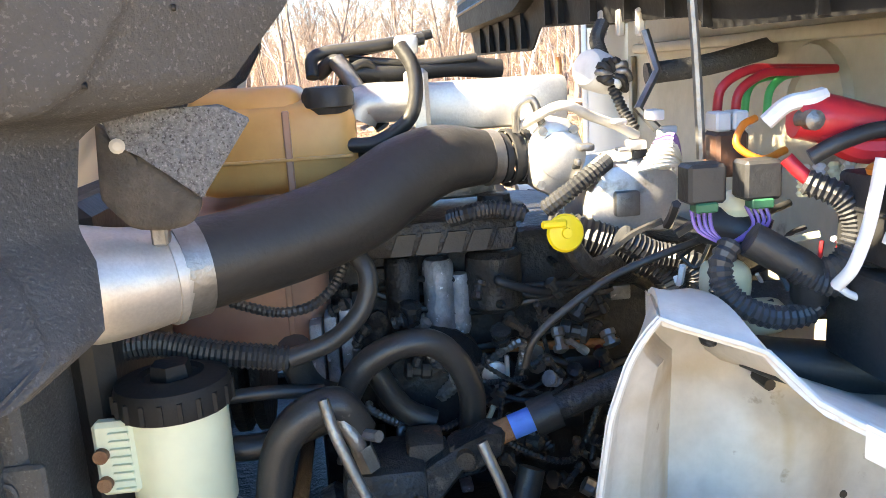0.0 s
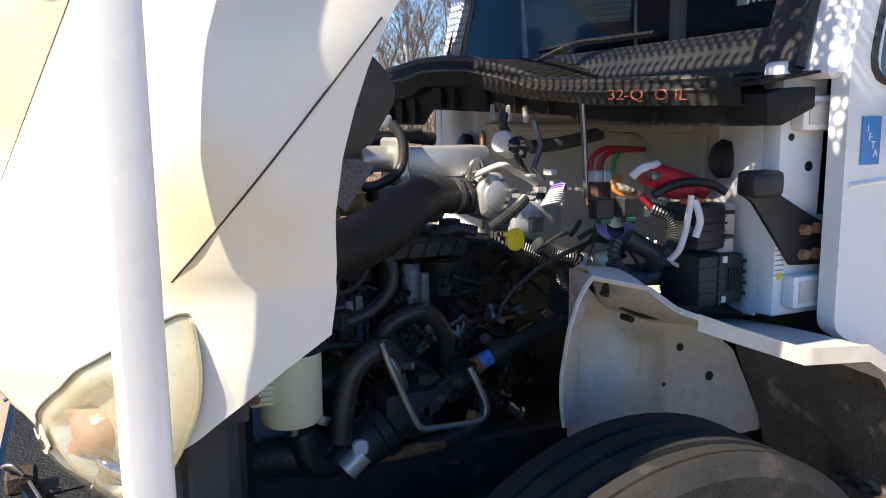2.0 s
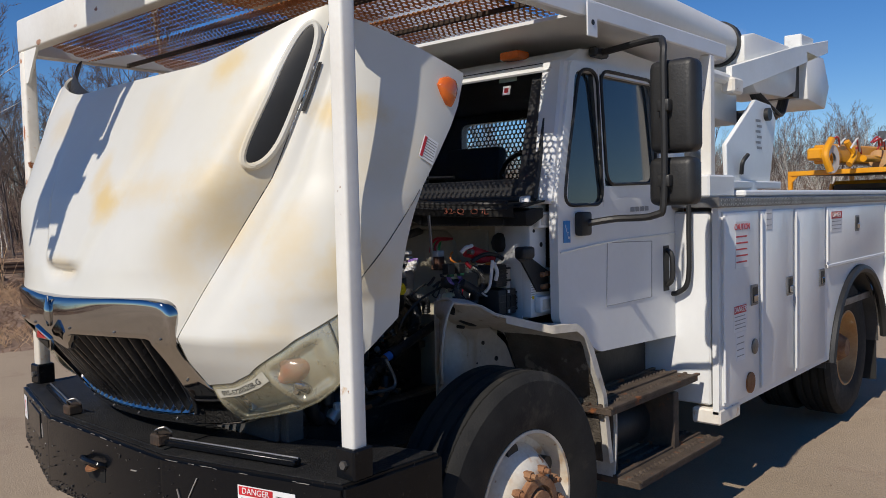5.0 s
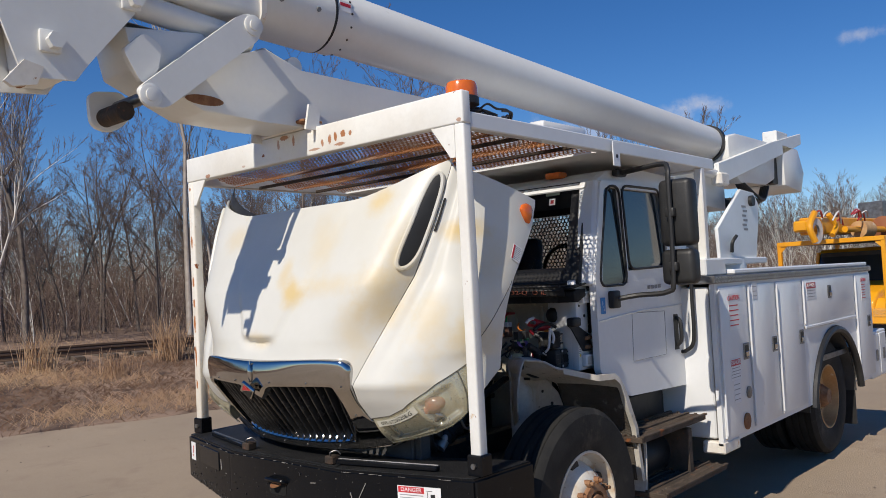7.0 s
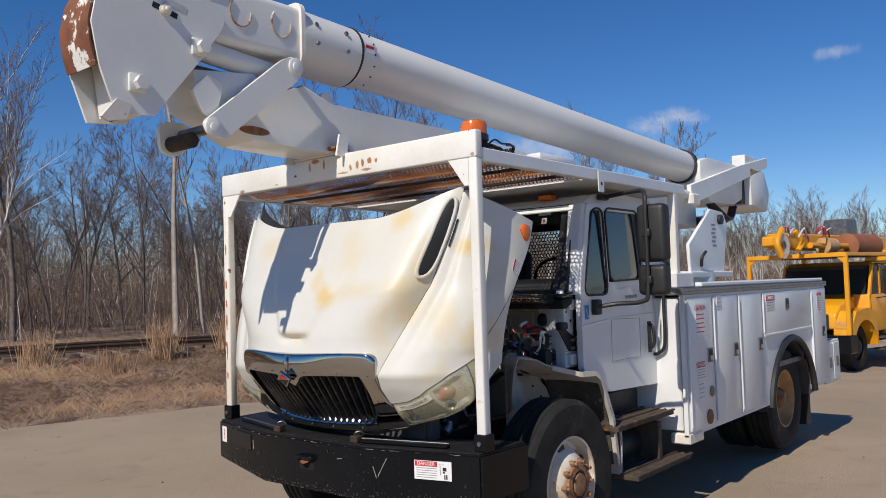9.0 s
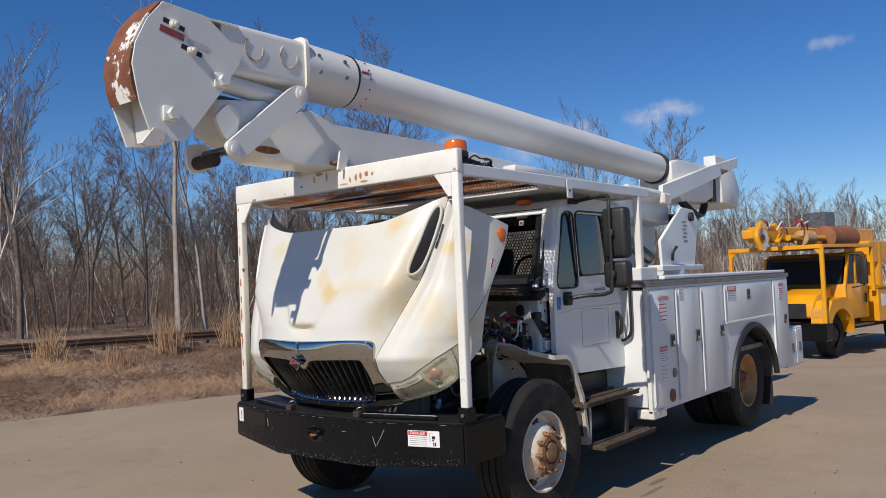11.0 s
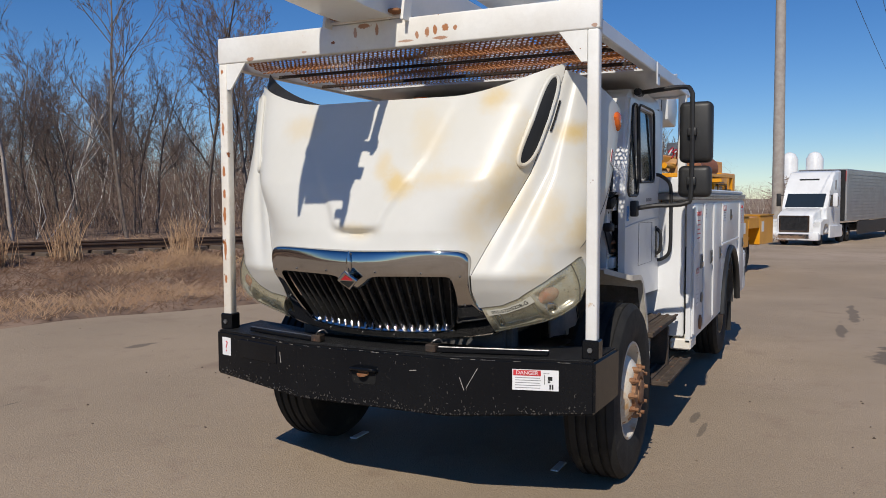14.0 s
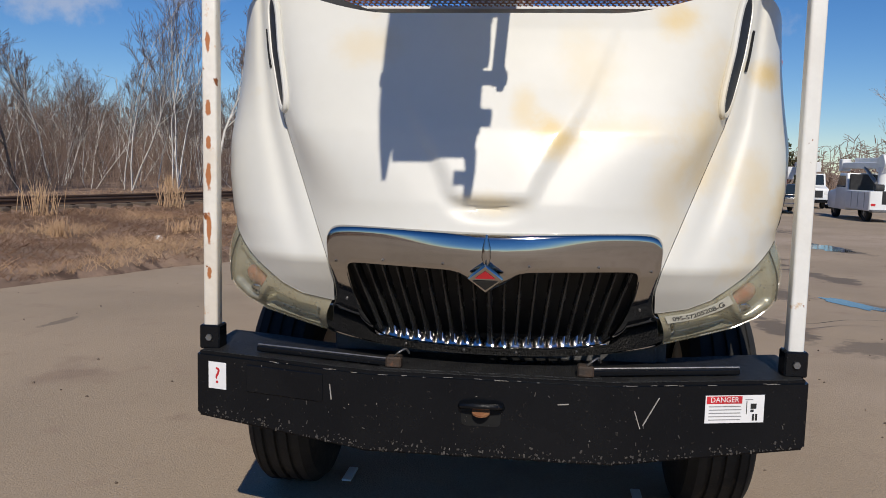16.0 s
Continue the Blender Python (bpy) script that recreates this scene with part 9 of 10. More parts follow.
def grass():
    r = random.Random(5)
    straw, brush = [], []
    def blade(p, h, lean, w, sink):
        a = r.uniform(0, 6.28)
        t = p + at(math.cos(a) * lean * h, math.sin(a) * lean * h, h)
        m = p.lerp(t, 0.55) + at(0, 0, h * 0.12)
        sink.append(([p, m, t], [w, w * 0.8, w * 0.2]))
    for i in range(75000):
        s = r.uniform(-14, 40) if i % 3 else r.uniform(-4, 20)
        d = 6.3 * r.random() ** 0.75
        n = noise.noise(Vector((s * 0.4, d * 0.6, 2))) - 0.25 * ease((d - 4.2) / 1.2)
        p = spot(s, d, -0.01)
        if n > 0.04 + 0.2 * r.random() and d < 5.4:
            blade(p, r.uniform(0.05, 0.22), r.uniform(0.5, 1.9), r.uniform(0.0025, 0.0055), straw)
        elif r.random() < 0.8 and d < 5.8:
            blade(p, r.uniform(0.02, 0.11), r.uniform(0.5, 2.5), r.uniform(0.003, 0.008), brush)
    for i in range(6000):
        s, d = r.uniform(-14, 45), r.uniform(8.8, 14)
        blade(spot(s, d, -0.01), r.uniform(0.06, 0.22), r.uniform(0.6, 2), 0.005, straw if r.random() < 0.6 else brush)
    for s, d, k, h in ((5.0, 5.2, 130, 0.95), (6.6, 5.6, 90, 1.0), (9.4, 5.5, 110, 1.0), (2.4, 5.0, 100, 0.8), (12.5, 5.5, 70, 0.8), (22, 5.9, 90, 0.9), (17.0, 5.6, 60, 0.7), (10.8, 3.2, 90, 0.4), (13.4, 2.4, 90, 0.35), (3.6, 3.9, 80, 0.5), (27, 14, 90, 0.8)):
        for i in range(k):
            blade(spot(s + r.gauss(0, 0.16), d + r.gauss(0, 0.16), -0.02), h * r.uniform(0.5, 1.1), r.uniform(0.05, 0.5), r.uniform(0.005, 0.011), straw)
    for i in range(500):
        s, d = r.uniform(-10, 34), r.uniform(0.2, 6)
        p = spot(s, d, 0.03)
        a = r.uniform(0, 6.28)
        l = r.uniform(0.15, 0.7)
        brush.append(([p, p + at(math.cos(a) * l * 0.5, math.sin(a) * l * 0.5, 0.05), p + at(math.cos(a) * l, math.sin(a) * l, r.uniform(0, 0.15))], [0.006, 0.005, 0.003]))
    tagged(new("dry_grass", strip_mesh("dry_grass", straw, M_GRASS)), "pale dry grass on the verge", "grass", kind="stuff")
    tagged(new("leaf_litter", strip_mesh("leaf_litter", brush, M_LITTER)), "brown stalks and litter on the verge", "litter", kind="stuff")
grass()

# ---- parked vehicles and the yard ----
def local(origin, heading):
    """A pose whose x runs backwards along a vehicle standing at origin, y to its right-hand side."""
    return Matrix.Translation(origin) @ Matrix.Rotation(heading, 4, "Z")

def place(e, m):
    """Moves a thing that was built round the world's origin to the pose m."""
    e.matrix_basis = m
    for c in e.children:
        c.matrix_parent_inverse = Matrix.Identity(4)

def simple_wheel(par, x, y, z, r, side, rim):
    w = part("wheel", B(add_lathe, (x, y, z), (0, side, 0), [(r * 0.55, -0.24), (r * 0.95, -0.25), (r, -0.22), (r, -0.03), (r * 0.95, 0.0), (r * 0.58, 0.005), (r * 0.55, -0.03)], 28, False), M_RUBBER, par)
    part("rim", B(add_lathe, (x, y, z), (0, side, 0), [(r * 0.56, -0.05), (r * 0.5, -0.06), (r * 0.32, -0.03), (r * 0.3, 0.02), (r * 0.1, 0.03)], 20), rim, w)

ground_z = ground_fall

M_YELLOW_DULL = mat("dull_yellow_paint", (0.50, 0.25, 0.02), (0.40, 0.19, 0.015), 0.5, scale=3, bump=0.05)
def yellow_truck():
    t = thing("digger_truck", (0, 0, 0), "yellow digger derrick truck with roof guard, parked on the lot", "truck")
    Y = M_YTRUCK
    part("bumper", B(add_box, (-0.1, 0, 0.45), (0.3, 2.4, 0.85), 0.03), M_BUMPER, t)
    g = part("guard_frame", B(add_box, (0.0, 0.03, 2.58), (0.1, 2.37, 2.68), 0.01), Y, t, "yellow guard frame")
    for y in (0.07, 2.33):
        part("post", B(add_box, (0.01, y - 0.045, 0.85), (0.09, y + 0.045, 2.6), 0.01), Y, g)
        part("side_rail", B(add_box, (0.1, y - 0.04, 2.60), (2.9, y + 0.04, 2.68), 0.01), Y, g)
        part("gusset", B(add_prism, [(y, 2.58), (y, 2.40), (y + (0.18 if y < 1 else -0.18), 2.58)], "x", 0.03, 0.05), Y, g)
        part("rear_post", B(add_box, (2.8, y - 0.04, 1.5), (2.88, y + 0.04, 2.6)), Y, g)
    part("roof_sheet", B(add_box, (0.1, 0.08, 2.60), (2.85, 2.32, 2.62)), M_BLACK, g)
    h = part("hood", B(add_prism, [(0.25, 0.95), (0.30, 1.30), (0.55, 1.50), (1.35, 1.72), (1.35, 0.95)], "y", 0.45, 1.95, 0.06, 3), Y, t, "yellow hood")
    for y0, y1 in ((0.08, 0.50), (1.90, 2.32)):
        arch = [(0.95 + 0.62 * math.cos(a), 0.53 + 0.62 * math.sin(a)) for a in [math.radians(178 - 176 * i / 12) for i in range(13)]]
        part("fender", B(add_prism, [(0.22, 0.62)] + arch + [(1.62, 0.62), (1.58, 1.30), (1.1, 1.42), (0.5, 1.36), (0.28, 1.1)], "y", y0, y1, 0.0), Y, h)
        part("headlight", B(add_box, (0.215, y0 + 0.05, 0.98), (0.27, y1 - 0.03, 1.16), 0.02), M_LENS, h)
    part("grille", B(add_box, (0.235, 0.6, 0.95), (0.262, 1.8, 1.30)), M_BLACK, h)
    part("cab_lower", B(add_box, (1.36, 0.14, 0.85), (2.70, 2.26, 1.72), 0.04, 2), Y, t, "yellow cab")
    part("roof", B(add_prism, [(1.62, 2.38), (1.72, 2.48), (2.65, 2.5), (2.70, 2.40)], "y", 0.18, 2.22, 0.03), Y, t)
    part("windshield", B(add_prism, [(1.36, 1.72), (1.38, 1.72), (1.66, 2.40), (1.64, 2.40)], "y", 0.24, 2.16), M_WINDOW, t)
    part("cab_inside", B(add_box, (1.6, 0.25, 1.7), (2.6, 2.15, 2.40)), M_DARK, t)
    for y in (0.17, 2.23):
        for x in (1.40, 1.95, 2.62):
            part("pillar", B(add_prism, [(x, 1.70), (x + 0.07, 1.70), (x + 0.09 + (0.2 if x < 1.5 else 0), 2.42), (x + 0.02 + (0.2 if x < 1.5 else 0), 2.42)], "y", y - 0.03, y + 0.03), Y, t)
        part("side_window", B(add_prism, [(1.5, 1.72), (2.62, 1.72), (2.62, 2.38), (1.70, 2.38)], "y", y - 0.012, y + 0.012), M_WINDOW, t)
    mr = part("mirror", B(add_box, (1.75, -0.22, 1.70), (1.85, -0.02, 2.30), 0.03, 2), M_BLACK, t, "black door mirror")
    part("mirror_arm", B(add_tube, [(1.8, 0.16, 2.42), (1.8, -0.1, 2.42), (1.8, -0.12, 1.66), (1.75, 0.14, 1.62)], 0.018, 6, 1), M_BLACK, mr)
    part("door_line", B(add_tube, [(1.42, 0.137, 1.0), (1.42, 0.137, 1.70)], 0.006, 4, 1), M_INK_BLACK, t)
    part("door_handle", B(add_box, (2.48, 0.12, 1.22), (2.55, 0.145, 1.46), 0.01), M_BLACK, t)
    for z, x0, x1 in ((0.72, 1.7, 2.6), (0.45, 1.7, 2.5)):
        part("step", B(add_box, (x0, 0.0, z - 0.04), (x1, 0.25, z), 0.01), M_STEP, t)
    for k, (x0, x1) in enumerate(((2.95, 3.6), (3.62, 4.4), (5.6, 7.15))):
        part("side_box", B(add_box, (x0, 0.02, 0.72), (x1, 0.5, 1.55), 0.02), Y, t, "yellow side compartment")
        part("box_lid", B(add_box, (x0 - 0.01, 0.0, 1.552), (x1 + 0.01, 0.52, 1.60), 0.01), M_YELLOW_DULL, t)
        part("side_box", B(add_box, (x0, 1.9, 0.72), (x1, 2.38, 1.55), 0.02), Y, t)
        part("box_label", B(add_box, (x0 + 0.2, 0.013, 1.1), (x0 + 0.45, 0.019, 1.4)), M_STICKER, t)
    part("deck", B(add_box, (2.95, 0.3, 0.86), (7.0, 2.1, 0.95)), Y, t)
    part("fender_deck", B(add_box, (4.42, 0.02, 1.22), (5.58, 0.5, 1.55), 0.02), Y, t)
    part("boom", B(add_box, (-0.2, 1.30, 2.80), (6.2, 1.72, 3.18), 0.03), Y, t, "yellow digger boom")
    part("boom_tip", B(add_box, (-0.6, 1.34, 2.86), (0.0, 1.66, 3.10), 0.04), Y, t)
    part("pulley_plate", B(add_lathe, (-0.55, 1.15, 2.86), (0, 1, 0), [(0.13, 0), (0.28, 0), (0.28, 0.05), (0.13, 0.05)], 24, False), M_WIRE, t, "white pulley ring")
    part("claw", B(add_tube, [(-0.5, 1.2, 3.25), (-0.85, 1.15, 2.95), (-0.75, 1.1, 2.62)], 0.07, 8), Y, t)
    part("claw", B(add_tube, [(-0.3, 1.0, 3.2), (-0.1, 0.95, 2.95), (-0.3, 0.95, 2.75)], 0.06, 8), Y, t)
    part("winch", B(add_cyl, (0.95, 0.95, 2.88), (1.45, 0.95, 2.88), 0.19, seg=20), M_RIM_ORANGE, t, "winch with rope")
    part("winch_arm", B(add_cyl, (0.3, 0.95, 2.88), (2.2, 0.95, 2.88), 0.07), Y, t)
    part("auger_drum", B(add_lathe, (2.3, 1.0, 2.90), (1, 0, 0.0), [(0.1, 0), (0.3, 0.05), (0.3, 1.5), (0.1, 1.55)], 24), M_BROWN, t, "brown auger drum")
    part("turret", B(add_cyl, (5.8, 1.3, 0.95), (5.8, 1.3, 2.8), 0.32, seg=20), Y, t)
    part("turret_box", B(add_box, (5.1, 1.0, 2.2), (6.5, 1.7, 2.82), 0.03), Y, t)
    part("grey_box", B(add_box, (3.6, 1.5, 3.18), (4.2, 2.1, 3.65), 0.02), M_STEEL, t, "grey box on the boom")
    rr = random.Random(3)
    for k in range(10):
        p = at(rr.uniform(-0.7, 2.2), rr.uniform(0.8, 1.3), rr.uniform(3.0, 3.25))
        part("hydraulic_hose", B(add_tube, [p, p + at(0.2, -0.05, rr.uniform(0.05, 0.2)), p + at(0.5, 0.05, -0.05)], 0.018, 5, 4), rr.choice((M_BLACK, M_WIRE, M_RED)), t)
    for y, s in ((0.28, -1), (2.12, 1)):
        simple_wheel(t, 0.95, y, 0.53, 0.53, s, M_ENGINE)
        simple_wheel(t, 5.0, y, 0.53, 0.53, s, M_ENGINE)
    part("chassis", B(add_box, (0.3, 0.8, 0.5), (7.0, 1.6, 0.86)), M_ENGINE, t)
    place(t, local((15.6, 0.55, ground_z(16)), math.atan2(-0.17, 0.985)))
yellow_truck()

def semi_truck():
    t = thing("semi_truck", (0, 0, 0), "white sleeper semi truck with ribbed trailer", "truck")
    W = M_WHITE
    part("hood", B(add_prism, [(0.0, 0.55), (0.05, 1.55), (0.5, 1.75), (1.6, 1.95), (1.6, 0.6)], "y", 0.35, 2.15, 0.1, 3), W, t, "white hood")
    for y0, y1 in ((0.0, 0.4), (2.1, 2.5)):
        part("fender", B(add_prism, [(0.1, 0.6), (0.15, 1.2), (0.6, 1.35), (1.6, 1.35), (1.7, 1.0), (1.55, 0.9), (1.3, 1.12), (0.85, 1.12), (0.6, 0.8), (0.6, 0.55)], "y", y0, y1, 0.0), W, t)
        part("headlight", B(add_box, (0.08, y0 + 0.06, 0.95), (0.16, y1 - 0.05, 1.25), 0.03), M_LENS, t)
    part("grille", B(add_box, (-0.03, 0.55, 0.75), (0.03, 1.95, 1.50), 0.02), M_GRILLE, t, "dark chrome-framed grille")
    part("grille_frame", B(add_ring, rounded([(0.5, 0.7), (2.0, 0.7), (2.0, 1.55), (0.5, 1.55)], 0.05), rounded([(0.58, 0.78), (1.92, 0.78), (1.92, 1.47), (0.58, 1.47)], 0.05), "x", -0.05, -0.02), M_CHROME, t)
    part("bumper", B(add_box, (-0.12, 0.05, 0.28), (0.4, 2.45, 0.68), 0.06, 2), W, t)
    part("bumper_mesh", B(add_box, (-0.13, 0.5, 0.38), (-0.115, 2.0, 0.6)), M_BLACK, t)
    part("cab", B(add_prism, [(1.5, 0.6), (1.55, 1.95), (2.15, 2.75), (2.5, 3.5), (3.0, 3.85), (4.2, 3.95), (4.2, 0.6)], "y", 0.1, 2.4, 0.1, 3), W, t, "white sleeper cab")
    part("windshield", B(add_prism, [(1.555, 1.98), (1.575, 1.96), (2.10, 2.66), (2.08, 2.68)], "y", 0.28, 2.22), M_WINDOW, t)
    part("roof_vent", B(add_box, (2.45, 0.75, 3.30), (2.60, 1.75, 3.48)), M_BLACK, t)
    for y in (0.093, 2.407):
        part("side_window", B(add_prism, [(1.95, 2.0), (2.75, 2.0), (2.75, 2.62), (2.3, 2.62)], "y", y - 0.006, y + 0.006), M_WINDOW, t)
        part("sleeper_window", B(add_prism, rounded([(3.3, 2.0), (3.7, 2.0), (3.7, 2.55), (3.3, 2.55)], 0.1), "y", y - 0.006, y + 0.006), M_WINDOW, t)
        part("fairing_mark", B(add_box, (3.0, y - 0.006, 2.9), (3.25, y + 0.006, 3.4)), M_INK_GREY, t)
    for y, s in ((-0.18, -1), (2.68, 1)):
        part("mirror", B(add_box, (1.95, y - 0.12, 2.0), (2.08, y + 0.12, 2.7), 0.04, 2), M_WHITE if s < 0 else M_BLACK, t)
        part("mirror_arm", B(add_tube, [(2.0, y - s * 0.3, 2.6), (2.0, y, 2.6)], 0.02, 6, 1), M_BLACK, t)
    part("side_skirt", B(add_box, (1.9, 0.02, 0.35), (4.3, 0.12, 1.0), 0.03), W, t)
    part("chassis", B(add_box, (0.4, 0.8, 0.5), (16.0, 1.7, 0.9)), M_ENGINE, t)
    tr = part("trailer", B(add_box, (4.9, -0.02, 1.15), (20.5, 2.55, 4.05), 0.03), M_TRAILER, t, "silver ribbed refrigerated trailer")
    ribs = B()
    for k in range(14):
        add_box(ribs, (4.95, -0.04, 1.35 + k * 0.185), (20.45, -0.02, 1.43 + k * 0.185))
    tagged(part("side_ribs", ribs, M_TRAILER, tr), kind="stuff")
    part("nose_panel", B(add_box, (4.80, 0.05, 1.2), (4.9, 2.48, 4.0), 0.02), M_BLACK, tr)
    part("red_mark", B(add_box, (4.885, 0.02, 3.4), (4.9, 0.3, 3.95)), M_RED, tr)
    part("trailer_skirt", B(add_box, (7.5, 0.0, 0.35), (15.5, 0.04, 1.12)), M_BLACK, tr)
    for y, s in ((0.3, -1), (2.2, 1)):
        for x in (1.1, 5.4, 6.6, 17.6, 18.9):
            simple_wheel(t, x, y, 0.52, 0.52, s, M_CHROME)
    place(t, local((41.0, -1.75, ground_z(42)), math.atan2(EDGE.y, EDGE.x)))
semi_truck()

def small_truck(name, label, paint, origin, heading, length=6.0, boom=False, pickup=False, tall=0.0):
    t = thing(name, (0, 0, 0), label, "truck")
    h = tall or (1.75 if pickup else 2.5)
    part("hood", B(add_prism, [(0, 0.5), (0.02, 0.62 * h - 0.1), (1.3, 0.66 * h), (1.3, 0.5)], "y", 0.1, 2.1, 0.08, 2), paint, t)
    part("grille", B(add_box, (-0.02, 0.5, 0.32 * h), (0.02, 1.7, 0.52 * h)), M_CHROME if pickup else M_BLACK, t)
    part("bumper", B(add_box, (-0.12, 0.02, 0.42), (0.2, 2.18, 0.66), 0.03), M_BUMPER if not pickup else M_CHROME, t)
    part("cab", B(add_prism, [(1.2, 0.5), (1.25, 0.66 * h), (1.75, h), (2.9, h), (3.05, 0.66 * h), (3.05, 0.5)], "y", 0.12, 2.08, 0.06, 2), paint, t)
    part("windshield", B(add_prism, [(1.24, 0.68 * h), (1.22, 0.68 * h), (1.70, 0.97 * h), (1.72, 0.97 * h)], "y", 0.25, 1.95), M_WINDOW, t)
    for y in (0.11, 2.09):
        part("side_window", B(add_prism, [(1.4, 0.69 * h), (2.8, 0.69 * h), (2.75, 0.94 * h), (1.8, 0.94 * h)], "y", y - 0.006, y + 0.006), M_WINDOW, t)
    part("rear_body", B(add_box, (3.1, 0.03, 0.6), (length, 2.17, 1.25 if pickup else 1.6), 0.04), paint, t)
    for y in (0.25, 1.95):
        part("headlight", B(add_box, (-0.03, y - 0.18, 0.40 * h), (0.02, y + 0.18, 0.50 * h), 0.02), M_LENS, t)
        for x in (0.75, length - 1.2):
            simple_wheel(t, x, y, 0.45, 0.45, -1 if y < 1 else 1, M_STEEL)
    if boom:
        part("boom", B(add_box, (-0.3, 0.9, 2.75), (length - 0.6, 1.3, 3.1), 0.04), paint, t)
        part("turret", B(add_cyl, (length - 1.2, 1.1, 1.6), (length - 1.2, 1.1, 2.8), 0.3), paint, t)
        part("tip", B(add_box, (-0.7, 0.85, 2.6), (-0.2, 1.35, 3.3), 0.04), paint, t)
        part("knuckle", B(add_prism, rounded([(length - 1.7, 2.6), (length - 0.9, 2.5), (length - 0.5, 3.0), (length - 0.9, 3.5), (length - 1.6, 3.3)], 0.1, 3), "y", 0.85, 1.35, 0.02), paint, t)
        part("lift_cylinder", B(add_cyl, (length - 1.2, 0.75, 2.0), (length - 3.4, 0.95, 2.8), 0.09), M_STEEL, t)
        part("upper_arm", B(add_box, (0.2, 1.38, 3.05), (length - 0.9, 1.66, 3.35), 0.03), paint, t)
        part("bucket", B(add_box, (length - 0.7, 1.45, 2.0), (length - 0.05, 2.1, 3.0), 0.06, 2), paint, t)
        part("deck_recess", B(add_box, (length - 0.02, 0.62, 0.95), (length + 0.012, 1.58, 1.62), 0.01), M_BLACK, t)
        part("rear_step", B(add_box, (length - 0.1, 0.05, 0.55), (length + 0.35, 2.15, 0.68), 0.02), M_STEEL, t)
        part("winch", B(add_cyl, (length - 0.4, 0.4, 1.78), (length - 0.4, 0.8, 1.78), 0.18), M_DARK, t)
        part("tool_rack", B(add_box, (3.2, 0.15, 1.6), (3.35, 2.05, 2.45), 0.03), M_BLACK, t)
        for y in (0.22, 1.98):
            part("tail_light", B(add_box, (length - 0.01, y - 0.11, 0.86), (length + 0.02, y + 0.11, 0.98), 0.01), M_INK_RED, t)
            side_y = 0.025 if y < 1 else 2.175
            for x0 in (3.2, 4.1, 5.0):
                part("compartment_door", B(add_box, (x0, side_y - 0.008, 0.78), (x0 + 0.78, side_y + 0.008, 1.5), 0.006), paint, t)
                part("door_gap", B(add_box, (x0 + 0.80, side_y - 0.004, 0.74), (x0 + 0.84, side_y + 0.004, 1.54)), M_INK_GREY, t)
    part("rear_window", B(add_prism, [(3.045, 0.69 * h), (3.06, 0.69 * h), (2.96, 0.93 * h), (2.945, 0.93 * h)], "y", 0.4, 1.8), M_WINDOW, t)
    place(t, local(origin, heading))

M_DARKRED = mat("dark_red_paint", (0.22, 0.02, 0.022), (0.17, 0.015, 0.018), 0.35, scale=2, bump=0.0, coat=0.4)
M_DARKPAINT = mat("dark_blue_paint", (0.02, 0.025, 0.035), None, 0.25, scale=2, bump=0.0, coat=0.6)
small_truck("yellow_truck", "yellow bucket truck parked far down the lot", M_YTRUCK, (76, -9.95, ground_z(76)), -0.08, 7, True)
small_truck("white_truck", "white bucket truck parked far down the lot", M_WHITE, (80, -12.1, ground_z(80)), -0.6, 6, True)
small_truck("pickup_truck", "dark blue pickup truck parked in the yard", M_DARKPAINT, (47, -16.35, ground_z(47)), -0.16, 5.6, False, True)
small_truck("red_truck", "dark red truck parked in the yard", M_DARKRED, (72, -22.7, ground_z(72)), -0.20, 7, False, False, 3.3)
small_truck("service_truck", "white service truck parked in the yard", M_WHITE, (57, -21.1, ground_z(57)), -0.16, 7, True)
small_truck("utility_truck", "white utility truck seen from behind in the yard", M_WHITE, (46.0, -17.0, ground_z(43)), 3.12, 6.5, True)

def pole_and_wires():
    p0 = at(45.8, 0.5, ground_z(45.8))
    pl = thing("utility_pole", p0, "tall weathered wooden utility pole", "utility pole")
    part("shaft", B(add_cyl, p0, p0 + at(-0.3, 0.1, 22.0), 0.34, 0.22, 20), M_POLE, pl)
    p1 = at(120, -13.5, -1)
    p2 = thing("utility_pole", p1, "distant weathered wooden utility pole", "utility pole")
    part("shaft", B(add_cyl, p1, p1 + at(0, 0, 11.5), 0.2, 0.15, 12), M_POLE, p2)
    part("cross_arm", B(add_box, p1 + at(-0.1, -1.6, 10.6), p1 + at(0.1, 1.6, 10.85)), M_POLE, p2)
    top = at(25.75, -0.5, 12.5)
    for k in range(3):
        a = top + at(0, -1.2 - 1.0 * k, 0.7 * (k % 3) - 1.5)
        b = p1 + at(0, -1.5 + 0.75 * k, 10.9)
        pts = [a.lerp(b, t / 8) + at(0, 0, -2.6 * (1 - (2 * t / 8 - 1) ** 2)) for t in range(9)]
        w = part("power_line", B(add_tube, pts, 0.012, 4, 3), M_BLACK)
        tagged(w, "black overhead power line between poles", "power line", "overhead power lines")
pole_and_wires()

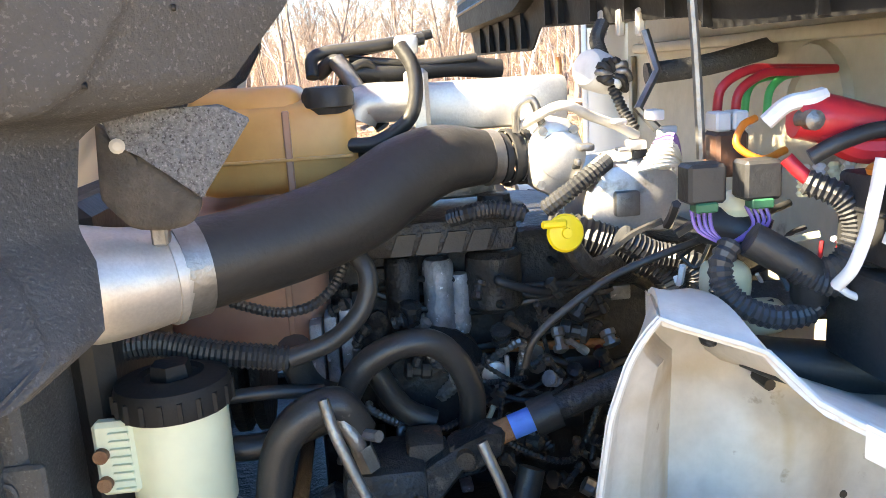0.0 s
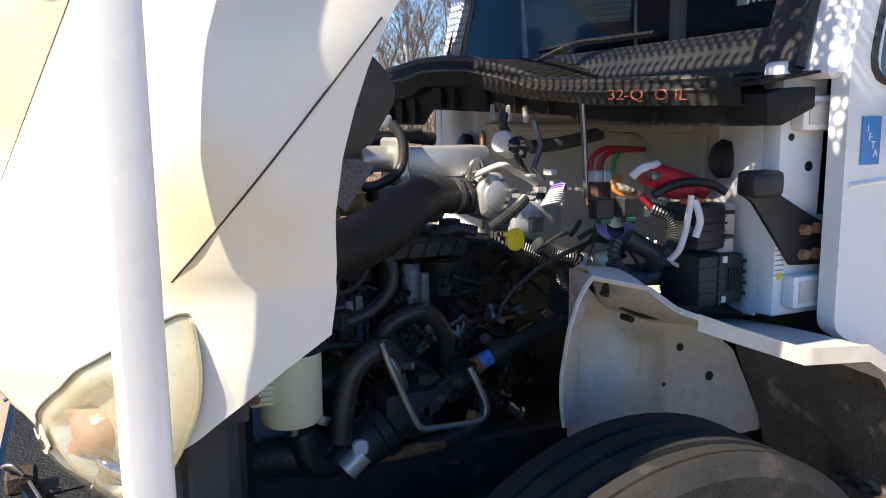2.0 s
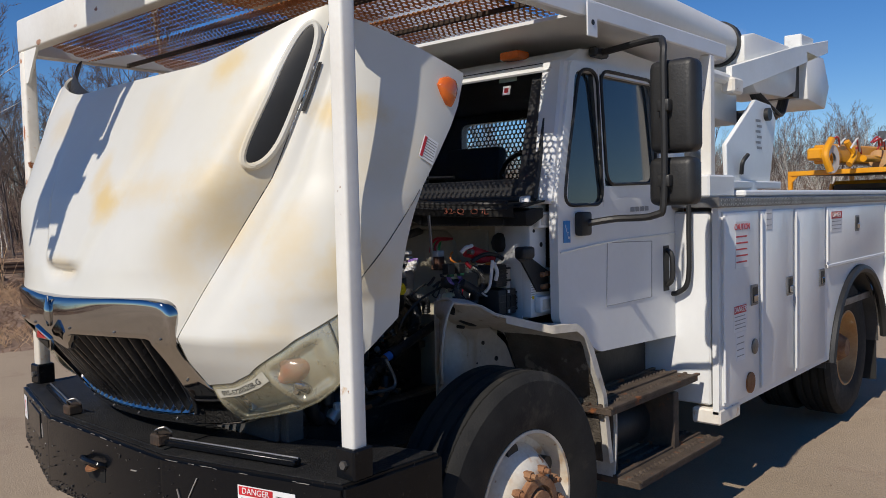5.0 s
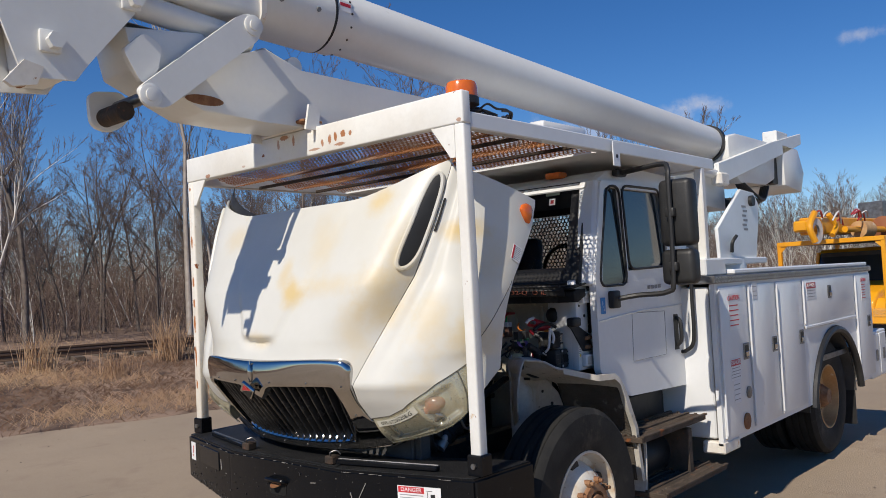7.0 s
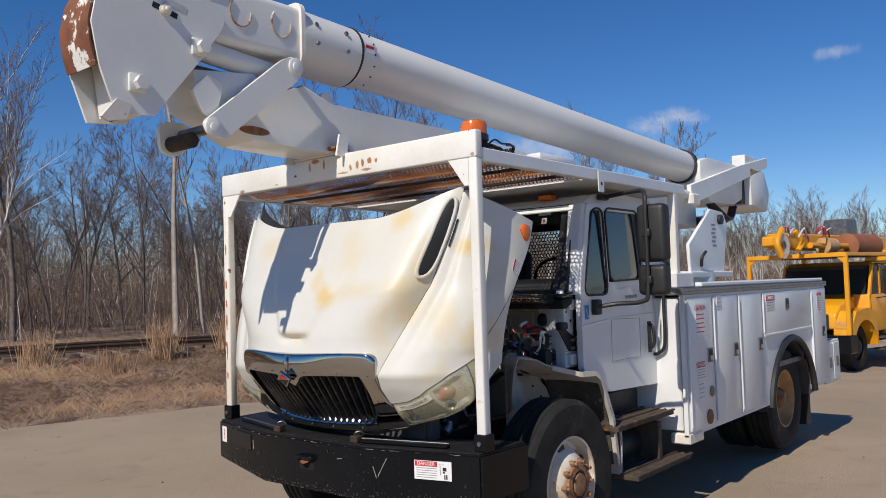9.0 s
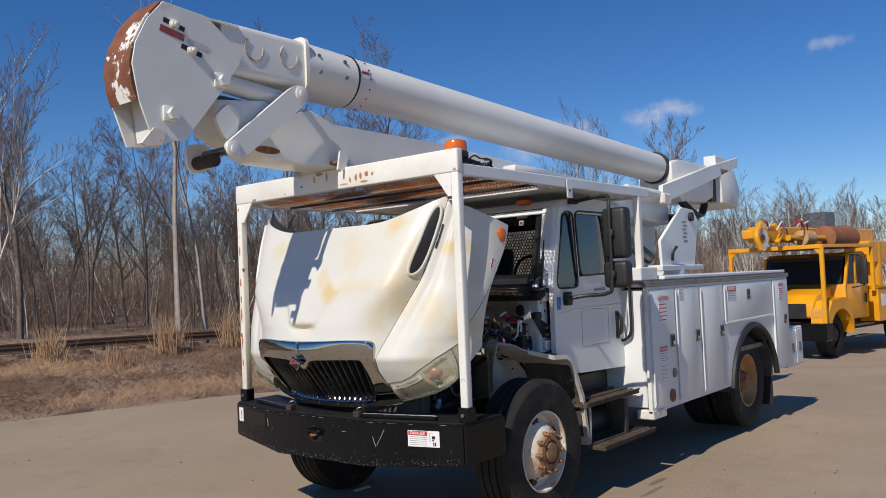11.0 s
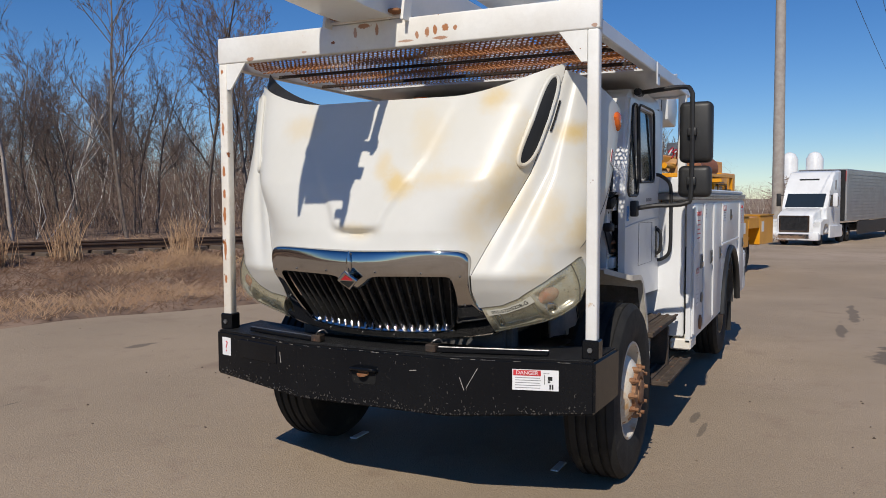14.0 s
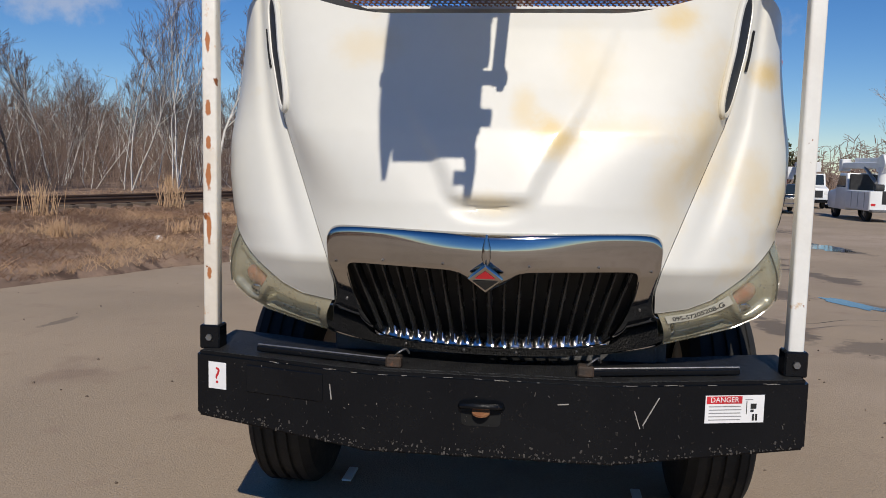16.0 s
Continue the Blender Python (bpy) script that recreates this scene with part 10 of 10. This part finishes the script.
def pines():
    r = random.Random(8)
    for k, (x, y, h, rr) in enumerate(((101, -12.0, 7.6, 3.4), (103, -15.5, 9.4, 4.2), (105, -17.8, 10.2, 4.2), (102, -20.0, 10.2, 4.2), (105, -23.0, 10.4, 4.4), (103, -26.5, 9.0, 4.2), (106, -30, 7.6, 3.8))):
        e = thing("pine_tree", (x, y, -1), "dark green pine beyond the yard", "tree", "pines beyond the yard")
        part("trunk", B(add_cyl, (x, y, -1), (x, y, h * 0.9 - 1), 0.22, 0.05, 8), M_BARK, e)
        rows = []
        for c in range(90):
            t, a = r.random(), r.uniform(0, 6.28)
            z = lerp(0.5, h - 0.8, t) - 1
            rad = rr * math.sqrt(max(0.03, 1 - max(0.0, (t - 0.3) / 0.75) ** 2)) * r.uniform(0.35, 1.0)
            cx, cy, s = x + rad * math.cos(a), y + rad * math.sin(a), r.uniform(0.6, 1.25)
            for i in range(60):
                d = Vector((r.gauss(0, 1), r.gauss(0, 1), r.gauss(0.2, 0.8))).normalized()
                p = at(cx, cy, z) + Vector((d.x, d.y, d.z * 0.7)) * s * r.uniform(0.45, 1.0)
                q = p + d * r.uniform(0.15, 0.4) + at(0, 0, 0.12)
                rows.append(([p, p.lerp(q, 0.5), q], [0.07, 0.13, 0.03]))
        ob = new("crown", strip_mesh("crown", rows, M_PINE))
        ob.parent = e
        ob.matrix_parent_inverse = Matrix.Translation(-BASE[e.name])
    for k, (x, y, h) in enumerate(((97, -18.5, 10), (99, -22, 10), (60, -27, 11))):
        limbs, twigs = bare_tree(400 + k, h, 0.05, 0.18, 0.6, 4, 1, 0.25)
        e = new("tree")
        e.location = (x, y, -1)
        tagged(e, "pale leafless tree beyond the yard", "tree", "bare trees beyond the yard")
        for nm, rows, m in (("trunk", limbs, M_BIRCH), ("crown", twigs, M_SNAG)):
            o = new(nm, strip_mesh(nm, rows, m))
            o.parent = e
    rows = []
    for i in range(2600):
        y = r.uniform(-130, -2) if i % 4 else r.uniform(-14, 5)
        x = r.uniform(112, 135) if y > -30 else r.uniform(75, 125)
        h = r.uniform(2.0, 6.5) * (0.75 + 0.5 * noise.noise(Vector((y * 0.12, 0, 3)))) * (1.35 if y < -30 else 1.0)
        p = at(x, y, -1.1)
        t = p + at(r.gauss(0, 0.7), r.gauss(0, 0.7), h)
        rows.append(([p, p.lerp(t, 0.5) + at(r.gauss(0, .3), r.gauss(0, .3), 0), t], [0.07, 0.05, 0.02]))
        for k in range(7):
            q = p.lerp(t, r.uniform(0.25, 1.0))
            e = q + at(r.gauss(0, 0.8), r.gauss(0, 0.8), r.uniform(-0.1, 0.9))
            rows.append(([q, q.lerp(e, 0.5) + at(0, 0, 0.1), e], [0.045, 0.04, 0.025]))
    tagged(new("far_wood", strip_mesh("far_wood", rows, M_BRUSH)), "far brown leafless wood beyond the yard", "wood", kind="stuff")
pines()

def yard_bits():
    sil = thing("silos", (150, 2, -1), "pair of white storage silos far off", "silo")
    for y in (0.5, 4.5):
        part("silo", B(add_lathe, (150, y, -1), (0, 0, 1), [(1.4, 0), (1.4, 9.5), (0.9, 10.4), (0.3, 10.7)], 20), M_WHITE, sil)
    m = mat("puddle_water", (0.02, 0.02, 0.022), None, 0.04, scale=1, bump=0.0, detail=0.0, rvar=0.02)
    def puddle(c, a, b, turn, seed):
        bm = B()
        pts = []
        for i in range(40):
            t = 2 * math.pi * i / 40
            k = 1 + 0.55 * noise.noise(Vector((math.cos(t) * 2.2, math.sin(t) * 2.2, seed))) + 0.2 * noise.noise(Vector((math.cos(t) * 6, math.sin(t) * 6, seed)))
            x, y = a * k * math.cos(t), b * k * math.sin(t)
            px, py = c[0] + x * math.cos(turn) - y * math.sin(turn), c[1] + x * math.sin(turn) + y * math.cos(turn)
            pts.append(bm.verts.new((px, py, ground_z(px) + 0.006)))
        bm.faces.new(pts)
        tagged(part("puddle", bm, m), "shallow dark puddle on the asphalt", "puddle", "puddles on the lot", "structure")
    puddle((20.5, -5.6), 4.6, 1.1, -0.25, 1.0)
    puddle((17.6, -4.6), 1.6, 0.28, -0.2, 2.0)
    puddle((8.6, -4.6), 0.7, 0.2, 0.2, 5.0)
    puddle((21, -8.5), 1.6, 0.5, 0.0, 3.0)
    crack = mat("dark_crack", (0.035, 0.03, 0.026), None, 0.95, scale=8, bump=0.2)
    r = random.Random(9)
    for (x, y), hd, n in (((-1.75, -0.95), 1.1, 9), ((3.0, -3.4), -0.1, 16), ((6.0, -5.2), 0.3, 14)):
        pts = [at(x, y, 0.0045)]
        for k in range(n):
            hd += r.gauss(0, 0.25)
            pts.append(pts[-1] + at(math.cos(hd) * 0.16, math.sin(hd) * 0.16, 0))
        bm = B()
        prev = None
        for k, p in enumerate(pts):
            w = r.uniform(0.003, 0.009)
            a, b = bm.verts.new(p + at(w, w, 0)), bm.verts.new(p - at(w, w, 0))
            if prev:
                bm.faces.new((prev[0], a, b, prev[1]))
            prev = (a, b)
        tagged(part("crack", bm, crack), "thin dark crack in the asphalt", "crack", "cracks in the asphalt", "structure")
    # pebbles, leaves and scraps on the lot
    bm = B()
    for k in range(170):
        x, y = r.uniform(-4, 9), r.uniform(-5, 7.5)
        if -0.2 < x < 7.2 and abs(y) < 1.3:
            continue
        s = r.uniform(0.004, 0.013)
        add_cyl(bm, (x, y, 0), (x + r.gauss(0, s * 0.3), y, s * r.uniform(0.5, 1.0)), s, s * 0.55, 5)
    tagged(part("gravel", bm, M_PEBBLE), "scattered gravel and dead leaves on asphalt", "gravel", kind="stuff")
    for x, y, a in ((0.95, 0.78, 0.3), (0.9, -0.72, 1.2)):
        sc = part("paper_scrap", B(add_box, (x - 0.09, y - 0.025, 0.001), (x + 0.09, y + 0.025, 0.012), 0.003), M_STICKER)
        tagged(sc, "pale scrap lying under the truck", "scrap", "scraps under the truck")
    lit = part("plastic_litter", B(add_lathe, spot(12.0, 1.8, 0.03), (0.3, 1, 0.2), [(0.02, 0), (0.07, 0.03), (0.08, 0.1), (0.03, 0.16)], 7), M_STICKER)
    tagged(lit, "white plastic litter on the verge", "litter")
M_PEBBLE = mat("pebbles", (0.16, 0.12, 0.09), (0.08, 0.06, 0.045), 0.9, scale=3, bump=0.2)
yard_bits()
